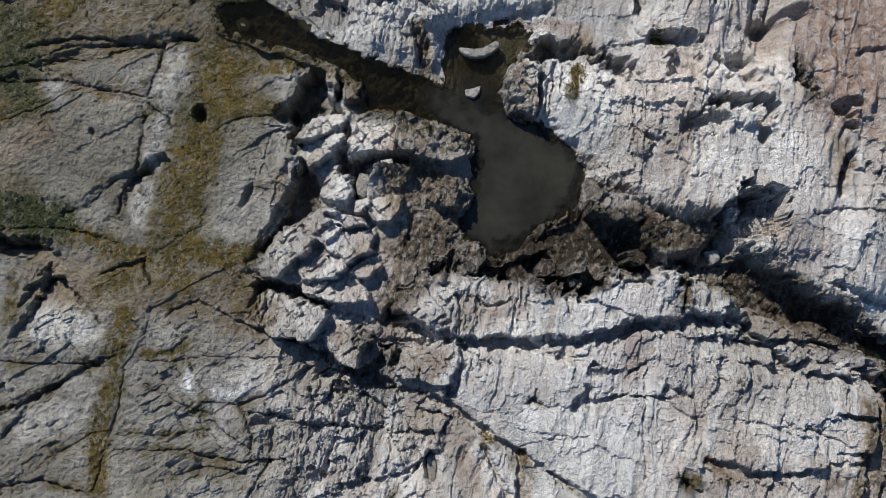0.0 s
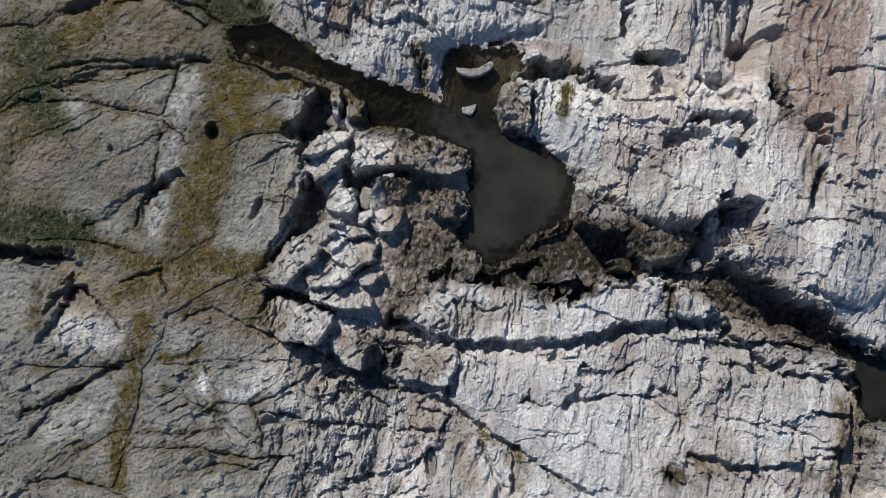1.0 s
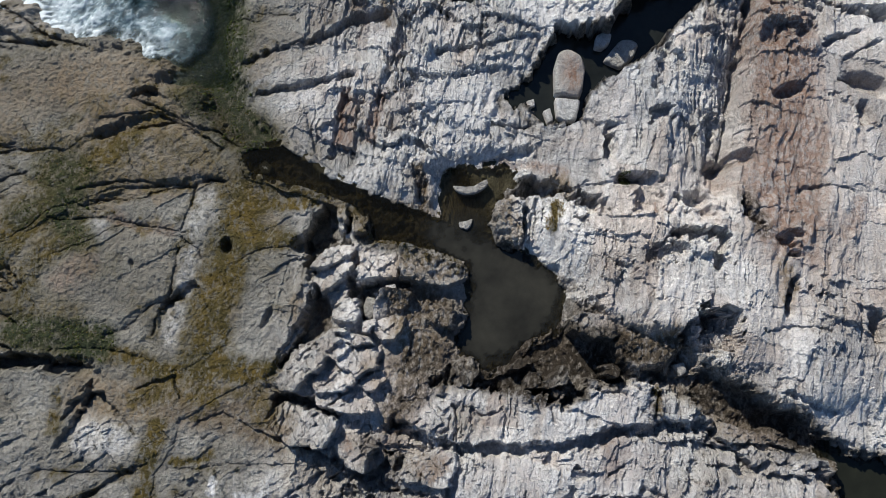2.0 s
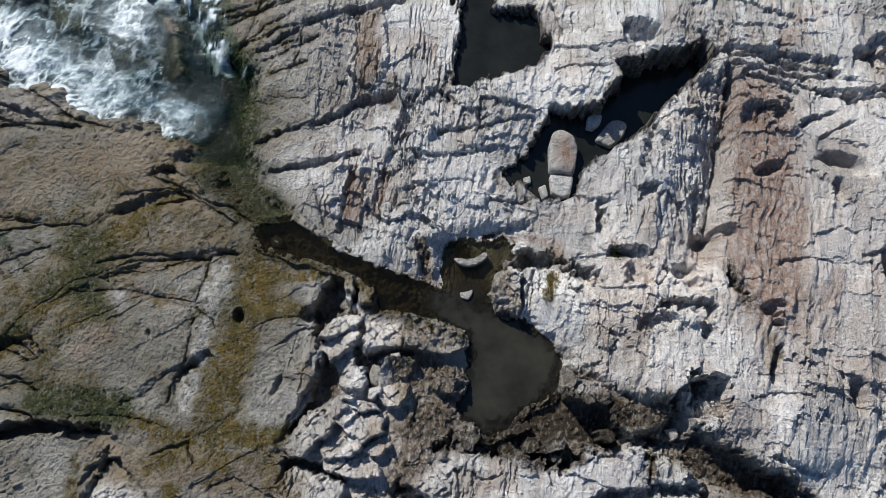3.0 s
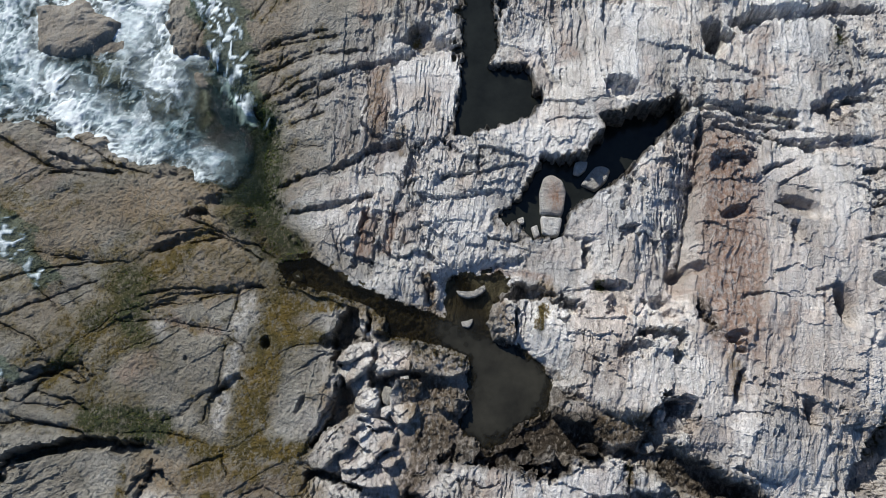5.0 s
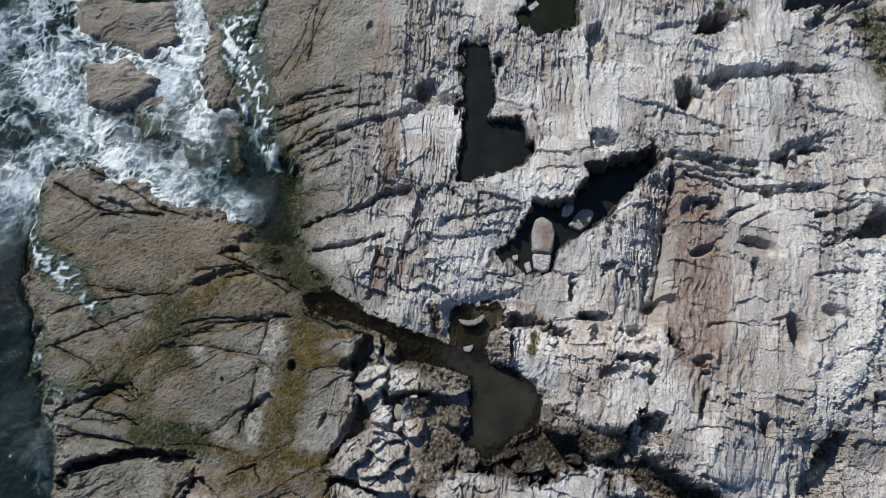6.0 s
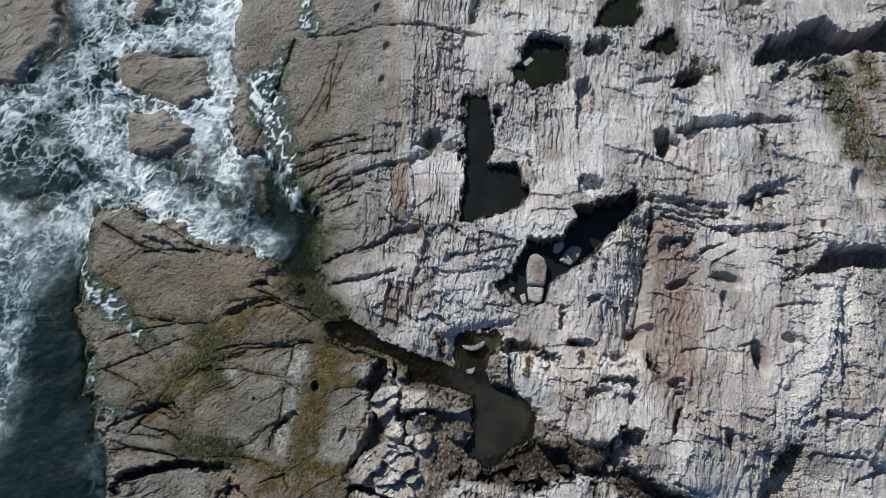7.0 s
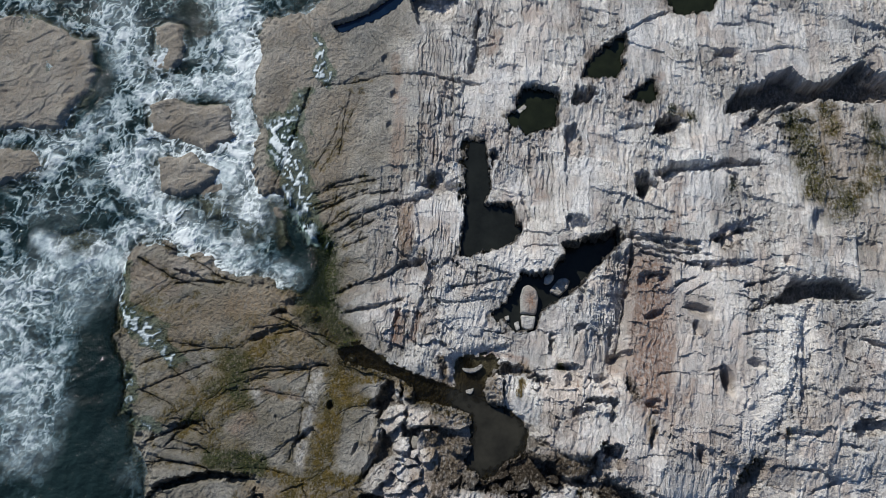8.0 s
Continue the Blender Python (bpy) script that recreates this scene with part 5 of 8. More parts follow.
ribbed([(9.49, 9.00), (9.94, 8.98), (9.83, 6.46), (9.24, 6.48)], 0.14, 0.1)
ribbed([(17.55, 9.78), (20.40, 11.70), (20.95, 11.02), (19.61, 5.89), (16.50, 2.57), (15.24, 2.60)], 0.35, 0.2)
ribbed([(-1.86, 31.27), (1.99, 32.61), (1.32, 22.87), (-1.62, 21.52)], 0.3, 0.16)
ribbed([(4.57, 23.02), (8.15, 23.82), (7.34, 17.04), (4.68, 18.02)], 0.3, 0.18)
ribbed([(8.89, 15.48), (11.22, 15.39), (9.77, 9.98), (8.49, 10.03)], 0.25, 0.2)

# hollows that hold water
basin(POOL_MID, -0.55, 0.45)
basin([(0.19, 9.02), (0.87, 9.28), (1.62, 9.05), (1.95, 8.44), (1.94, 7.67), (1.69, 7.08), (0.78, 7.05), (0.36, 7.42), (0.1, 8.14)], -0.3, 0.3)
basin([(0.15, 9.0), (0.5, 9.38), (1.4, 9.42), (2.4, 9.33), (2.9, 9.22), (3.25, 8.9), (2.6, 8.42), (2.05, 8.2), (1.6, 8.5)], -0.28, 0.15)
basin(CHANNEL, -0.4, 0.2)
w = window(CHANNEL, 0.2)
d, inside = to_line(WX[w], WY[w], CHANNEL, True)
H[w] += np.where(inside, 0.28 * NOISE_A[w] + 0.14 * NOISE_B[w], 0) * smooth(0.0, 0.2, d)
basin(POOL_L, -0.3, 0.12)
basin(POOL_LONG, -0.3, 0.12)
basin(POOL_N, 0.3, 0.12)
basin(POOL_NE, 0.8, 0.12)
basin(POOL_SMALL, 1.0, 0.12)
basin(POOL_TOP, 0.9, 0.12)
POOL_BLUE = [(-7.65, 32.38), (-6.8, 32.74), (-5.33, 33.25), (-3.78, 34.48), (-2.6, 34.46), (-3.39, 33.49), (-5.14, 32.55), (-7.26, 31.76)]
basin(POOL_BLUE, -0.75, 0.15)
POOL_SE = [(12.44, -0.58), (13.09, -0.38), (14.41, -0.79), (15.02, -1.78), (14.29, -2.6), (12.79, -2.56), (12.59, -1.77)]
sx, sy = POOL_SE[0]
SE_LEVEL = float(lie(np.float32(sx), np.float32(sy))) - 0.75
basin(POOL_SE, SE_LEVEL - 0.3, 0.2)

MIDDLE, MID_LEVEL = [WATER_MID, CHANNEL, HOLLOW], -0.06
w = window([p for pts in MIDDLE for p in pts], 1.0)
off = np.full(GX[w].shape, 9.0, np.float32)
for pts in MIDDLE:
    d, inside = to_line(WX[w], WY[w], pts, True)
    off = np.minimum(off, np.where(inside, 0, d))
lip = MID_LEVEL + 0.02 + 0.09 * NOISE_B[w] + 0.1 * NOISE_A[w]
H[w] = np.where((off > 0.1) & (off < 0.4), np.maximum(H[w], lip), H[w])

(cax, cay), (cbx, cby) = CHANNEL[0], CHANNEL[5]
PALE_LINE = (cbx - cax) * (GY - cay) - (cby - cay) * (GX - cax)
stain("moss", [(-6.6, 9.4), (-6.7, 8.51), (-7.2, 6.72), (-7.7, 4.96), (-7.95, 2.54)], 1.5, 1.1)
stain("moss", [(-6.7, 8.15), (-4.96, 8.33)], 0.66, 0.9)
stain("moss", [(-7, 6.72), (-5.45, 6.99)], 0.82, 0.9)
stain("moss", [(-6.83, 6.81), (-5.62, 6.99)], 0.82, 1)
stain("moss", [(-10.11, 2.54), (-8.91, 2.28), (-7.56, 2.45), (-5.85, 2.37)], 0.9, 1)
stain("moss", [(-9.24, 1.86), (-7.87, 1.69), (-6.51, 1.52)], 0.56, 0.6)
stain("moss", [(-9.43, 0.5), (-9.74, -0.17), (-9.93, -1.66), (-10.21, -2.81), (-10.22, -4.43)], 0.72, 1)
stain("moss", [(-13.46, 4.44), (-12.39, 3.74), (-11.85, 3.23)], 0.99, 0.5)
stain("moss", [(-13.06, 1.86), (-13.06, 0.5)], 0.33, 0.7)
stain("moss", [(-5.85, 9.05), (-4.26, 8.69), (-2.84, 7.93)], 0.56, 0.5)
stain("moss", [(4.05, 7.77), (3.8, 7.2)], 0.26, 1)
stain("moss", [(6.18, 8.54), (6.41, 8.53)], 0.2, 1)
stain("moss", [(6.9, 1.27), (6.9, 0.8)], 0.16, 0.5)
stain("moss", [(1.14, -2.88), (1.38, -3.19)], 0.16, 0.8)
stain("moss", [(2.25, -3.49), (2.47, -4.1)], 0.2, 0.6)
stain("moss", [(-7.75, -1.83), (-7.24, -2.16)], 0.23, 0.5)
stain("moss", [(3.87, -4.54), (3.41, -4.08)], 0.13, 0.6)
stain("moss", [(-1.37, -4.54), (-1.53, -4.7)], 0.23, 0.6)
stain("moss", [(-8.9, 1.86), (-9.23, 1.69)], 0.66, 0.3)
stain("rust", [(11.73, 9.67), (11.48, 8.02), (11.27, 6.88)], 0.59, 0.6)
stain("rust", [(5.87, 1.44), (5.52, -0.48)], 0.66, 0.35)
stain("rust", [(-2.82, 6.07), (-2.91, 5.9)], 0.13, 1)
stain("rust", [(-3.34, 0.17), (-3.25, -0.17)], 0.2, 0.8)
stain("rust", [(-0.23, -0.82), (-0.39, -1.14)], 0.59, 0.4)
stain("rust", [(-10.15, 7.35), (-11.73, 7.7)], 0.2, 0.6)
stain("rust", [(-10.3, -4.43), (-10.02, -3.46)], 0.33, 0.8)
stain("rust", [(8.76, 6.03), (8.68, 5.79)], 0.16, 0.6)
stain("rust", [(9.67, 5.93), (11.15, 4.64)], 0.56, 0.4)
stain("dark", [(10.05, 7.54), (10.33, 6.89)], 0.39, 0.8)
stain("dark", [(11.33, 5.12), (11.13, 4.33)], 0.23, 0.6)
stain("wet", [(-1.6, 4.91), (0.77, 4.82), (0.76, 2.8), (-1.41, 2.85)], 1.15, 0.8)
stain("wet", [(-2.49, 7.74), (-0.75, 7.14), (0.61, 6.54)], 0.82, 1)
stain("wet", [(0.95, 8.26), (1.28, 7.37)], 1.31, 1)
stain("wet", [(1.25, 2.13), (2.7, 2.27), (4.29, 2.41), (5.7, 2.15)], 0.99, 0.9)
# trench bed: wet algae, and the recess's shade painted over it
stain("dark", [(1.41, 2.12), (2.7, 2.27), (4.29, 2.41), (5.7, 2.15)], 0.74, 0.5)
stain("wet", [(3.68, 4.69), (5.07, 3.51), (6.31, 2.69), (8.21, 1.74), (12.35, -0.47)], 0.99, 0.45)
stain("brown", [(5.84, 3.02), (7.39, 2.52), (8.69, 1.27), (11, 0.16)], 1.31, 0.8)
stain("brown", [(-1.43, 4.9), (-0.24, 4.35), (-0.4, 2.66)], 1.81, 0.7)
stain("brown", [(-0.93, 9.09), (-0.24, 7.46)], 0.66, 0.6)
stain("brown", [(3.83, 4.19), (4.45, 3.85)], 0.99, 0.4)
stain("moss", [(-14.59, 3.57), (-12.85, 3.65), (-11.96, 3.53)], 0.89, 1)
stain("moss", [(-14.09, 9.41), (-13.35, 8.93), (-14.35, 7.55)], 1.12, 0.7)
stain("moss", [(-10.05, 10.77), (-8.86, 10.27), (-7.67, 9.53), (-6.95, 8.81)], 0.89, 0.5)
stain("moss", [(-11.52, 8.89), (-13.72, 8), (-15.4, 6.89)], 0.89, 0.4)
stain("moss", [(-14.32, 3.14), (-10.61, 2.87), (-8.4, 2.2)], 0.67, 0.6)
stain("green", [(-8.24, 16.3), (-8.24, 13.97), (-7.55, 11.95), (-6.57, 10.71)], 1.12, 1)
stain("wet", [(-9.02, 12.97), (-7.98, 11.22), (-6.55, 10.23)], 0.89, 1)
stain("brown", [(-13.95, 12.69), (-11.75, 11.78), (-13.05, 10.58)], 1.12, 0.8)
stain("brown", [(-7.01, 10.24), (-7.2, 9.29)], 0.89, 0.4)
stain("rust", [(-2.79, 18.83), (-2.77, 16.41)], 0.72, 0.9)
stain("rust", [(11.76, 13.87), (11.72, 11.74), (11.69, 9.7), (11.27, 7.95), (11.32, 6.66)], 2.8, 1)
stain("rust", [(5.61, 19.7), (5.55, 18.85)], 0.58, 0.6)
stain("rust", [(14.26, 19.55), (13.95, 19.13)], 0.54, 0.7)
stain("rust", [(13.46, 16.93), (13.17, 16.53)], 0.81, 0.8)
stain("rust", [(13.73, 7.47), (13.4, 6.63)], 0.58, 0.8)
stain("rust", [(13.46, 5.58), (12.53, 4.77), (11.44, 4.19)], 1.12, 0.4)
stain("rust", [(-2.98, 12.08), (-3.31, 10.39)], 0.36, 0.7)
stain("rust", [(7.11, 7.66), (7.13, 7.45)], 0.13, 1)
stain("rust", [(-4.31, 13.63), (-4.77, 13.14)], 0.54, 0.3)
stain("dark", [(10.09, 7.65), (10.47, 6.47)], 0.58, 0.9)
stain("moss", [(14.05, 15.72), (14.89, 15.32)], 0.22, 0.6)
stain("moss", [(-1.04, 20.62), (-1.04, 20.9)], 0.67, 0.8)
stain("moss", [(21.53, 23.31), (22.26, 21.02), (22.49, 18.36)], 1.57, 0.55)
stain("moss", [(23.98, 23.24), (23.84, 24.78)], 1.05, 0.5)
stain("moss", [(25.69, 19.01), (24.03, 17.57)], 1.05, 0.5)
stain("moss", [(15.43, 24.09), (14.25, 24.71)], 0.49, 0.6)
stain("moss", [(17.55, 19.64), (17.27, 18.89)], 0.35, 0.4)
stain("moss", [(16.17, 1.97), (16.97, 2.87)], 0.91, 0.8)
stain("moss", [(-13.89, 9.17), (-12.52, 9.48), (-12.78, 7.45)], 1.19, 0.6)
stain("rust", [(-3.41, 29.73), (-3.08, 23.59), (-3.46, 21.65)], 0.63, 0.5)
stain("rust", [(3.44, 30.78), (3.02, 29.57)], 0.91, 0.7)
stain("rust", [(7.43, 29.68), (7.23, 29.29)], 0.49, 0.5)
stain("rust", [(13.75, 27.08), (13.54, 26.69)], 0.56, 0.6)
stain("rust", [(-2.93, 18.94), (-3.13, 17.08)], 0.63, 0.7)
stain("rust", [(13.93, 19.75), (13.74, 16.76)], 0.77, 0.5)
stain("rust", [(18.64, 4.51), (18.46, 4.36)], 0.28, 1)
stain("brown", [(-16.16, 12.37), (-13.37, 13.01), (-11.99, 13.69)], 2.1, 0.6)
stain("wet", [(-11.38, 27.94), (-11.63, 23.89), (-10.42, 20.72)], 2.1, 0.6)
stain("green", [(-9.9, 15.08), (-8.43, 12.88)], 1.05, 0.8)
stain("white", [(19.82, 11.05), (18.79, 8.13), (17.31, 4.7)], 1.54, 0.9)
stain("moss", [(25.42, 19.4), (23.36, 17.59), (26.6, 20.12)], 2.1, 0.6)
stain("white", [(6.42, 31.26), (5.15, 27.72)], 2.1, 0.5)
stain("white", [(3.41, 8.07), (3.55, 6.7)], 0.66, 0.9)
stain("white", [(5.98, 4.12), (7.05, 3.61)], 0.99, 0.5)
stain("white", [(5.25, 5.28), (4.76, 3.84)], 0.56, 0.6)
stain("white", [(-0.59, 9.78), (-2.86, 9.19)], 0.99, 0.6)
stain("white", [(-3.7, -3.78), (-3.04, -3.45)], 0.49, 0.6)
stain("white", [(5.81, -1.74), (5.6, -3.6)], 1.31, 0.5)
stain("white", [(-9.07, 4), (-9.3, 3.4)], 0.49, 0.5)
stain("white", [(-8.11, 8.51), (-7.9, 7.61)], 0.66, 0.45)
stain("white", [(-8.52, 5.49), (-8.85, 5.14)], 0.39, 0.5)
stain("white", [(-0.53, 11.43), (-1, 10.03)], 1.12, 0.7)
stain("white", [(10.28, 12.47), (9.83, 10.19)], 0.76, 0.7)
stain("white", [(4.59, 14.88), (6.18, 15.22)], 1.12, 0.6)
# brown ground among the lumps; the dark lines paint its shade as well
stain("brown", [(-2.26, 2.35), (-1.41, 1.5), (-1.57, 0.5)], 0.99, 0.6)
stain("dark", [(-2.06, -0.83), (-1.56, -1.32)], 0.82, 0.6)
stain("dark", [(-1.07, 2), (-1.57, 1.16)], 0.99, 0.4)
stain("brown", [(0.1, 1.98), (1.09, 2.29)], 0.82, 0.6)
stain("moss", [(-8.6, 3.05), (-7.78, 4.09)], 0.99, 0.6)
stain("brown", [(-9.73, 1.52), (-8.7, 1.18)], 0.99, 0.5)
stain("dark", [(-9.05, 1.52), (-7.69, 1.18)], 0.82, 0.35)
stain("moss", [(-12.25, 9.38), (-14.04, 8.94), (-14.98, 7.11)], 1.6, 0.4)
stain("moss", [(-15.15, 4.66), (-12.88, 3.97)], 1.79, 0.5)
stain("green", [(-12.19, 3.64), (-14.37, 3.57)], 1.12, 0.5)
stain("green", [(-14.11, 9.65), (-13.58, 8.93)], 1.34, 0.5)
stain("green", [(-9.51, 17.39), (-8.5, 16.71), (-8.16, 14.73), (-8.18, 12.7)], 2.46, 1.1)
stain("green", [(-9, 12.72), (-7.76, 11.46), (-6.56, 10.47)], 1.79, 0.5)
stain("moss", [(-9, 12.72), (-7.78, 11.71), (-6.56, 10.47)], 1.79, 0.8)
stain("dark", [(-1.08, 4.55), (0.1, 4.34), (0.27, 3.15), (-0.91, 2.84)], 1.48, 0.55)
stain("green", [(-13.49, 7.97), (-12.74, 7.08)], 1.31, 0.6)
stain("green", [(-13.07, 3.57), (-12.03, 3.31)], 0.99, 0.7)
stain("dark", [(-1.06, -0.99), (-2.39, -1.65)], 0.99, 0.4)
stain("brown", [(-5.11, -0.5), (-3.74, -1.5)], 1.48, 0.4)
stain("white", [(19.82, 11.05), (18.79, 8.13), (17.31, 4.7)], 2.1, 1.1)
stain("rust", [(12.61, 12.57), (13.6, 9.23), (14.62, 6.63), (13.79, 4.77)], 5.94, 0.32)
stain("rust", [(11.34, 9.28), (12.97, 6.04)], 4.19, 0.3)
stain("moss", [(21.93, 23.69), (22.14, 20.26), (22.22, 18.74)], 1.75, 0.8)
stain("moss", [(23.96, 24.39), (23.92, 22.86)], 1.4, 0.7)
stain("moss", [(26.01, 19.76), (24.07, 17.75)], 1.75, 0.7)
stain("brown", [(24.49, 24.37), (26.18, 21.65), (25.82, 16.41)], 5.24, 0.4)
stain("rust", [(6.45, 31.68), (5.57, 28.89)], 1.75, 0.35)
stain("dark", [(-1.56, -0.17), (-2.4, -0.83), (-1.39, -1.48)], 0.76, 0.55)
stain("rust", [(-0.07, -0.98), (-0.73, -0.82)], 0.49, 0.6)
stain("rust", [(1.4, 0.49), (1.08, 0.81)], 0.56, 0.4)
stain("dark", [(0.78, 8.09), (1.45, 7.35)], 1.15, 0.5)
stain("wet", [(0.78, 8.44), (1.45, 7.35)], 1.48, 1)
stain("brown", [(2.44, 7.63), (2.26, 6.79)], 0.82, 0.6)
stain("brown", [(3.22, 5.88), (4.47, 4.99)], 0.43, 0.7)
stain("brown", [(12.47, -0.94), (12.39, -2.43), (12.13, -3.9), (11.67, -4.86)], 0.77, 1)
stain("dark", [(12.57, -0.78), (13.24, -0.78), (13.66, -2.11)], 0.88, 0.8)
stain("green", [(13.01, -1.77), (12.68, -3.09)], 0.7, 0.5)
stain("dark", [(12.83, -3.41), (12.52, -4.38)], 0.7, 0.7)
stain("brown", [(-1.34, 4.9), (-0.91, 3.52), (-1.07, 2.33)], 1.48, 1)
stain("dark", [(-1.08, 2.84), (0.1, 2.31)], 0.82, 0.5)
stain("moss", [(-2.5, 8.1), (-1.44, 7.17), (-0.07, 6.58)], 0.82, 0.6)
stain("brown", [(2.39, 2.76), (3.66, 2.74), (4.45, 2.88)], 1.15, 0.9)
stain("wet", [(2.39, 2.76), (3.66, 2.74)], 0.99, 0.6)
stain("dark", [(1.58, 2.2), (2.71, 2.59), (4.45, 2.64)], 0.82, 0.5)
stain("green", [(21.73, 23.5), (22.2, 20.64), (22.22, 18.74)], 1.75, 0.45)
stain("green", [(26.65, 23.53), (26.7, 21.63)], 1.4, 0.4)
stain("green", [(24.41, 17.74), (23.88, 18.5)], 1.26, 0.5)
stain("rust", [(24.97, 22.82), (25.23, 20.16), (23.65, 19.08)], 2.1, 0.25)
stain("brown", [(-3.91, 8.32), (-2.49, 7.39), (-1.44, 6.82)], 0.82, 0.6)
stain("dark", [(1.09, 1.96), (1.9, 1.79)], 0.82, 0.5)
stain("rust", [(0.5, -3.37), (0.9, -4.3)], 0.66, 0.6)
stain("brown", [(0.26, -3.22), (0.74, -4.47)], 0.82, 0.5)
stain("brown", [(2.09, -3.57), (2.31, -4.57)], 0.43, 0.8)
stain("dark", [(6.52, -4.05), (6.89, -4.38)], 0.43, 0.8)
stain("moss", [(6.6, -3.98), (6.98, -4.2)], 0.43, 0.8)
stain("moss", [(10.55, -4.01), (11.1, -3.93)], 0.33, 0.5)
stain("brown", [(8.06, -4.04), (7.43, -4.35)], 0.39, 0.6)
stain("rust", [(5.53, -0.16), (5.35, -0.95)], 0.82, 0.4)
stain("brown", [(0.92, 0.49), (0.76, 0.82)], 0.99, 0.4)
stain("white", [(3.66, 1.77), (4.44, 0.8)], 0.99, 0.5)
stain("white", [(-3.77, 0.5), (-2.23, -0.5)], 1.97, 0.4)
stain("moss", [(-17.51, 6.28), (-14.88, 8.1), (-12.52, 9.48), (-10.33, 11.69)], 1.0, 0.7)
stain("moss", [(-14.08, 9.52), (-13.29, 7.29)], 1.5, 0.6)
stain("green", [(-14.86, 7.83), (-12.51, 9.31)], 0.91, 0.5)
stain("brown", [(-13.02, 13), (-10.56, 13.29), (-11.54, 11.19)], 2.45, 0.8)
stain("moss", [(-7.35, 10.74), (-6.29, 8.99)], 1.05, 0.6)
stain("dark", [(-0.74, 4.88), (0.27, 4.16), (0.27, 2.65)], 1.31, 0.5)
stain("wet", [(-0.74, 4.88), (0.27, 4.16), (0.27, 2.65)], 1.81, 0.7)
stain("brown", [(2.39, 3.09), (4.13, 3.13)], 0.82, 1)
stain("brown", [(-2.41, -0.17), (-0.39, -0.82)], 1.15, 0.5)
stain("dark", [(-1.55, -1.48), (0.1, -1.87)], 0.66, 0.4)
stain("brown", [(-0.89, -2.45), (0.58, -2.9)], 0.99, 0.45)
stain("brown", [(-5.45, -0.17), (-3.75, -0.83)], 1.15, 0.45)
stain("brown", [(8.69, 0.47), (10.51, -0.16)], 0.66, 0.6)
stain("rust", [(2.35, -0.8), (2.82, -1.75)], 0.82, 0.35)
STAIN_SHADE["moss"] = np.maximum(STAIN_SHADE["moss"], ((1 - east) * (0.24 + 0.36 * smooth(6, 10, GY) - 0.5 * smooth(14, 17, GY)) * smooth(0.0, 0.6, fbm(GX / 1.7, GY / 1.2, 4, 331) + 0.4 * NOISE_B)).astype(np.float32))
stain("brown", [(6.07, 3.09), (6.77, 2.84), (7.53, 2.91)], 1.3, 1.2)
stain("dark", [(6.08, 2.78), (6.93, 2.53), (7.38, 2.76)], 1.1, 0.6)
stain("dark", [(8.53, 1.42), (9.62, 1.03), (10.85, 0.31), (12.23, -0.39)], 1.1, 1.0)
stain("wet", [(8.53, 1.42), (9.62, 1.03), (10.85, 0.31), (12.23, -0.39)], 1.2, 0.8)
stain("brown", [(-0.76, 9.35), (-0.67, 8.54), (-0.62, 7.74)], 0.35, 1.0)
stain("dark", [(-0.79, 9.35), (-0.69, 8.54), (-0.58, 7.74)], 0.3, 0.6)
stain("brown", [(4.06, 8.70), (4.45, 8.42)], 0.6, 0.9)
stain("moss", [(0.53, 9.17), (0.87, 8.97)], 0.5, 1.2)
# same trench again: algae-dark rock with painted shade
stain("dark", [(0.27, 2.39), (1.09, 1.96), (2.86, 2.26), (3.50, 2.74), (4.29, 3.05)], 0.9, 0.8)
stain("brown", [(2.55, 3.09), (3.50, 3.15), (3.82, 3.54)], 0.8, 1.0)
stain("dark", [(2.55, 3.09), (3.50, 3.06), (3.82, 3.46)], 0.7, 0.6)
stain("brown", [(-1.09, 5.93), (-0.07, 5.63), (0.77, 5.67)], 0.8, 0.9)
# dark brown hollow among the lumps, partly painted shade
stain("dark", [(-1.73, -0.50), (-1.81, -0.99), (-2.41, -0.17)], 0.8, 0.7)
stain("brown", [(-1.57, 0.50), (-1.07, 1.83), (-1.40, 1.16)], 1.0, 0.8)
stain("dark", [(-1.41, 1.67), (-1.57, 0.83)], 0.7, 0.5)
stain("rust", [(0.02, -0.49), (-0.23, -1.14)], 0.5, 0.7)
stain("rust", [(5.21, -0.32), (5.52, -0.64)], 0.5, 0.6)
stain("rust", [(-3.26, 0.17), (-3.08, -0.17)], 0.35, 0.8)
stain("dark", [(9.97, 7.54), (10.32, 6.73)], 0.4, 0.9)
stain("brown", [(11.03, 5.44), (11.15, 4.64), (10.98, 4.17)], 0.5, 0.9)
stain("rust", [(10.87, 5.28), (11.13, 4.33)], 1.0, 0.6)
stain("rust", [(9.78, 8.53), (10.84, 7.70), (10.48, 6.89)], 1.5, 0.45)
stain("brown", [(6.89, 1.59), (7.06, 0.80)], 0.3, 1.0)
stain("moss", [(6.86, 1.59), (6.95, 0.95)], 0.2, 1.0)
stain("moss", [(3.97, 7.86), (3.87, 6.94)], 0.35, 1.0)
stain("dark", [(6.18, 8.54), (6.32, 8.28)], 0.35, 0.9)
stain("brown", [(7.46, -3.59), (7.75, -4.04)], 0.5, 1.1)
stain("dark", [(6.83, -4.05), (7.13, -4.20)], 0.4, 0.8)
stain("brown", [(11.82, -2.02), (11.66, -3.55), (11.38, -4.46)], 0.5, 1.2)
stain("dark", [(11.90, -2.02), (11.74, -3.55)], 0.4, 0.6)
stain("white", [(-8.62, 8.33), (-8.69, 7.79), (-8.84, 7.26)], 0.91, 0.36)
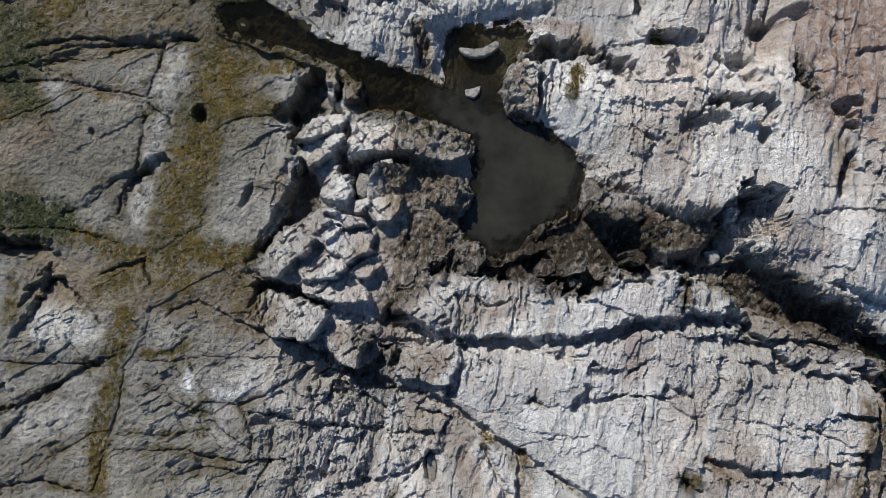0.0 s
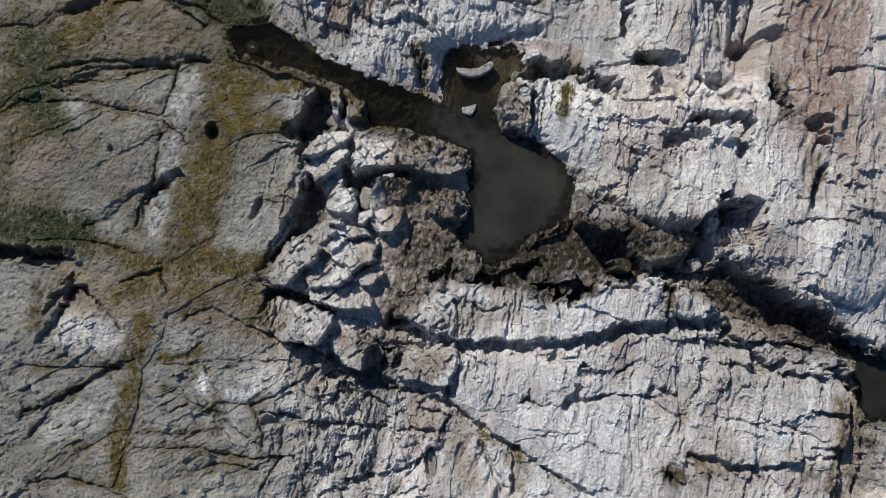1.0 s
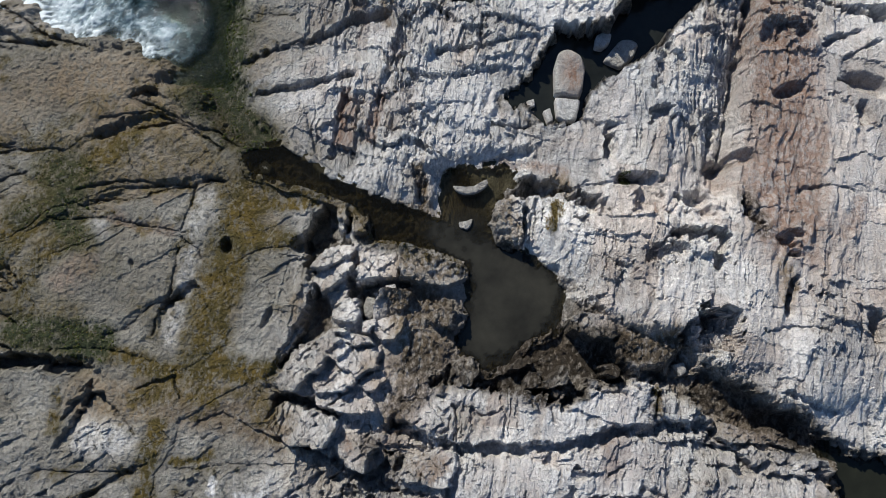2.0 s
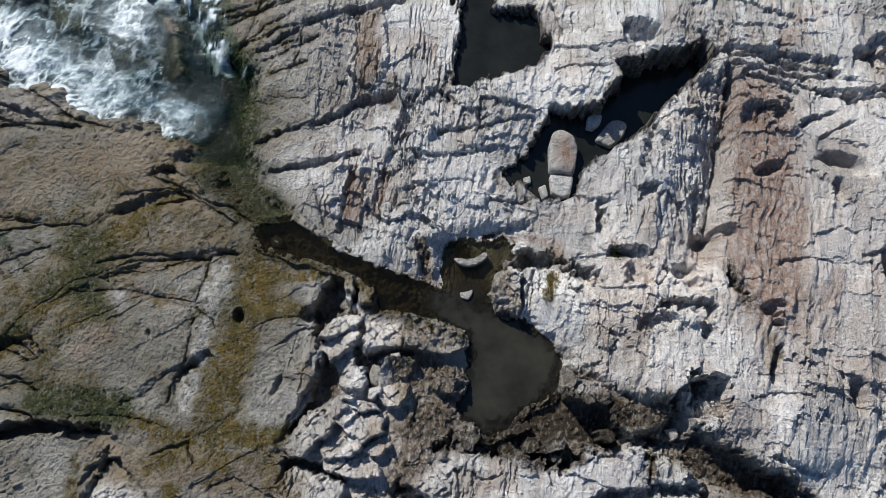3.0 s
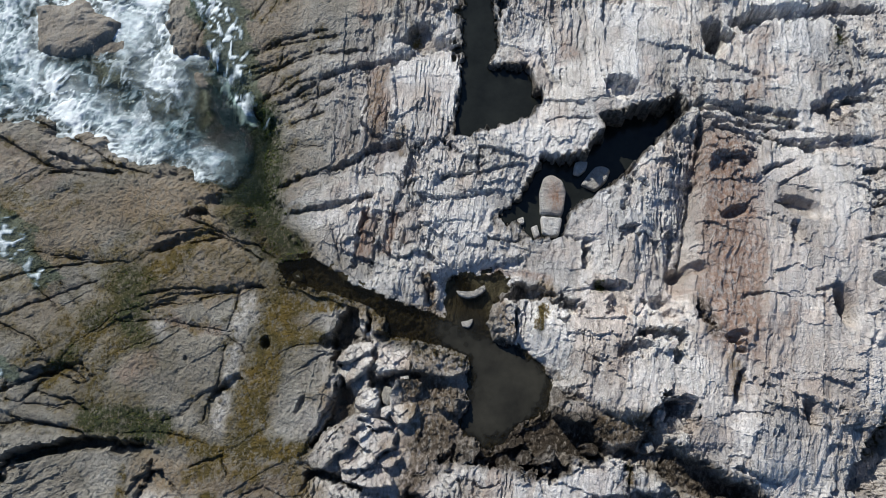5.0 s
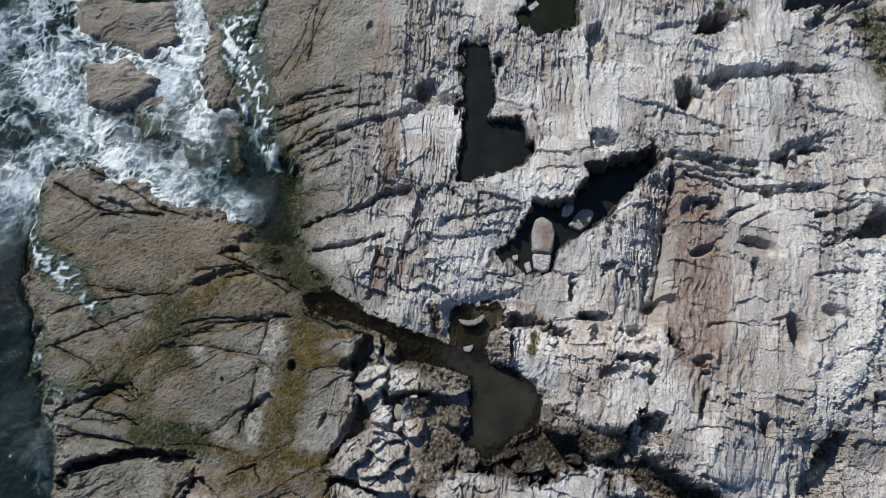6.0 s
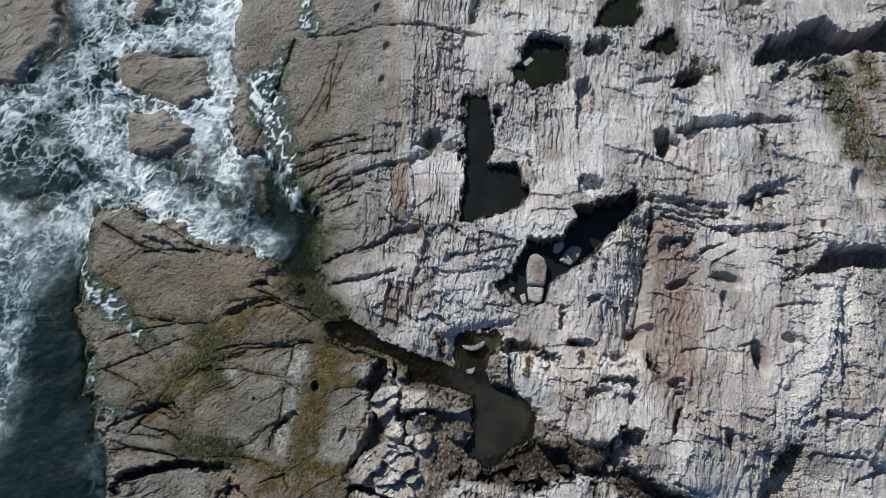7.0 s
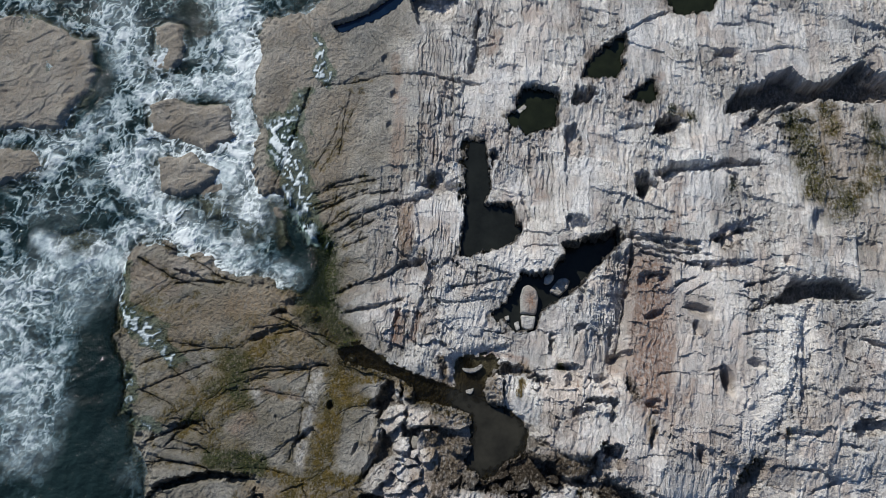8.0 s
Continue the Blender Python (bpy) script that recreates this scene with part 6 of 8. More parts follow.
stain("white", [(-8.73, 6.46), (-8.62, 5.84), (-8.85, 5.22)], 0.65, 0.41)
stain("white", [(-9.25, 4.44), (-9.21, 3.40)], 0.65, 0.41)
stain("white", [(-12.27, 7.97), (-12.07, 7.44)], 0.8, 0.5)
stain("white", [(-11.87, 0.33), (-10.85, 0.17)], 1.2, 0.8)
stain("white", [(-12.38, -2.81), (-11.39, -2.49)], 1.0, 0.5)
stain("white", [(-5.75, -1.66), (-6.75, -1.83)], 0.3, 1.0)
stain("white", [(-5.44, -0.83), (-5.76, -1.33)], 0.5, 0.6)
stain("white", [(-7.67, -1.66), (-7.52, -1.17)], 0.25, 1.2)
stain("moss", [(-7.42, 8.87), (-7.73, 7.61), (-8.03, 6.19), (-8.32, 4.61), (-8.61, 3.23), (-8.75, 2.54)], 0.9, 0.7)
stain("moss", [(-6.19, 8.87), (-5.49, 8.69), (-4.61, 8.51)], 0.9, 0.9)
stain("moss", [(-6.84, 7.08), (-5.98, 7.26), (-5.45, 7.08)], 0.5, 1.1)
stain("moss", [(-8.24, 2.37), (-6.88, 2.45), (-5.85, 2.28)], 0.8, 1.1)
stain("moss", [(-9.59, 0.17), (-9.73, -0.50), (-9.85, -1.50)], 0.5, 1.1)
stain("moss", [(-13.06, 0.50), (-13.04, 1.52)], 0.5, 0.8)
stain("moss", [(-11.86, 3.40), (-10.29, 2.71), (-9.26, 2.37)], 0.5, 0.9)
stain("moss", [(-8.97, -0.67), (-7.63, -0.42)], 0.3, 0.9)
stain("brown", [(-10.03, -3.14), (-10.14, -4.43)], 0.6, 1.0)
stain("moss", [(-10.03, -3.14), (-10.21, -4.60)], 0.4, 0.8)
stain("green", [(-13.35, 8.51), (-13.11, 7.44)], 1.0, 0.9)
stain("green", [(-13.25, 3.74), (-12.37, 3.40), (-11.85, 3.23)], 1.0, 1.0)
stain("green", [(-13.04, 9.24), (-13.42, 9.78)], 0.8, 0.6)
stain("rust", [(-10.16, 7.44), (-9.63, 7.26)], 0.5, 0.5)
stain("rust", [(-13.00, 5.49), (-12.51, 6.02)], 1.0, 0.45)
stain("rust", [(-11.40, 7.97), (-11.03, 7.61)], 0.4, 0.5)
stain("brown", [(-6.71, 8.69), (-6.16, 7.44)], 1.2, 0.6)
stain("brown", [(-4.88, 4.79), (-4.78, 4.09)], 0.5, 0.8)
stain("brown", [(-7.65, 5.31), (-7.27, 4.26)], 1.0, 0.6)
stain("white", [(-0.26, 12.12), (-0.84, 9.70)], 0.7, 1.2)
stain("white", [(-3.58, 12.34), (-4.02, 10.80)], 0.4, 1.0)
stain("white", [(-5.10, 13.25), (-5.53, 12.03)], 0.6, 0.6)
stain("rust", [(-3.24, 12.45), (-3.63, 10.67)], 0.35, 1.0)
stain("rust", [(-2.13, 12.02), (-2.58, 10.50)], 0.4, 0.9)
stain("brown", [(-2.54, 19.08), (-3.06, 17.51), (-2.92, 15.94)], 0.8, 0.6)
stain("rust", [(-2.54, 19.08), (-2.92, 15.94)], 0.8, 0.6)
stain("brown", [(-1.85, 16.11), (-1.74, 15.08)], 0.5, 0.8)
stain("white", [(19.72, 11.55), (18.92, 9.10), (17.79, 6.56), (16.22, 3.80)], 1.6, 1.3)
stain("white", [(20.54, 10.37), (19.78, 7.15)], 0.8, 0.8)
stain("white", [(6.47, 32.09), (5.17, 28.12), (3.94, 25.03)], 2.5, 0.8)
stain("rust", [(6.10, 32.15), (5.53, 31.81)], 1.2, 0.6)
stain("rust", [(11.84, 11.25), (11.01, 9.29)], 1.6, 0.7)
stain("rust", [(13.03, 6.67), (11.95, 5.44)], 1.2, 0.5)
stain("rust", [(-3.06, 26.39), (-3.46, 22.04)], 0.9, 0.5)
stain("rust", [(-2.93, 18.94), (-3.06, 16.71)], 0.9, 0.6)
stain("rust", [(5.79, 19.25), (5.43, 19.10)], 1.0, 0.6)
stain("rust", [(14.28, 19.74), (14.06, 19.37)], 1.0, 0.6)
stain("brown", [(-11.93, 1.52), (-9.89, 1.35), (-8.19, 1.18), (-6.50, 1.26)], 1.6, 0.9)
stain("dark", [(-9.90, 1.52), (-8.36, 1.18), (-6.51, 1.35)], 0.9, 0.5)
stain("moss", [(-10.24, 1.52), (-9.07, 1.86), (-7.70, 1.52)], 0.9, 0.8)
stain("green", [(-13.39, 9.50), (-13.17, 8.40)], 1.6, 0.7)
stain("moss", [(-16.43, 5.46), (-14.49, 7.42), (-13.20, 9.16), (-11.18, 10.77)], 1.1, 1.0)
stain("moss", [(-14.50, 4.34), (-14.26, 6.14), (-12.78, 7.45)], 1.0, 0.8)
stain("green", [(-14.57, 3.78), (-11.61, 3.59)], 1.1, 0.9)
stain("moss", [(-13.96, 10.56), (-12.41, 6.77)], 0.9, 0.7)
stain("green", [(-15.47, 6.50), (-16.13, 6.02)], 0.7, 0.6)
stain("brown", [(-13.37, 13.01), (-11.23, 12.24), (-9.79, 11.15)], 2.2, 0.9)
stain("rust", [(-20.32, 15.73), (-17.72, 14.56)], 2.0, 0.3)
stain("brown", [(-8.48, 15.04), (-9.51, 13.62), (-8.07, 12.16), (-7.00, 10.73)], 1.4, 0.6)
stain("moss", [(-8.48, 15.41), (-9.15, 13.62), (-7.71, 11.45)], 1.4, 0.8)
stain("brown", [(-7.18, 25.76), (-8.24, 21.82), (-8.55, 18.76)], 3.5, 0.55)
stain("brown", [(-10.82, 21.90), (-11.51, 20.37)], 1.5, 0.8)
stain("brown", [(-0.74, 2.83), (-0.23, 3.67), (-0.40, 4.52)], 1.6, 1.0)
stain("dark", [(-0.57, 2.49), (0.10, 3.15), (0.27, 4.33)], 1.4, 0.5)
# trench floor catches the sun, so its shade is painted on in dark
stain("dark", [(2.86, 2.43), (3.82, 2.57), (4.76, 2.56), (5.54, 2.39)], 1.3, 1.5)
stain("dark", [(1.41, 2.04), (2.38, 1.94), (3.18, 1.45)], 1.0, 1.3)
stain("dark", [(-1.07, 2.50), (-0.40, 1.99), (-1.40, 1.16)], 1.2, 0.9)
stain("brown", [(-7.85, 1.18), (-6.49, 0.76), (-5.46, 0.33)], 1.4, 0.9)
stain("dark", [(-8.01, 0.84), (-6.48, 0.50), (-5.62, -0.00)], 0.9, 0.5)
stain("moss", [(-6.18, 1.69), (-5.81, 0.84)], 0.9, 0.6)
stain("white", [(0.48, 15.38), (-0.48, 12.26)], 1.2, 0.8)
stain("white", [(1.75, 12.06), (1.05, 10.49)], 1.2, 0.7)
stain("white", [(2.76, 15.39), (4.93, 14.63), (6.02, 14.76)], 1.2, 0.9)
stain("white", [(-1.13, 18.68), (0.31, 18.82)], 1.2, 0.7)
stain("white", [(10.06, 14.44), (9.17, 9.88)], 0.8, 1.0)
stain("white", [(4.36, 19.81), (5.43, 18.56)], 1.0, 0.8)
stain("white", [(-5.10, 13.00), (-4.37, 11.52)], 0.8, 0.6)
stain("white", [(3.71, 7.61), (4.31, 7.14)], 0.6, 0.9)
stain("moss", [(22.3, 23.6), (22.9, 21.0), (23.3, 18.6)], 2.0, 0.7)
stain("brown", [(24.8, 24.0), (25.2, 21.5), (25.6, 19.0)], 1.6, 0.5)
stain("moss", [(26.4, 23.4), (26.6, 20.5)], 1.2, 0.6)
stain("white", [(18.46, 11.41), (17.78, 8.48), (17.17, 5.32), (16.65, 2.57)], 1.1, 1.0)
stain("brown", [(2.4, 8.1), (2.45, 7.2), (2.54, 6.5)], 0.7, 0.9)
stain("rust", [(1.7, 9.62), (2.94, 9.5), (3.9, 9.1), (4.24, 8.86)], 0.4, 0.7)
stain("brown", [(-0.72, 9.4), (-0.58, 8.5), (-0.44, 7.66)], 0.3, 1.0)
stain("brown", [(-1.6, 8.3), (-1.09, 8.08), (-0.26, 7.5)], 0.35, 0.7)
stain("moss", [(0.35, 9.35), (0.8, 9.3)], 0.35, 1.0)
stain("white", [(-1.7, 10.2), (-0.3, 10.0), (1.2, 9.95), (2.2, 10.1)], 0.8, 0.8)
stain("white", [(-2.4, 10.4), (-1.4, 9.2), (-0.9, 8.5)], 0.45, 0.6)
west = 1 - east
STAIN_SHADE["brown"] = np.maximum(STAIN_SHADE["brown"], (west * (0.1 + 0.5 * smooth(5, 9, GY) * (1 - smooth(13, 16, GY))) * smooth(0.4, 0.7, WEST_TONE)).astype(np.float32))
STAIN_SHADE["white"] = np.maximum(STAIN_SHADE["white"], (0.1 * west * (1 - smooth(0.25, 0.5, WEST_TONE)) * (1 - 0.7 * smooth(5, 9, GY))).astype(np.float32))
STAIN_SHADE["rust"] = np.maximum(STAIN_SHADE["rust"], (east * 0.3 * smooth(0.12, 0.55, fbm(u / 1.0, v / 1.5, 4, 335))).astype(np.float32))
STAIN_SHADE["white"] = np.maximum(STAIN_SHADE["white"], (east * 0.7 * smooth(0.1, 0.5, fbm(u / 0.5, v / 3.2, 3, 337))).astype(np.float32))
# wet rock round the water, the shade of the walls painted in too
for wet_shaded_rim in (CHANNEL, POOL_MID, TRENCH, POOL_L, POOL_LONG, POOL_N, POOL_NE, POOL_SMALL, POOL_TOP, POOL_SE):
    w = window(wet_shaded_rim, 0.6)
    d, inside = to_line(WX[w], WY[w], wet_shaded_rim, True)
    rim = np.where(inside, 1.0, 1 - smooth(0.02, 0.2, d))
    STAIN_SHADE["wet"][w] = np.maximum(STAIN_SHADE["wet"][w], 0.9 * rim)
    STAIN_SHADE["dark"][w] = np.maximum(STAIN_SHADE["dark"][w], (0.35 if wet_shaded_rim is CHANNEL else 0.7) * rim)
# algae at the water line, plus painted shade on the pool walls
for pts, level in ((POOL_L, 0.3), (POOL_LONG, 0.35), (POOL_N, 0.72), (POOL_NE, 1.2), (POOL_SMALL, 1.4), (POOL_TOP, 1.3), (TRENCH, -0.06)):
    w = window(pts, 0.8)
    d, inside = to_line(WX[w], WY[w], pts, True)
    algae_shade = (1 - smooth(level + 0.05, level + 0.35, H[w] + 0.1 * NOISE_B[w])) * np.where(inside, 1.0, 1 - smooth(0.3, 0.6, d))
    # whole wall darkened at any height: this part is painted shade
    algae_shade = np.maximum(algae_shade, np.where(inside, 1.0, 1 - smooth(0.05, 0.16, d)))
    STAIN_SHADE["dark"][w] = np.maximum(STAIN_SHADE["dark"][w], 0.9 * algae_shade)
    STAIN_SHADE["wet"][w] = np.maximum(STAIN_SHADE["wet"][w], 0.8 * algae_shade)
w = window(CHANNEL, 1.4)
d, inside = to_line(WX[w], WY[w], CHANNEL, True)
STAIN_SHADE["moss"][w] = np.maximum(STAIN_SHADE["moss"][w], 0.7 * (1 - smooth(0.3, 0.9, d + 0.4 * NOISE_A[w])) * (PALE_LINE[w] < 0))
STAIN_SHADE["wet"][w] = np.maximum(STAIN_SHADE["wet"][w], 0.6 * (1 - smooth(0.3, 0.8, d)) * (PALE_LINE[w] < 0))
STAIN_SHADE["dark"][w] = np.maximum(STAIN_SHADE["dark"][w], 0.25 * (1 - smooth(0.2, 0.6, d + 0.4 * NOISE_A[w])) * (PALE_LINE[w] < 0))
shore_d, shore_in = to_line(WX[::4, ::4], WY[::4, ::4], RIVER, True)
damp = np.repeat(np.repeat(np.where(shore_in, 1.0, 1 - smooth(0.2, 1.5, shore_d)), 4, 0), 4, 1)[:GX.shape[0], :GX.shape[1]]
STAIN_SHADE["wet"] = np.maximum(STAIN_SHADE["wet"], (0.6 * damp * (0.8 + 0.6 * NOISE_A) * (1 - smooth(-0.5, -0.15, H))).astype(np.float32))
STAIN_SHADE["wet"] = np.maximum(STAIN_SHADE["wet"], (1 - smooth(-0.75, -0.35, H)) * (GX < -4))


# beyond the rocks the country levels out
far = np.maximum(np.maximum(smooth(0, 9, -34 - GX), smooth(0, 9, GX - 31)), np.maximum(smooth(0, 5, -8 - GY), smooth(0, 9, GY - 38)))
H = (H * (1 - far) + far * (lie(GX, GY) + 0.7 * fbm(GX / 30, GY / 30, 3, 351))).astype(np.float32)
for key in STAIN_SHADE:
    STAIN_SHADE[key] = (STAIN_SHADE[key] * (1 - far)).astype(np.float32)


# ---- materials ----
def material(name):
    m = bpy.data.materials.new(name)
    m.use_nodes = True
    return m, m.node_tree.nodes, m.node_tree.links, m.node_tree.nodes["Principled BSDF"]


def tex_noise(nodes, links, scale, detail=6, rough=0.6, vec=None, stretch=None):
    n = nodes.new("ShaderNodeTexNoise")
    n.inputs["Scale"].default_value, n.inputs["Detail"].default_value, n.inputs["Roughness"].default_value = scale, detail, rough
    co = nodes.new("ShaderNodeNewGeometry").outputs["Position"]
    if stretch:
        mp = nodes.new("ShaderNodeMapping")
        mp.inputs["Scale"].default_value = stretch
        links.new(co, mp.inputs["Vector"])
        co = mp.outputs["Vector"]
    links.new(co, n.inputs["Vector"])
    return n.outputs["Fac"]


def ramp(nodes, links, fac, *stops):
    r = nodes.new("ShaderNodeValToRGB")
    r.color_ramp.elements[0].position, r.color_ramp.elements[0].color = stops[0][0], (*stops[0][1], 1)
    r.color_ramp.elements[1].position, r.color_ramp.elements[1].color = stops[-1][0], (*stops[-1][1], 1)
    for p, c in stops[1:-1]:
        r.color_ramp.elements.new(p).color = (*c, 1)
    links.new(fac, r.inputs["Fac"])
    return r.outputs["Color"]


def mix(nodes, links, fac, a, b, blend="MIX"):
    m = nodes.new("ShaderNodeMix")
    m.data_type, m.blend_type = "RGBA", blend
    for key, value in ((0, fac), (6, a), (7, b)):
        if isinstance(value, (int, float)):
            m.inputs[key].default_value = value
        elif isinstance(value, tuple):
            m.inputs[key].default_value = (*value, 1)
        else:
            links.new(value, m.inputs[key])
    return m.outputs[2]


def calc(nodes, links, op, a, b):
    m = nodes.new("ShaderNodeMath")
    m.operation, m.use_clamp = op, False
    for k, value in enumerate((a, b)):
        if isinstance(value, (int, float)):
            m.inputs[k].default_value = value
        else:
            links.new(value, m.inputs[k])
    return m.outputs[0]


def attribute(nodes, name):
    a = nodes.new("ShaderNodeAttribute")
    a.attribute_name = name
    return a.outputs["Fac"]


def rock_material(name, pale=None):
    m, n, l, bsdf = material(name)
    broad = tex_noise(n, l, 0.45, 5)
    fine = tex_noise(n, l, 1.0, 8, 0.7, stretch=(6.5, 4.0, 5.0))
    speck = tex_noise(n, l, 26.0, 5, 0.75)
    thread = tex_noise(n, l, 1.0, 6, 0.7, stretch=(13.0, 2.8, 6.0))
    pits = tex_noise(n, l, 11.0, 4, 0.65)
    streak = tex_noise(n, l, 1.0, 6, 0.65, stretch=(5.0, 0.7, 2.0))
    white = ramp(n, l, broad, (0.3, (0.6, 0.585, 0.57)), (0.5, (0.76, 0.75, 0.738)), (0.7, (0.9, 0.895, 0.885)))
    white = mix(n, l, ramp(n, l, streak, (0.42, (0, 0, 0)), (0.68, (0.6, 0.6, 0.6))), white, (0.45, 0.41, 0.38))
    weather = tex_noise(n, l, 0.17, 4, 0.6)
    white = mix(n, l, ramp(n, l, weather, (0.45, (0, 0, 0)), (0.7, (0.45, 0.45, 0.45))), white, (0.43, 0.4, 0.38))
    cool = tex_noise(n, l, 0.26, 4, 0.55)
    white = mix(n, l, ramp(n, l, cool, (0.5, (0, 0, 0)), (0.66, (0.6, 0.6, 0.6))), white, (0.62, 0.645, 0.68))
    tan = ramp(n, l, broad, (0.3, (0.113, 0.106, 0.086)), (0.5, (0.178, 0.17, 0.141)), (0.7, (0.28, 0.27, 0.233)))
    if pale is None:
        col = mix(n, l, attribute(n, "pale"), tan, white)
    else:
        col = mix(n, l, pale, tan, white)
    col = mix(n, l, 1.0, col, ramp(n, l, fine, (0.28, (0.66, 0.65, 0.64)), (0.5, (1.05, 1.05, 1.05)), (0.75, (1.25, 1.24, 1.22))), "MULTIPLY")
    col = mix(n, l, 1.0, col, ramp(n, l, speck, (0.34, (0.74, 0.74, 0.74)), (0.65, (1.22, 1.22, 1.22))), "MULTIPLY")
    dirt = mix(n, l, ramp(n, l, thread, (0.36, (1, 1, 1)), (0.45, (0, 0, 0))), (1.0, 1.0, 1.0), (0.34, 0.33, 0.33))
    coarse = calc(n, l, "MULTIPLY", attribute(n, "pale"), calc(n, l, "ADD", 0.3, calc(n, l, "MULTIPLY", attribute(n, "rough"), 0.7)))
    col = mix(n, l, 1.0, col, mix(n, l, coarse, (1.0, 1.0, 1.0), dirt), "MULTIPLY")
    col = mix(n, l, 1.0, col, ramp(n, l, pits, (0.3, (0.55, 0.54, 0.53)), (0.42, (1.0, 1.0, 1.0))), "MULTIPLY")
    if pale is None:
        col = mix(n, l, calc(n, l, "MULTIPLY", attribute(n, "blush"), 0.42), col, mix(n, l, 1.0, col, (0.78, 0.665, 0.6), "MULTIPLY"))
        col = mix(n, l, 1.0, col, ramp(n, l, attribute(n, "tone"), (0.0, (0.7, 0.7, 0.7)), (0.5, (1.0, 1.0, 1.0)), (1.0, (1.25, 1.25, 1.25))), "MULTIPLY")
    patchy = ramp(n, l, fine, (0.36, (0.12, 0.12, 0.12)), (0.55, (1, 1, 1)))
    def layer(col, key, colour, hard):
        amount = calc(n, l, "MULTIPLY", attribute(n, key), hard)
        return mix(n, l, mix(n, l, 1.0, patchy, amount, "MULTIPLY"), col, colour)
    col = layer(col, "white", (0.88, 0.875, 0.87), 0.85)
    col = layer(col, "rust", (0.29, 0.18, 0.13), 0.9)
    col = layer(col, "brown", (0.25, 0.193, 0.13), 1.0)
    # dark stains, and the shade painted into clefts, trench and pool walls
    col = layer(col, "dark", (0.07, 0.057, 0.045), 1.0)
    sparse = ramp(n, l, tex_noise(n, l, 1.3, 6, 0.7), (0.34, (0.3, 0.3, 0.3)), (0.5, (1, 1, 1)))
    moss = mix(n, l, 1.0, mix(n, l, 1.0, patchy, sparse, "MULTIPLY"), calc(n, l, "MULTIPLY", attribute(n, "moss"), 1.35), "MULTIPLY")
    hue = ramp(n, l, tex_noise(n, l, 0.8, 4, 0.6), (0.4, (0.075, 0.062, 0.022)), (0.62, (0.12, 0.085, 0.02)))
    col = mix(n, l, moss, col, hue)
    col = layer(col, "green", (0.035, 0.045, 0.02), 1.2)
    wet = attribute(n, "wet")
    col = mix(n, l, wet, col, mix(n, l, 1.0, col, (0.56, 0.54, 0.5), "MULTIPLY"))
    l.new(col, bsdf.inputs["Base Color"])
    l.new(calc(n, l, "SUBTRACT", 0.9, calc(n, l, "MULTIPLY", wet, 0.5)), bsdf.inputs["Roughness"])
    bsdf.inputs["Specular IOR Level"].default_value = 0.25
    height = calc(n, l, "ADD", calc(n, l, "MULTIPLY", fine, 0.1), calc(n, l, "MULTIPLY", speck, 0.06))
    height = calc(n, l, "ADD", height, calc(n, l, "MULTIPLY", pits, 0.12))
    height = calc(n, l, "ADD", height, calc(n, l, "MULTIPLY", calc(n, l, "MULTIPLY", thread, coarse), 0.32))
    b = n.new("ShaderNodeBump")
    b.inputs["Strength"].default_value, b.inputs["Distance"].default_value = 1.0, 1.0
    l.new(height, b.inputs["Height"])
    l.new(b.outputs["Normal"], bsdf.inputs["Normal"])
    return m


def pool_material(name, colour):
    m, n, l, bsdf = material(name)
    murk = tex_noise(n, l, 0.9, 5)
    colour = mix(n, l, ramp(n, l, attribute(n, "depth"), (0.0, (0, 0, 0)), (0.5, (1, 1, 1))), tuple(0.4 * v for v in colour), colour)
    c = mix(n, l, 1.0, colour, ramp(n, l, murk, (0.3, (0.6, 0.6, 0.6)), (0.7, (1.25, 1.25, 1.25))), "MULTIPLY")
    l.new(c, bsdf.inputs["Base Color"])
    bsdf.inputs["Roughness"].default_value = 0.06
    bsdf.inputs["IOR"].default_value = 1.33
    b = n.new("ShaderNodeBump")
    b.inputs["Strength"].default_value, b.inputs["Distance"].default_value = 0.15, 0.05
    l.new(tex_noise(n, l, 6.0, 3), b.inputs["Height"])
    l.new(b.outputs["Normal"], bsdf.inputs["Normal"])
    clear = n.new("ShaderNodeBsdfTransparent")
    clear.inputs["Color"].default_value = (0.5, 0.48, 0.38, 1)
    both = n.new("ShaderNodeMixShader")
    l.new(ramp(n, l, attribute(n, "depth"), (0.02, (0.3, 0.3, 0.3)), (0.3, (1, 1, 1))), both.inputs[0])
    l.new(clear.outputs[0], both.inputs[1])
    l.new(bsdf.outputs[0], both.inputs[2])
    l.new(both.outputs[0], n["Material Output"].inputs["Surface"])
    return m


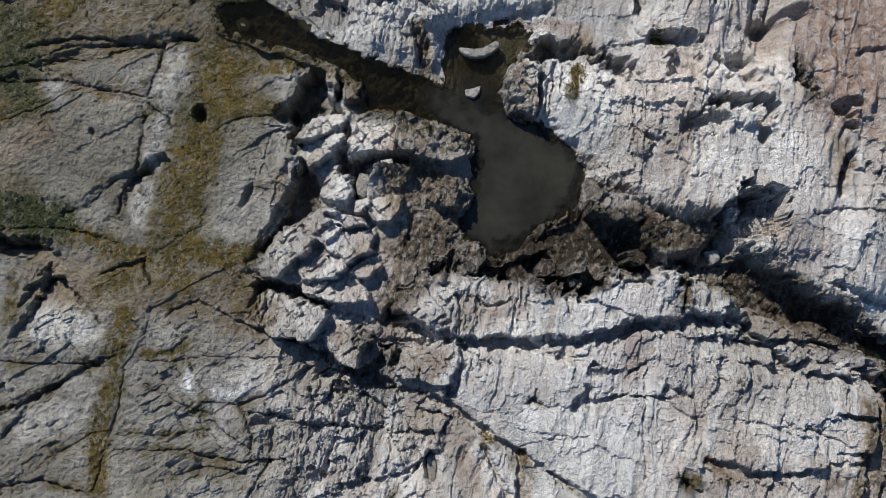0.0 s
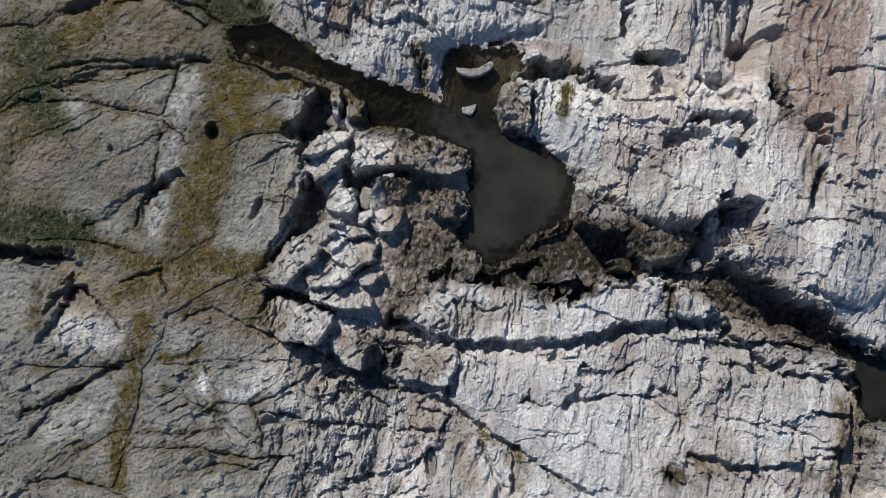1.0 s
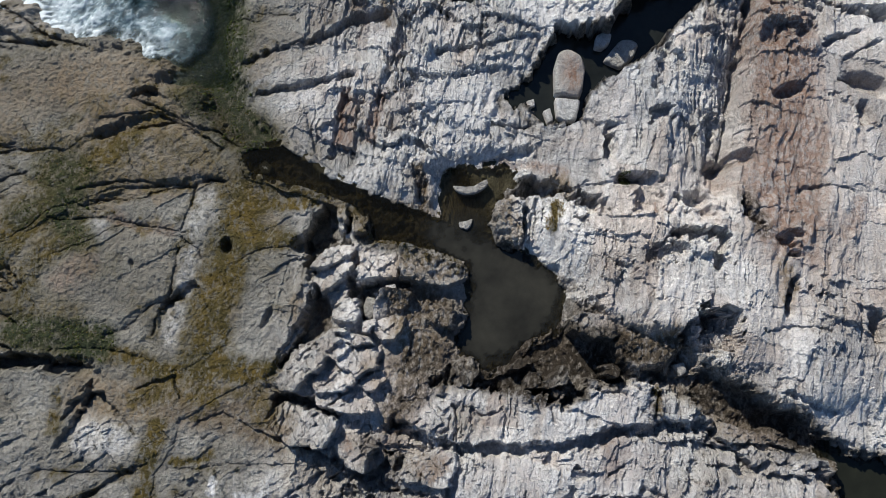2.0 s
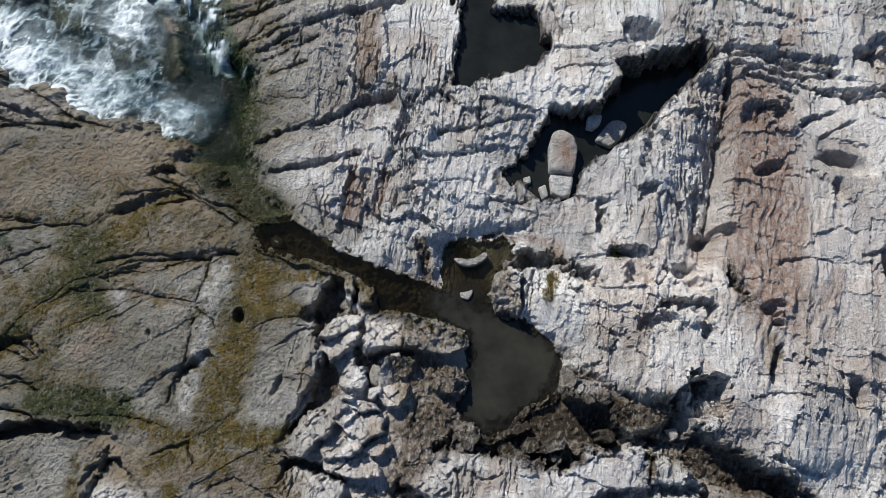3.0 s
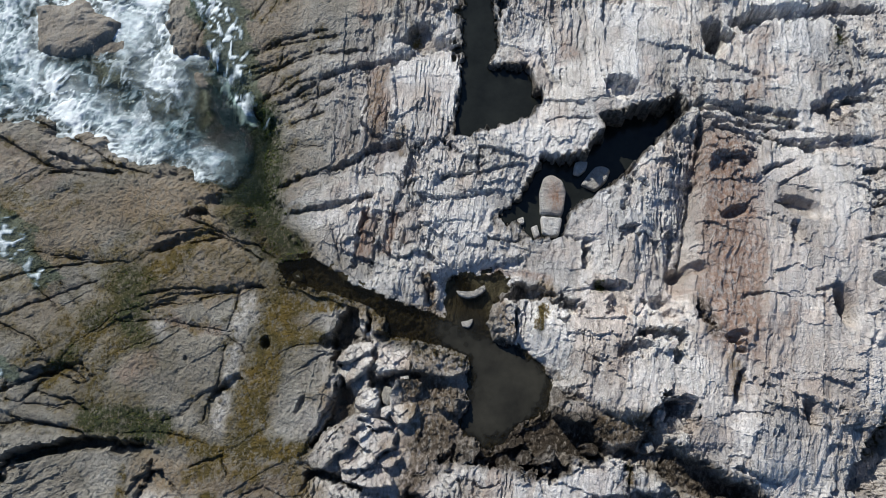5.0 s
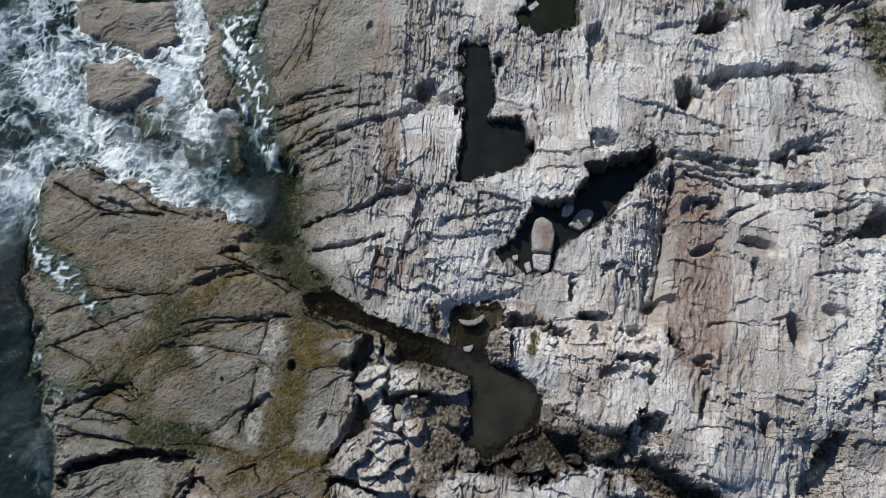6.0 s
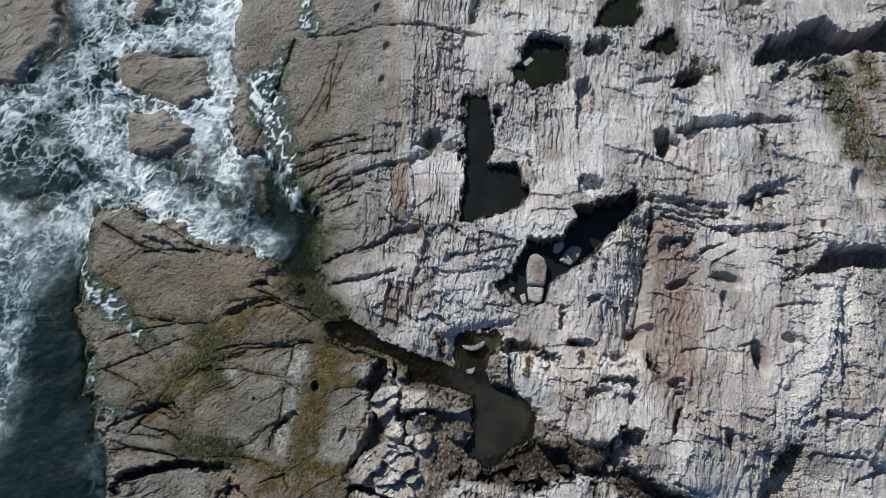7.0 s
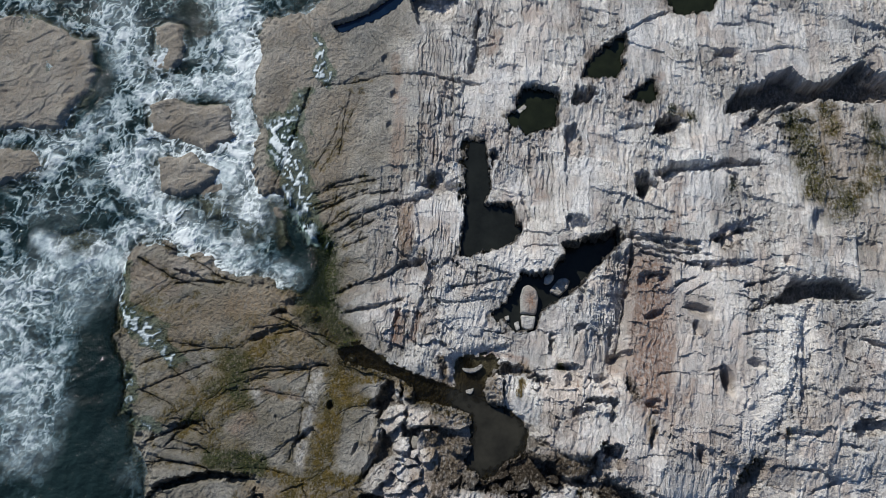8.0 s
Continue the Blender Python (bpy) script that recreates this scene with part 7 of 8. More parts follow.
def river_material():
    m, n, l, bsdf = material("river_water")
    foam, depth, milk = attribute(n, "foam"), attribute(n, "depth"), attribute(n, "milk")
    tone = tex_noise(n, l, 0.35, 5)
    deep = ramp(n, l, tone, (0.3, (0.005, 0.012, 0.013)), (0.7, (0.014, 0.029, 0.031)))
    deep = mix(n, l, ramp(n, l, foam, (0.06, (0, 0, 0)), (0.4, (1, 1, 1))), deep, (0.11, 0.19, 0.23))
    deep = mix(n, l, milk, deep, (0.46, 0.56, 0.61))
    bubbles = tex_noise(n, l, 7.0, 5, 0.65)
    white = calc(n, l, "ADD", foam, calc(n, l, "MULTIPLY", calc(n, l, "SUBTRACT", bubbles, 0.5), 0.45))
    lace = ramp(n, l, white, (0.25, (0, 0, 0)), (0.55, (0.5, 0.5, 0.5)), (0.9, (1, 1, 1)))
    l.new(mix(n, l, lace, deep, (0.70, 0.77, 0.81)), bsdf.inputs["Base Color"])
    l.new(ramp(n, l, white, (0.1, (0.07, 0.07, 0.07)), (0.6, (0.75, 0.75, 0.75))), bsdf.inputs["Roughness"])
    bsdf.inputs["Specular IOR Level"].default_value = 0.25
    bsdf.inputs["IOR"].default_value = 1.33
    b = n.new("ShaderNodeBump")
    b.inputs["Strength"].default_value, b.inputs["Distance"].default_value = 0.5, 0.15
    l.new(calc(n, l, "ADD", tex_noise(n, l, 5.0, 6), calc(n, l, "MULTIPLY", white, 0.5)), b.inputs["Height"])
    l.new(b.outputs["Normal"], bsdf.inputs["Normal"])
    clear = n.new("ShaderNodeBsdfTransparent")
    clear.inputs["Color"].default_value = (0.72, 0.8, 0.76, 1)
    body = calc(n, l, "ADD", calc(n, l, "MULTIPLY", depth, 1.0), 0.05)
    body = ramp(n, l, calc(n, l, "MAXIMUM", calc(n, l, "MAXIMUM", body, milk), white), (0.12, (0, 0, 0)), (0.75, (1, 1, 1)))
    both = n.new("ShaderNodeMixShader")
    l.new(body, both.inputs[0])
    l.new(clear.outputs[0], both.inputs[1])
    l.new(bsdf.outputs[0], both.inputs[2])
    l.new(both.outputs[0], n["Material Output"].inputs["Surface"])
    return m


ROCK = rock_material("weathered_rock")
STONE_PALE = rock_material("pale_stone", 0.75)
STONE_TAN = rock_material("tan_stone", 0.15)
STONE_GREY = rock_material("grey_stone", 0.5)
STONE_DARK = rock_material("dark_stone", 0.0)
STONE_SMOOTH = rock_material("smooth_stone", 0.3)
POOL_MURKY = pool_material("murky_pool_water", (0.03, 0.029, 0.023))
POOL_DARK = pool_material("dark_pool_water", (0.015, 0.017, 0.015))
POOL_CHANNEL = pool_material("channel_water", (0.022, 0.024, 0.017))
POOL_BLUISH = pool_material("blue_pool_water", (0.006, 0.018, 0.045))
POOL_GREEN = pool_material("green_pool_water", (0.016, 0.02, 0.01))
RIVER_WATER = river_material()


# ---- meshes ----
def sheet(name, xs, ys, zs, keep, mat, fields, skirt=None, flat=True):
    """A mesh over the places of a grid whose cells are kept; with a skirt its sides go down to that height."""
    rows_, cols = xs.shape
    j, i = np.nonzero(keep)
    q = np.stack([j * cols + i, j * cols + i + 1, (j + 1) * cols + i + 1, (j + 1) * cols + i], 1).astype(np.int64)
    used = np.zeros(rows_ * cols, bool)
    used[q.ravel()] = True
    index = np.cumsum(used) - 1
    q = index[q]
    co = np.stack([xs.ravel()[used], ys.ravel()[used], zs.ravel()[used]], 1).astype(np.float32)
    values = {k: f.ravel()[used].astype(np.float32) for k, f in fields.items()}
    if skirt is not None:
        n = len(co)
        e0, e1 = q.ravel(), np.roll(q, -1, axis=1).ravel()
        rim = ~np.isin(e0 * n + e1, e1 * n + e0)
        e0, e1 = e0[rim], e1[rim]
        low, back = np.unique(np.concatenate([e0, e1]), return_inverse=True)
        foot = co[low].copy()
        foot[:, 2] = np.minimum(foot[:, 2] - 0.3, skirt)
        co = np.concatenate([co, foot])
        values = {k: np.concatenate([f, f[low]]) for k, f in values.items()}
        q = np.concatenate([q, np.stack([e1, e0, n + back[:len(e0)], n + back[len(e0):]], 1)])
    q = q.astype(np.int32)
    me = bpy.data.meshes.new(name)
    me.vertices.add(len(co))
    me.vertices.foreach_set("co", co.ravel())
    me.loops.add(q.size)
    me.loops.foreach_set("vertex_index", q.ravel())
    me.polygons.add(len(q))
    me.polygons.foreach_set("loop_start", np.arange(0, q.size, 4, dtype=np.int32))
    me.polygons.foreach_set("loop_total", np.full(len(q), 4, np.int32))
    me.update(calc_edges=True)
    if flat:
        me.polygons.foreach_set("use_smooth", np.zeros(len(q), bool))
    for key, f in values.items():
        me.attributes.new(key, "FLOAT", "POINT").data.foreach_set("value", f)
    me.materials.append(mat)
    return new(name, me)


PALE = np.clip(smooth(-5.8, 0.8, GX + 1.6 * (1 - smooth(3, 7, GY)) + 0.05 * (8 - GY) + 2.6 * NEAR_DOME + 1.6 * fbm(GX / 2.2, GY / 2.2, 3, 151)) * 0.93 + 0.07, 0, 1)
PALE = PALE * (1 - far) + 0.45 * far
PALE = PALE + 0.16 * smooth(15, 18, GY) * (1 - PALE)
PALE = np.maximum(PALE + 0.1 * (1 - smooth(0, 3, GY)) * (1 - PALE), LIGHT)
r_small, _, _ = courses(jx - 0.15 * jy, jy, 0.85, 1.0, 101)
r_large, _, _ = courses(jx, jy + 0.25 * jx, 2.3, 2.2, 91)
TONE = (0.5 + east * (0.55 * (r_small - 0.5) + 0.5 * (r_large - 0.5)) + (1 - east) * (0.25 * (WEST_TONE - 0.5) + 0.5 * south * (courses(cx_, cy_, 0.9, 0.5, 126)[0] - 0.5))).astype(np.float32)
BLUSH = (east * smooth(0.55, 0.75, (r_large * 5.13) % 1 * 0.6 + (r_small * 9.7) % 1 * 0.4 + 0.12 * NOISE_A) + east * (0.55 * (1 - smooth(7, 13, GY)) * smooth(-0.5, 0.4, fbm(GX / 2.5, GY / 3.5, 3, 155)))).clip(0, 1.3).astype(np.float32)
FIELDS = dict(STAIN_SHADE, pale=PALE, rough=rough, tone=TONE, blush=BLUSH)
keep = np.ones((len(AY) - 1, len(AX) - 1), bool)


def slab(label, pts, name="rock_block", category="rock", group="slabs of the bedrock"):
    """One of the slabs into which the joints cut the bedrock, with its sides going down between its neighbours."""
    w = window(pts, 0.6)
    w = slice(w[0].start, min(w[0].stop, len(AY) - 1)), slice(w[1].start, min(w[1].stop, len(AX) - 1))
    _, inside = to_line(WX[w], WY[w], pts, True)
    mine = np.zeros(keep.shape, bool)
    mine[w] = inside & keep[w]
    keep[mine] = False
    j, i = slice(w[0].start, w[0].stop + 1), slice(w[1].start, w[1].stop + 1)
    fields = {k: f[j, i] for k, f in FIELDS.items()}
    ob = sheet(name, GX[j, i], GY[j, i], H[j, i], mine[w], ROCK, fields, -1.6)
    return tagged(ob, label, category, group)


slab("broad grey slab with a small pothole, mossy edges", [(-13.58, 6.51), (-11.72, 7.35), (-9.18, 6.95), (-9.23, 6.02), (-9.53, 4.87), (-10.86, 3.88), (-11.87, 3.57), (-13.45, 4.35)])
slab("low grey slab with a rusty lower edge", [(-11.77, 8.39), (-8.91, 8.87), (-9.09, 7.79), (-9.24, 7.04), (-11.03, 7.65), (-12.36, 8.12)])
slab("pale grey block beside a mossy seam", [(-8.73, 8.96), (-7.42, 9.05), (-7.73, 7.79), (-8.17, 6.28), (-8.91, 6.81), (-9.14, 7.17), (-8.79, 8.24)])
slab("pale wedge of rock between dark joints", [(-9.17, 6.6), (-8.37, 6.23), (-8.59, 5.14), (-9.44, 4.91), (-9.32, 6.02)])
slab("small pale triangular block beside moss", [(-9.44, 4.75), (-8.75, 4.75), (-8.83, 3.74), (-9.54, 3.02), (-9.9, 3.61)])
slab("brown-grey slab worn by potholes, ochre moss seam", [(-7.06, 8.69), (-4.17, 8.51), (-4.84, 7.08), (-4.56, 6.01), (-4.37, 5.22), (-4.86, 3.74), (-5.77, 2.37), (-8.24, 2.54), (-7.95, 4.96), (-7.55, 6.37)])
slab("tan grey slab with fine cracks", [(-12.68, 9.05), (-11.45, 9.13), (-10.23, 9.16), (-9, 9.02), (-8.48, 9.33), (-7.61, 9.33), (-7.02, 10.33), (-7.18, 12.54), (-12.86, 12.54)])
slab("pale grey lump between dark clefts", [(-12.86, -0.17), (-12.22, 0.5), (-11.05, 0.76), (-9.81, -0.5), (-11.31, -0.83), (-13.16, -0.8)])
slab("smooth grey slab with rounded edges", [(-13.05, -2.57), (-10.95, -1.28), (-9.96, -0.97), (-9.83, -2.16), (-10.24, -3.95), (-11.97, -4.19), (-12.95, -4.4)])
slab("grey slab with fine cross cracks", [(-8.82, 0.67), (-7.34, 0.84), (-5.97, 0.2), (-4.44, -0.25), (-4.09, -0.77), (-6.79, -0.6), (-9.13, -0.77)])
slab("grey slab with a pale worn corner", [(-9.04, -0.92), (-5.44, -0.75), (-4.17, -0.97), (-5.91, -1.96), (-7.58, -2.03), (-8.94, -1.47)])
slab("pale broken ledge above a deep cleft", [(-0.9, 0.5), (0.59, 1.39), (3.5, 1.77), (4.45, 1.57), (6.5, 1.72), (8.38, 1.24), (8.46, 0.67), (6.66, 0.54), (4.43, 0.16), (1.08, -0.03), (0.1, 0.03)])
slab("broad pale slab with pinkish veins", [(0.75, -0.41), (4.1, -0.32), (5.85, -0.03), (8.2, -0.16), (9.24, -1.02), (11.23, -1.48), (12.23, -1.71), (11.75, -3.25), (7.31, -3.46), (5.74, -4.06), (3.41, -4.05), (1.38, -2.72), (0.34, -1.78)])
slab("smooth pale slab rounded above the channel", [(2.9, 5.93), (4.31, 4.91), (5.53, 3.89), (6.6, 3.23), (7.96, 3.36), (7.8, 3.83), (8.24, 4.05), (8.72, 4.99), (6.63, 5.54), (5.41, 5.85), (3.39, 6.38)])
slab("pale ribbed slab above the channel", [(8.15, 2.75), (9.51, 2.81), (10.23, 3.33), (12.22, 3.38), (12.42, 0.94), (10.86, 1.1), (9.6, 1.5), (8.65, 2.05)])
slab("tan grey slab with slanting cracks", [(-7.32, 17.49), (-5.39, 18.62), (-3.91, 19.12), (-3.36, 19.09), (-3.68, 16.73), (-3.13, 15.9), (-3.01, 15.5), (-5.28, 14.63), (-7.41, 14.08), (-7.84, 15.51)])
slab("rust-brown lens of rock set in grey", [(-3.21, 19.08), (-2.17, 19.14), (-1.99, 17.14), (-2.36, 15.8), (-3.18, 16.01), (-3.53, 16.72)])
slab("pale ribbed block beside black water", [(-1.87, 19.25), (0.55, 19.59), (1.06, 18.21), (0.48, 15.86), (-1.44, 15.65), (-1.92, 17.14)])
slab("dome-shaped slab with white and brown bands", [(-7.24, 12.94), (-6.44, 13.63), (-3.84, 14.43), (-2.16, 15.11), (-1.64, 12.99), (-0.98, 12.74), (2.43, 11.61), (3.11, 10.84), (1.66, 9.79), (-0.32, 9.4), (-4.24, 10.18), (-5.63, 10.4), (-6.59, 11.32)])
slab("pale stepped slab between two dark pools", [(-0.72, 14.94), (0.47, 15.65), (4.59, 16.6), (6.43, 15.67), (6.31, 14.07), (3.88, 14.2), (3.26, 12.78), (2.26, 11.87), (-0.86, 12.98)])
slab("pinkish slab stained rust, worn by potholes", [(11.48, 15.13), (13.86, 14.57), (15.44, 13.32), (17.38, 13.28), (16.58, 8.51), (11.93, 8.15), (10.43, 7.96), (10.63, 11.76)])
slab("small tan slab below a dark cleft", [(-17.33, 4.48), (-16.57, 5.45), (-14.99, 5.21), (-14.79, 4.44), (-15.99, 4.37)])
slab("rounded grey slab above a dark crack", [(-12.35, 10.57), (-9.85, 11.25), (-7.94, 10.25), (-7.43, 9.17), (-9.25, 9.09), (-11.98, 8.9), (-12.94, 9.39)])
slab("rough grey slab beneath a deep cleft", [(-16.96, 1.72), (-15.73, 2.22), (-12.72, 2.27), (-12.77, 0.59), (-16.81, 0.65)])
slab("long smooth tan slab beside white water", [(-8.72, 27.65), (-3.42, 28.31), (-1.34, 28.12), (-1.69, 21.91), (-2.74, 20.26), (-5.29, 19.8), (-8.35, 17.81), (-9.02, 20.29), (-9.91, 22.26)])
slab("broad tan slab at the water's edge", [(-20.04, 16.83), (-16.72, 15.63), (-14.33, 14.47), (-14.15, 10.91), (-17.47, 10.82), (-20.55, 11.95), (-20.88, 14.65)])
slab("brown weathered slab beside the inlet", [(-14.15, 14.47), (-11.3, 14.39), (-12.26, 11.56), (-13.98, 10.91)])
slab("tan slab washed by the river", [(-19.46, 9.3), (-17.39, 9.6), (-15.28, 9.2), (-15.53, 7.51), (-18.49, 5.57), (-19.79, 6.93)])
slab("pale blue-grey ribbed slab", [(7.38, 22.74), (11.6, 22.86), (13.06, 23.39), (14.42, 22.78), (19.28, 22.24), (18.78, 21.05), (12.97, 20.54), (10.73, 17.22), (7.68, 17.02), (6.68, 19.74)])
slab("smooth pale slab above a long dark cleft", [(15.18, 30.68), (18.92, 31.37), (25.48, 31.13), (25.66, 27.47), (23.33, 26.17), (22.01, 27), (19.39, 26.1), (15.67, 24.66), (13.61, 25.51), (13.86, 28.28)])
slab("pale smooth slope streaked with pink stains", [(2.75, 32.54), (6.55, 33.78), (11.71, 33.31), (11.88, 30.79), (9.14, 28.08), (7.6, 26.43), (5.11, 26.71), (2.8, 23.55), (2.12, 25.18), (2.04, 28.42)])
slab("pale block with ochre tufts in its clefts", [(3.58, 8.74), (5.62, 7.91), (5.89, 6.4), (5.26, 6.02), (3.39, 6.46), (3.08, 7.24)])
slab("pale ribbed block with small hollows", [(5.96, 9.23), (7.49, 8.63), (7.44, 7.31), (6.65, 6.2), (5.89, 6.4), (5.69, 7.91)])
slab("pale block pitted by potholes", [(7.63, 8.45), (9.81, 9.02), (10.01, 6.73), (9.39, 6.45), (8.18, 6.75), (7.52, 7.3)])
slab("pinkish white slab with shallow pits", [(9.67, 5.93), (11.22, 6.08), (12.29, 6.08), (12.21, 3.48), (10.23, 3.38), (9.6, 3.72), (9.4, 4.98)])
slab("pale bank above a narrow channel", [(-3.94, 10.68), (-0.41, 9.77), (-0.24, 7.46), (-1.44, 7.61), (-3.2, 8.52), (-4.99, 9.69)])
slab("grey ribbed slab with small potholes", [(20.63, 11.03), (23, 11.63), (25.09, 10.91), (24.21, 5.47), (22.01, 5.06), (19.17, 4.96), (20.75, 8.41)])
slab("pale grey slab cut by thin joints", [(18.76, 4.2), (24, 4.09), (23.86, 0.84), (18.94, 0.94)])
slab("blue-white slab with short dark clefts", [(9.65, 25.07), (13.2, 24.93), (13.1, 23.78), (17.4, 24.22), (17.8, 21.53), (14.25, 21.07), (11.96, 22.85), (9.51, 23.15)])
slab("white ribbed slab with rusty spots", [(13.41, 19.77), (19.08, 20.66), (20.92, 19.16), (20.14, 16.58), (16.78, 16.67), (13.03, 16.49), (11.56, 17.94)])
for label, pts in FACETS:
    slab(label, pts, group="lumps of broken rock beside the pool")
for label, pts in IN_RIVER:
    cx, cy = sum(p[0] for p in pts) / len(pts), sum(p[1] for p in pts) / len(pts)
    slab(label, [(cx + 1.12 * (x - cx), cy + 1.12 * (y - cy)) for x, y in pts], "river_boulder", "boulder", "boulders standing in the river")

ground = sheet("ground", GX, GY, H, keep, ROCK, FIELDS)
tagged(ground, "weathered grey and tan bedrock beside a river", "rock ground", kind="structure")


def height_at(x, y):
    i = np.clip(np.searchsorted(AX, x), 0, len(AX) - 1)
    j = np.clip(np.searchsorted(AY, y), 0, len(AY) - 1)
    return H[j, i]


def pool(label, outline, level, mat, reach=0.5):
    """Still water wherever the rock of a hollow lies lower than its level."""
    lines = [outline] if isinstance(outline[0], tuple) else outline
    w = window([p for pts in lines for p in pts], reach + 0.2)
    x, y, z = GX[w][::2, ::2], GY[w][::2, ::2], H[w][::2, ::2]
    near = np.full(x.shape, 9.0)
    for pts in lines:
        d, inside = to_line(x, y, pts, True)
        near = np.minimum(near, np.where(inside, 0, d))
    first = to_line(x, y, lines[0], True)
    first = np.where(first[1], 0, first[0])
    low = (near < reach) & (z < level + 0.06)
    cell = low[:-1, :-1] | low[1:, :-1] | low[:-1, 1:] | low[1:, 1:]
    ob = sheet("pool_water", x, y, np.full(x.shape, level, np.float32), cell, mat, {"depth": np.minimum(level - z, 0.5) * (1 - 0.9 * smooth(0.1, 1.0, first))}, flat=False)
    return tagged(ob, label, "water", kind="structure")


pool("murky olive still water in a rock basin and its narrow inlet", MIDDLE, MID_LEVEL, POOL_MURKY, 0.3)
pool("black still water in an angular hollow", POOL_L, 0.3, POOL_DARK)
pool("black still water round fallen boulders", POOL_LONG, 0.35, POOL_DARK)
pool("dark green still water between pale ledges", POOL_N, 0.72, POOL_GREEN)
pool("dark green still water under a pale slope", POOL_NE, 1.2, POOL_GREEN)
pool("small dark green rock pool", POOL_SMALL, 1.4, POOL_GREEN)
pool("dark green still water beside pale rock", POOL_TOP, 1.3, POOL_GREEN)
pool("deep blue water in a shaded cleft", POOL_BLUE, -0.4, POOL_BLUISH)
pool("olive still water under a broken slab", POOL_SE, SE_LEVEL, POOL_CHANNEL)

# ---- the river ----
rx, ry = np.meshgrid(np.arange(-37, -2, 0.075), np.arange(-6, 42, 0.075))
d, inside = to_line(rx, ry, RIVER, True)
rz = -0.62 + 0.012 * (ry - 15) + 0.16 * fbm(rx / 1.5, ry / 1.5, 4, 161) + 0.06 * fbm(rx / 0.4, ry / 0.4, 3, 165)
depth = rz - height_at(rx, ry)
FOAM = np.zeros(rx.shape, np.float32)


def foaming(pts, width, strength):
    """White water along a line."""
    global FOAM
    dd, _ = to_line(rx + 0.8 * fbm(rx / 1.2, ry / 1.2, 3, 191), ry + 0.8 * fbm(rx / 1.2, ry / 1.2, 3, 195), pts)
    FOAM = np.maximum(FOAM, strength * (1 - smooth(0.15, 1.0, dd / width)))


foaming([(-15.21, 36.26), (-14.14, 30.13), (-13.41, 26.37), (-13.47, 23.55)], 2.59, 1.0)
foaming([(-13.63, 22.77), (-12.97, 20.41), (-13.21, 17.39)], 1.26, 0.65)
foaming([(-21.8, 22.67), (-19.41, 20.06), (-17.21, 18.36), (-15.31, 16.7), (-13.29, 15.87)], 1.75, 1.0)
foaming([(-13.29, 15.87), (-10.8, 14.84), (-9.6, 14.81)], 1.57, 0.62)
foaming([(-12.79, 23.08), (-12.95, 21.06), (-12.25, 19.5), (-12.48, 17.72)], 0.76, 0.65)
foaming([(-12.63, 13.79), (-10.45, 13.25)], 0.67, 0.45)
foaming([(-14.81, 28.06), (-17.49, 28.15), (-20.55, 28.25)], 1.4, 0.8)
foaming([(-9.53, 21.86), (-9.85, 19.94), (-9.44, 18.03)], 0.91, 0.85)
foaming([(-13.79, 22.38), (-17.2, 23.47), (-20.24, 24.16), (-22.02, 23.02)], 1.33, 0.6)
foaming([(-15.78, 18.21), (-19.77, 17.94), (-21.56, 17.62)], 1.05, 0.7)
foaming([(-28.34, 13.4), (-24.83, 14.03), (-21.67, 14.67)], 4.19, 0.6)
foaming([(-26.3, 5.08), (-25.64, 8.42), (-27.91, 9.85)], 3.5, 0.6)
foaming([(-21.87, 30.39), (-22.95, 33.88), (-22.85, 37.45)], 2.45, 0.5)
foaming([(-19.68, 12.1), (-17.43, 10.12)], 0.91, 0.8)
foaming([(-25.86, 23.94), (-23.02, 25.86)], 1.75, 0.5)
qx, qy = rx + 0.7 * fbm(rx / 1.4, ry / 1.4, 4, 171), ry + 0.7 * fbm(rx / 1.4, ry / 1.4, 4, 175)
lace = np.maximum(1 - 5.0 * np.abs(fbm(qx / 1.0, qy / 1.0, 3, 181)), 0.9 - 4.5 * np.abs(fbm(qx / 0.45, qy / 0.45, 3, 182)))
strand = np.clip(1 - 3.2 * np.abs(fbm(qx / 0.34, qy / 0.42, 4, 183, 0.6)), 0, 1)
lace = np.clip(lace, 0, 1) * smooth(-0.75, 0.25, fbm(rx / 3, ry / 3, 3, 185))
froth = 0.5 + 0.5 * fbm(qx / 0.35, qy / 0.6, 4, 187, 0.6)
shore = np.exp(-np.clip(depth, 0, 9) / 0.22) * (0.35 + 0.5 * fbm(rx / 1.6, ry / 1.6, 2, 189))
foam = np.clip(lace * (0.16 + 0.32 * smooth(6, 12, ry) + 0.35 * FOAM) + FOAM * (0.06 + 0.6 * strand * (0.35 + 0.9 * froth)) + 0.6 * shore, 0, 1)
calm, _ = to_line(rx, ry, [(-9.38, 17.26), (-8.26, 16.83), (-8.07, 13.96), (-7.06, 11.45), (-5.63, 10.21)])
dark_edge, _ = to_line(rx, ry, [(-21.43, 11.97), (-22.08, 9.37), (-21.91, 5.65), (-22.49, 1.13)])
calm = np.minimum(calm, 0.95 * dark_edge + 0.3 * fbm(rx / 1.5, ry / 1.5, 3, 199))
calm = 0.06 + 0.94 * smooth(0.8, 2.8, calm)
foam = foam * calm
churn = np.zeros(rx.shape, np.float32)
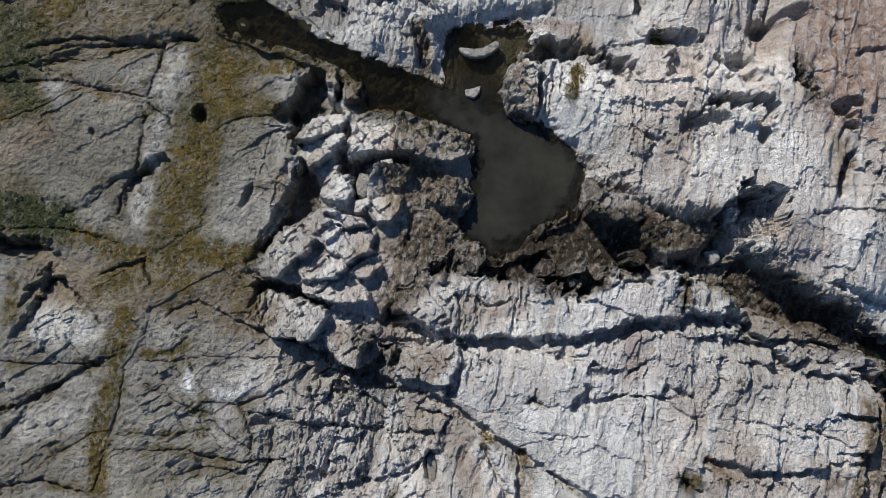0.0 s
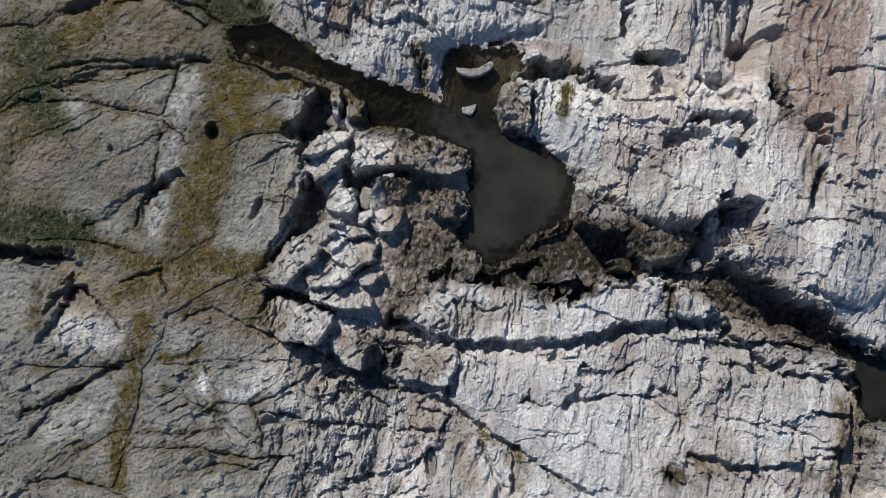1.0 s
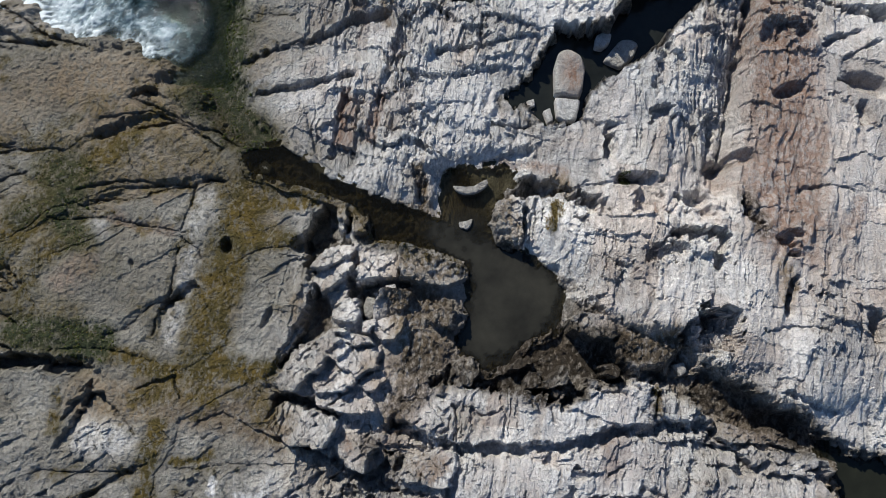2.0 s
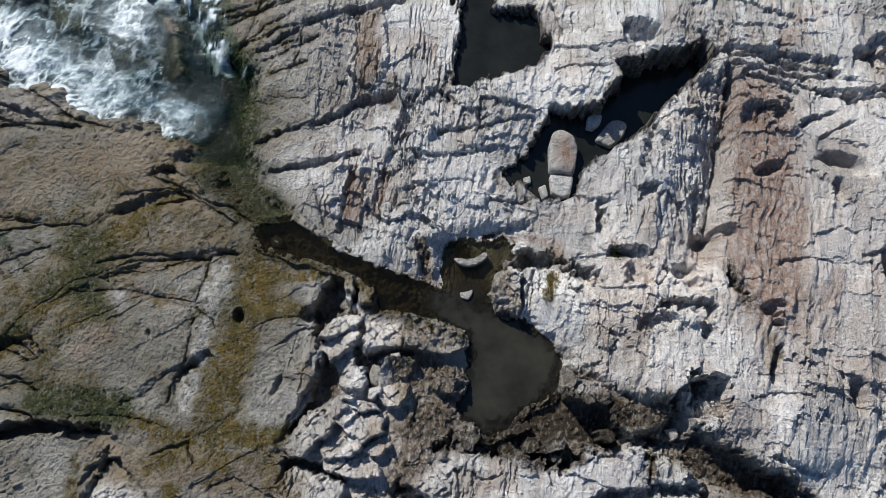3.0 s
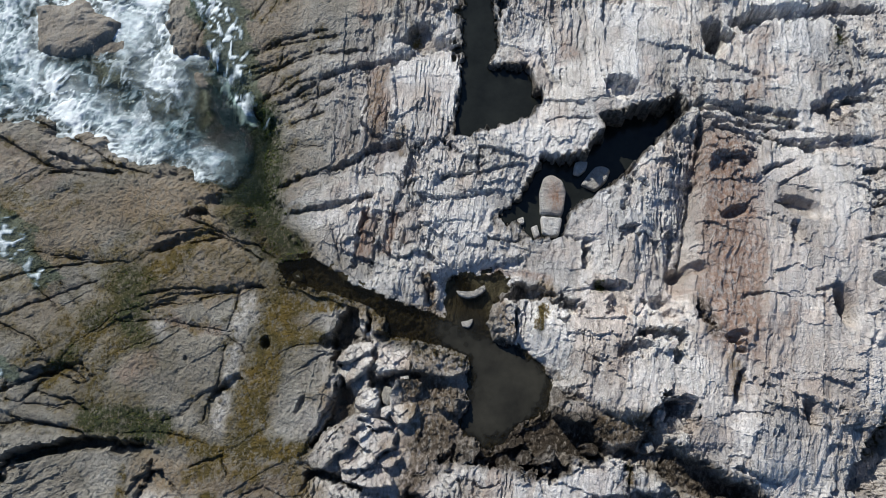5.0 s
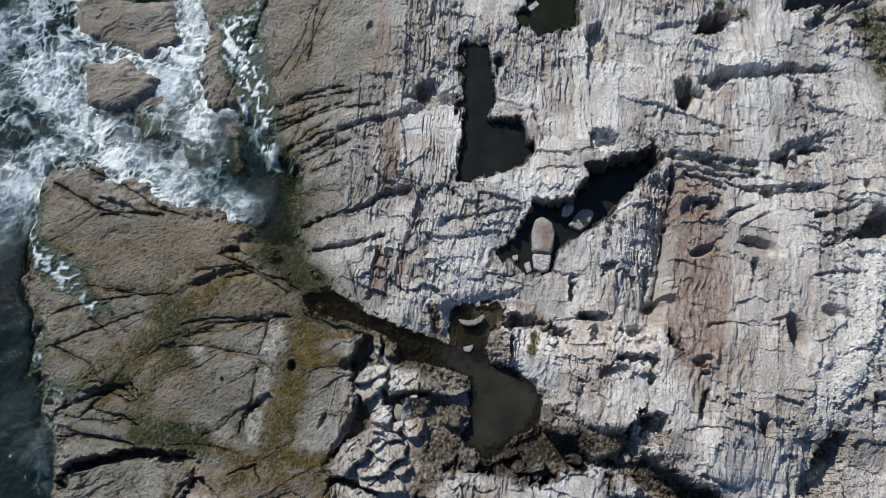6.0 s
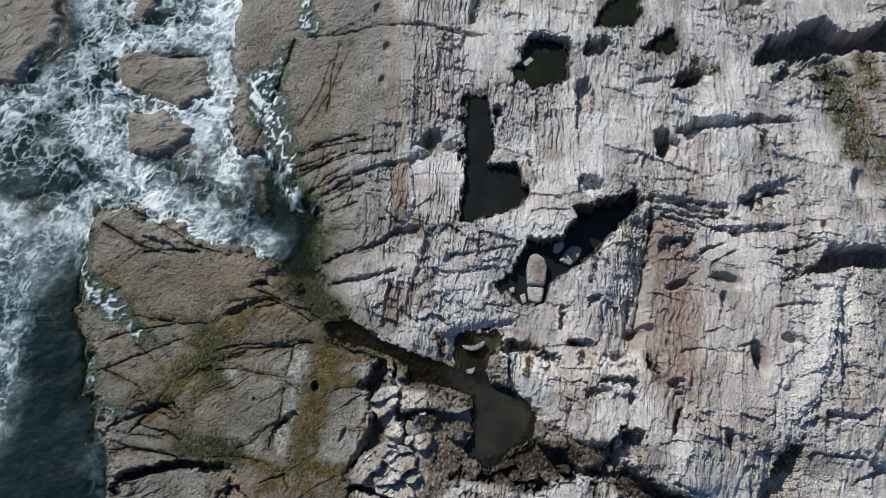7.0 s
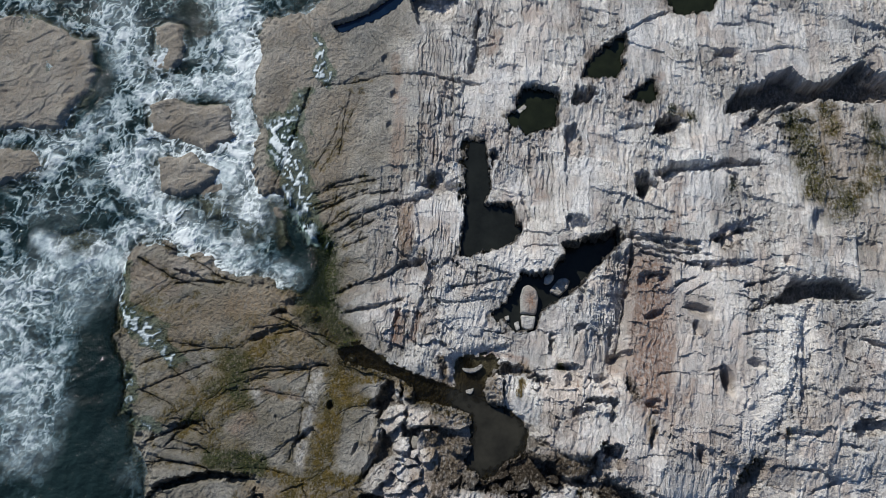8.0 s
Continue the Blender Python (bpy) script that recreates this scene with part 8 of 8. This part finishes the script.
for pts, width in (([(-15.1, 22.2), (-14.6, 20.6), (-13.2, 19.6), (-11.9, 20.0), (-12.6, 21.4)], 1.4), ([(-12.4, 21.5), (-13.2, 24.0), (-13.5, 27.0), (-13.6, 31.0)], 1.3), ([(-26.5, 17.6), (-24.5, 16.2), (-22.6, 16.9), (-21.2, 16.3)], 0.9)):
    dd, _ = to_line(qx, qy, pts)
    churn = np.maximum(churn, 1 - smooth(0.3, 1.25, dd / width))
churn = churn * (0.62 + 0.55 * fbm(qx / 0.8, qy / 1.1, 4, 201)).clip(0, 1)
foam = np.clip(foam + 0.55 * churn * froth, 0, 1)
milk = np.clip(FOAM - 0.1, 0, 1) * calm * (0.42 + 0.5 * fbm(qx / 0.9, qy / 1.3, 4, 197)).clip(0, 1) + 0.1 * calm * smooth(0.0, 0.7, fbm(rx / 2.2, ry / 2.2, 3, 198))
milk = np.clip(np.maximum(milk, 0.85 * churn), 0, 1)
rz = rz + 0.12 * foam * froth
wide = (inside | (d < 2.2))[:-1, :-1]
river = sheet("river_water", rx, ry, rz, wide, RIVER_WATER, {"foam": foam, "depth": depth, "milk": milk}, flat=False)
tagged(river, "rushing blue-green water laced with white foam", "water", kind="structure")


def spill(label, pts, width, strength, seed):
    """Foaming water running thinly over rock."""
    w = window(pts, width * 1.6)
    x, y, z = GX[w][::2, ::2], GY[w][::2, ::2], H[w][::2, ::2]
    z = np.maximum(np.maximum(z, np.roll(z, 1, 0)), np.maximum(np.roll(z, 1, 1), np.roll(z, -1, 0)))
    dd, _ = to_line(x + 0.7 * fbm(x / 1.1, y / 1.1, 3, seed), y + 0.7 * fbm(x / 1.1, y / 1.1, 3, seed + 4), pts)
    cover = 1 - smooth(0.2, 1.1, dd / width)
    a, b = x + 0.5 * fbm(x / 0.9, y / 0.9, 3, seed + 8), y + 0.5 * fbm(x / 0.9, y / 0.9, 3, seed + 12)
    web = np.clip(1 - 4.0 * np.abs(fbm(a / 0.6, b / 0.6, 3, seed + 16)), 0, 1)
    white = np.clip(strength * cover * (0.35 + web) - 0.12, 0, 1)
    cell = (np.maximum(np.maximum(white, np.roll(white, 1, 0)), np.roll(white, 1, 1)) > 0.02)[:-1, :-1]
    ob = sheet("foam_spill", x, y, z + 0.03 + 0.03 * white, cell, RIVER_WATER, {"foam": white, "depth": 0 * cover, "milk": 0 * cover}, flat=False)
    return tagged(ob, label, "water", kind="stuff")


spill("white foam spilling over a tan ledge", [(-10.9, 24.67), (-10.29, 22.66), (-10.05, 20.71), (-9.62, 18.03), (-9.05, 16.9)], 1.26, 1.0, 401)
spill("thin foam crossing a tan ledge", [(-9.84, 27.07), (-10.72, 24.66), (-11.57, 22.31)], 0.84, 0.6, 421)
spill("thin white spill between tan ledges", [(-8.79, 31.01), (-8.38, 29.51), (-8.16, 28.25)], 0.56, 0.85, 441)
spill("foam washing up the slab's edge", [(-20.24, 12.47), (-18.55, 11.19), (-17.24, 9.94)], 0.91, 0.8, 461)
spill("foam fringe along the slab's edge", [(-20.86, 15.74), (-20.79, 13.56), (-20.21, 12.12)], 0.63, 0.7, 481)
spill("foam fringe along the slab's foot", [(-19.95, 8.97), (-20.13, 6.94), (-19.17, 5.59), (-17.98, 5.73)], 0.56, 0.6, 501)

# ---- loose rocks ----
def rock(label, pts, top, foot, mat, seed, dome=0.12, name="boulder", rust=None, parent=None, group=""):
    """A worn rock of the given outline: domed and pitted on top, rounded shoulders, sides going down."""
    n = 56
    ring = [Vector((*p, 0)) for p in pts]
    length = [(ring[(k + 1) % len(ring)] - ring[k]).length for k in range(len(ring))]
    total, out = sum(length), []
    for k in range(n):
        want, a = total * k / n, 0
        while want > length[a]:
            want -= length[a]
            a += 1
        out.append(ring[a].lerp(ring[(a + 1) % len(ring)], want / length[a]))
    for _ in range(2 if len(pts) > 6 or rust else 3):
        out = [(out[k - 1] + 2 * out[k] + out[(k + 1) % n]) / 4 for k in range(n)]
    ox, oy = np.array([p.x for p in out]), np.array([p.y for p in out])
    cx, cy = ox.mean(), oy.mean()
    size = 0.5 * math.sqrt(abs(np.dot(ox - cx, np.roll(oy - cy, -1)) - np.dot(oy - cy, np.roll(ox - cx, -1))) / 2)
    steps = [0.0, 0.12, 0.25, 0.38, 0.5, 0.62, 0.74, 0.84, 0.92, 0.97, 1.0, 1.02, 1.0]
    drop = [0, 0.0, 0.02, 0.04, 0.07, 0.11, 0.17, 0.26, 0.42, 0.7, 1.15, None, None]
    X = np.array([cx + (ox - cx) * s for s in steps])
    Y = np.array([cy + (oy - cy) * s for s in steps])
    Z = np.array([np.full(n, top - dome * d if d is not None else 0.0) for d in drop])
    rough = fbm(X / (0.7 * size + 0.1) + seed, Y / (0.7 * size + 0.1), 4, 200 + seed, 0.6)
    Z[:11] += (0.24 * size * rough)[:11] * np.array(steps[:11])[:, None] ** 0.3
    Z[:11] -= 0.1 * size * (sharp(X / size + seed, (Y + 0.5 * X) / (0.5 * size), 210 + seed) * (rough > -0.1))[:11]
    Z[0] = Z[0].mean()
    Z[11], Z[12] = 0.5 * (Z[10] + foot), foot
    X[10:12] += 0.05 * size * rough[10:12]
    verts = np.stack([X.ravel(), Y.ravel(), Z.ravel()], 1).tolist()
    faces = [(r * n + k, r * n + (k + 1) % n, (r + 1) * n + (k + 1) % n, (r + 1) * n + k) for r in range(len(steps) - 1) for k in range(n)]
    faces.append(tuple((len(steps) - 1) * n + k for k in range(n)))
    bm = bmesh.new()
    vs = [bm.verts.new(v) for v in verts]
    for f in faces:
        bm.faces.new([vs[k] for k in f])
    bmesh.ops.remove_doubles(bm, verts=bm.verts, dist=0.002)
    bmesh.ops.recalc_face_normals(bm, faces=bm.faces)
    for f in bm.faces:
        f.smooth = True
    me = bpy.data.meshes.new(name)
    bm.to_mesh(me)
    bm.free()
    me.materials.append(mat)
    if rust:
        a = me.attributes.new("rust", "FLOAT", "POINT")
        a.data.foreach_set("value", [rust[3] * max(0.0, 1 - math.hypot((v.co.x - rust[0]) / rust[2], (v.co.y - rust[1]) / (2 * rust[2]))) for v in me.vertices])
    ob = new(name, me)
    if parent:
        ob.parent = parent
        return ob
    return tagged(ob, label, "rock", group)



# the fallen boulder, broken in two, in the black pool
fallen = tagged(new("fallen_boulder"), "long grey boulder with a rust stain, broken across", "rock")
rock("", [(4.12, 11.93), (4.15, 12.94), (4.34, 13.53), (4.7, 13.69), (5.06, 13.38), (5.27, 12.92), (5.14, 12.12), (5.03, 11.8)], 0.85, -0.3, STONE_GREY, 21, 0.14, "main_piece", (4.79, 12.58, 0.6, 1.3), fallen)
rock("", [(4.12, 11.81), (5.03, 11.71), (4.88, 10.97), (4.48, 10.89), (4.17, 11.08)], 0.75, -0.3, STONE_PALE, 22, 0.1, "broken_end", None, fallen)
IN_POOL = "stones in the black pool"
rock("rounded pale stone at the pool's edge", [(5.65, 13.75), (5.72, 14.17), (6.01, 14.33), (6.30, 14.23), (6.21, 13.91), (5.92, 13.67)], 0.75, -0.3, STONE_PALE, 23, 0.12, "stone", group=IN_POOL)
rock("angular grey stone leaning over black water", [(5.94, 13.25), (6.58, 14.03), (6.97, 14.09), (7.26, 13.89), (7.08, 13.40), (6.55, 12.93)], 0.65, -0.3, STONE_GREY, 24, 0.15, "stone", group=IN_POOL)
rock("small pale stone in the dark hollow", [(3.15, 11.78), (3.42, 11.85), (3.45, 11.57), (3.22, 11.49)], 0.5, -0.3, STONE_PALE, 25, 0.06, "stone", group=IN_POOL)
rock("pale stone beside the broken boulder", [(3.7, 11.35), (3.97, 11.47), (4.08, 10.99), (3.85, 10.87)], 0.6, -0.3, STONE_PALE, 26, 0.08, "stone", group=IN_POOL)
rock("pale block jutting over black water", [(2.36, 19.34), (3.01, 19.86), (3.91, 20.07), (3.92, 19.6), (2.91, 19.07)], 0.75, -0.3, STONE_PALE, 27, 0.1, "stone", group=IN_POOL)
rock("pale rock finger beside a dark pool", [(4.38, 25.19), (5.06, 25.72), (5.19, 25.39), (4.66, 24.97)], 0.75, 0.0, STONE_PALE, 28, 0.08, "stone", group=IN_POOL)
rock("dark wet stone showing above black water", [(2.74, 16.68), (3.09, 16.7), (3.13, 16.48), (2.8, 16.46)], 0.24, -0.3, STONE_DARK, 29, 0.05, "stone", group=IN_POOL)

# stones lying in potholes and joints
LOOSE = "loose stones in the joints"
rock("round dark stone in a pothole", [(-6.5, 9.67), (-6.25, 9.85), (-5.97, 9.63), (-6.03, 9.34), (-6.34, 9.31)], -0.05, -0.8, STONE_DARK, 31, 0.1, "stone", group=LOOSE)
rock("rounded grey stone in a dark recess", [(-2.66, 4.5), (-2.53, 4.86), (-2.25, 4.82), (-2.18, 4.32), (-2.38, 4.03), (-2.59, 4.15)], 0.1, -0.8, STONE_SMOOTH, 34, 0.12, "stone", group=LOOSE)
rock("flat white flake lying across a joint", [(-1.88, 5.17), (-1.53, 5.22), (-1.5, 5.08), (-1.84, 5.05)], 0.35, -0.1, STONE_PALE, 35, 0.03, "stone", group=LOOSE)
rock("curved pale rock in the wet hollow", [(0.47, 8.78), (0.62, 8.56), (0.9, 8.44), (1.25, 8.47), (1.55, 8.62), (1.76, 8.82), (1.68, 9.02), (1.48, 8.86), (1.2, 8.74), (0.85, 8.72)], 0.12, -0.3, STONE_GREY, 36, 0.05, "stone", group=LOOSE)
rock("tan stone in the murky shallows", [(0.66, 7.45), (0.72, 7.24), (0.98, 7.18), (1.12, 7.36), (1.17, 7.58), (0.94, 7.5)], 0.04, -0.5, STONE_GREY, 37, 0.04, "stone", group=LOOSE)
rock("smooth grey stone in a deep slot", [(-0.49, -3.59), (-0.29, -3.49), (-0.16, -3.87), (-0.23, -4.38), (-0.42, -4.41)], 0.05, -0.9, STONE_SMOOTH, 41, 0.12, "stone", group=LOOSE)
rock("brown stone in the muddy channel", [(7.65, 2.37), (7.98, 2.43), (8.06, 2.11), (7.83, 1.96)], 0.9, 0.0, STONE_GREY, 42, 0.1, "stone", group=LOOSE)


# ---- plants ----
def tuft(x, y, radius, count, mat, label, seed):
    """A tuft of dry grass or cushion plant rooted in a crack."""
    rng = random.Random(seed)
    bm = bmesh.new()
    for _ in range(count):
        a, r = rng.uniform(0, 2 * math.pi), radius * math.sqrt(rng.random()) * 0.8
        px, py = x + r * math.cos(a), y + r * 1.6 * math.sin(a)
        z = float(height_at(px, py)) - 0.03
        lean = Vector((rng.uniform(-1, 1), rng.uniform(-1, 1), rng.uniform(0.3, 1.0))).normalized() * rng.uniform(0.1, 0.24)
        wide = Vector((rng.uniform(-1, 1), rng.uniform(-1, 1), 0)).normalized() * 0.014
        root = Vector((px, py, z))
        v = [bm.verts.new(p) for p in (root - wide, root + wide, root + 0.6 * lean + 0.7 * wide, root + lean - Vector((0, 0, 0.03)), root + 0.6 * lean - 0.7 * wide)]
        bm.faces.new(v)
    me = bpy.data.meshes.new("grass_tuft")
    bm.to_mesh(me)
    bm.free()
    me.materials.append(mat)
    return tagged(new("grass_tuft", me), label, "plant", kind="stuff")


def plant_material(name, a, b):
    m, n, l, bsdf = material(name)
    l.new(ramp(n, l, tex_noise(n, l, 14.0, 4), (0.3, a), (0.7, b)), bsdf.inputs["Base Color"])
    bsdf.inputs["Roughness"].default_value = 0.85
    bsdf.inputs["Specular IOR Level"].default_value = 0.1
    return m


OCHRE = plant_material("ochre_moss", (0.06, 0.045, 0.012), (0.13, 0.095, 0.028))
GREEN = plant_material("green_weed", (0.035, 0.045, 0.015), (0.09, 0.1, 0.03))
OLIVE = plant_material("olive_grass", (0.12, 0.125, 0.035), (0.26, 0.235, 0.08))
DRY = plant_material("dry_grass", (0.2, 0.14, 0.05), (0.34, 0.27, 0.12))
tuft(4.04, 7.65, 0.28, 260, DRY, "ochre grass tuft in a cleft of pale rock", 1)
tuft(3.78, 7.2, 0.2, 160, DRY, "small ochre grass tuft on a pale rib", 2)
tuft(6.28, 8.5, 0.22, 180, GREEN, "dark green tuft in a rock notch", 3)
tuft(1.19, -2.96, 0.16, 120, DRY, "ochre tuft in a narrow joint", 4)
tuft(2.32, -3.56, 0.14, 100, DRY, "ochre tuft in a narrow joint", 5)
tuft(15.42, 23.97, 0.4, 220, GREEN, "green tuft on pale rock beside a cleft", 6)
tuft(14.24, 24.63, 0.35, 160, GREEN, "green tuft on pale rock beside a cleft", 7)
tuft(17.43, 19.27, 0.3, 120, GREEN, "small green tuft on pale rock", 8)
tuft(18.63, 4.42, 0.25, 120, DRY, "rust-brown tuft in a notch of rock", 9)
tuft(17.46, 19.63, 0.3, 140, GREEN, "small green tuft on pale rock", 10)

for k, (x, y) in enumerate([(21.62, 23.5), (21.84, 22.54), (22.18, 21.7), (21.78, 20.65), (22.28, 19.87), (22.42, 18.92), (23.83, 24.2), (24.12, 23.04), (24.17, 18.23), (25.14, 18.84), (26.11, 19.76), (23.68, 17.5), (26.56, 22.96), (26.8, 22.01)]):
    tuft(x, y, 0.42 + 0.1 * (k % 3), 200, OLIVE if k % 3 else GREEN, "sparse olive and straw grass on a rock slope", 20 + k)


def clumps(name, label, mat, key, count, least, seed, size):
    """Low cushions scattered where that growth covers the rock."""
    rng = np.random.RandomState(seed)
    field = STAIN_SHADE[key]
    j, i = np.nonzero(field > least)
    pick = rng.choice(len(j), min(len(j), 40 * count), replace=False)
    j, i = j[pick], i[pick]
    area = np.gradient(AX)[i] * np.gradient(AY)[j]
    chance = field[j, i] * area * np.where(AX[i] > 9, 0.3, 1.0) * (NOISE_A[j, i] > -0.25)
    j, i = (lambda s: (j[s], i[s]))(rng.choice(len(j), count, replace=False, p=chance / chance.sum()))
    x = AX[i] + rng.uniform(-0.04, 0.04, count)
    y = AY[j] + rng.uniform(-0.04, 0.04, count)
    z, r = H[j, i], size * rng.uniform(0.5, 1.5, count)
    turn = rng.uniform(0, 6.3, count)
    co = []
    for k in range(5):
        a = turn + k * 2 * math.pi / 5
        q = r * rng.uniform(0.7, 1.3, count)
        co.append(np.stack([x + q * np.cos(a), y + q * np.sin(a), z - 0.04], 1))
    co.append(np.stack([x + 0.3 * r * np.cos(turn), y + 0.3 * r * np.sin(turn), z + 0.55 * r], 1))
    verts = np.stack(co, 1).reshape(-1, 3)
    faces = [(6 * n + k, 6 * n + (k + 1) % 5, 6 * n + 5) for n in range(count) for k in range(5)]
    me = bpy.data.meshes.new(name)
    me.from_pydata(verts.tolist(), [], faces)
    me.materials.append(mat)
    return tagged(new(name, me), label, "plants", kind="stuff")


clumps("moss_cushions", "ochre moss cushions along seams of the rock", OCHRE, "moss", 5500, 0.55, 5, 0.033)
clumps("weed_cushions", "dark green weed along the wet inlet", GREEN, "green", 2500, 0.3, 6, 0.05)
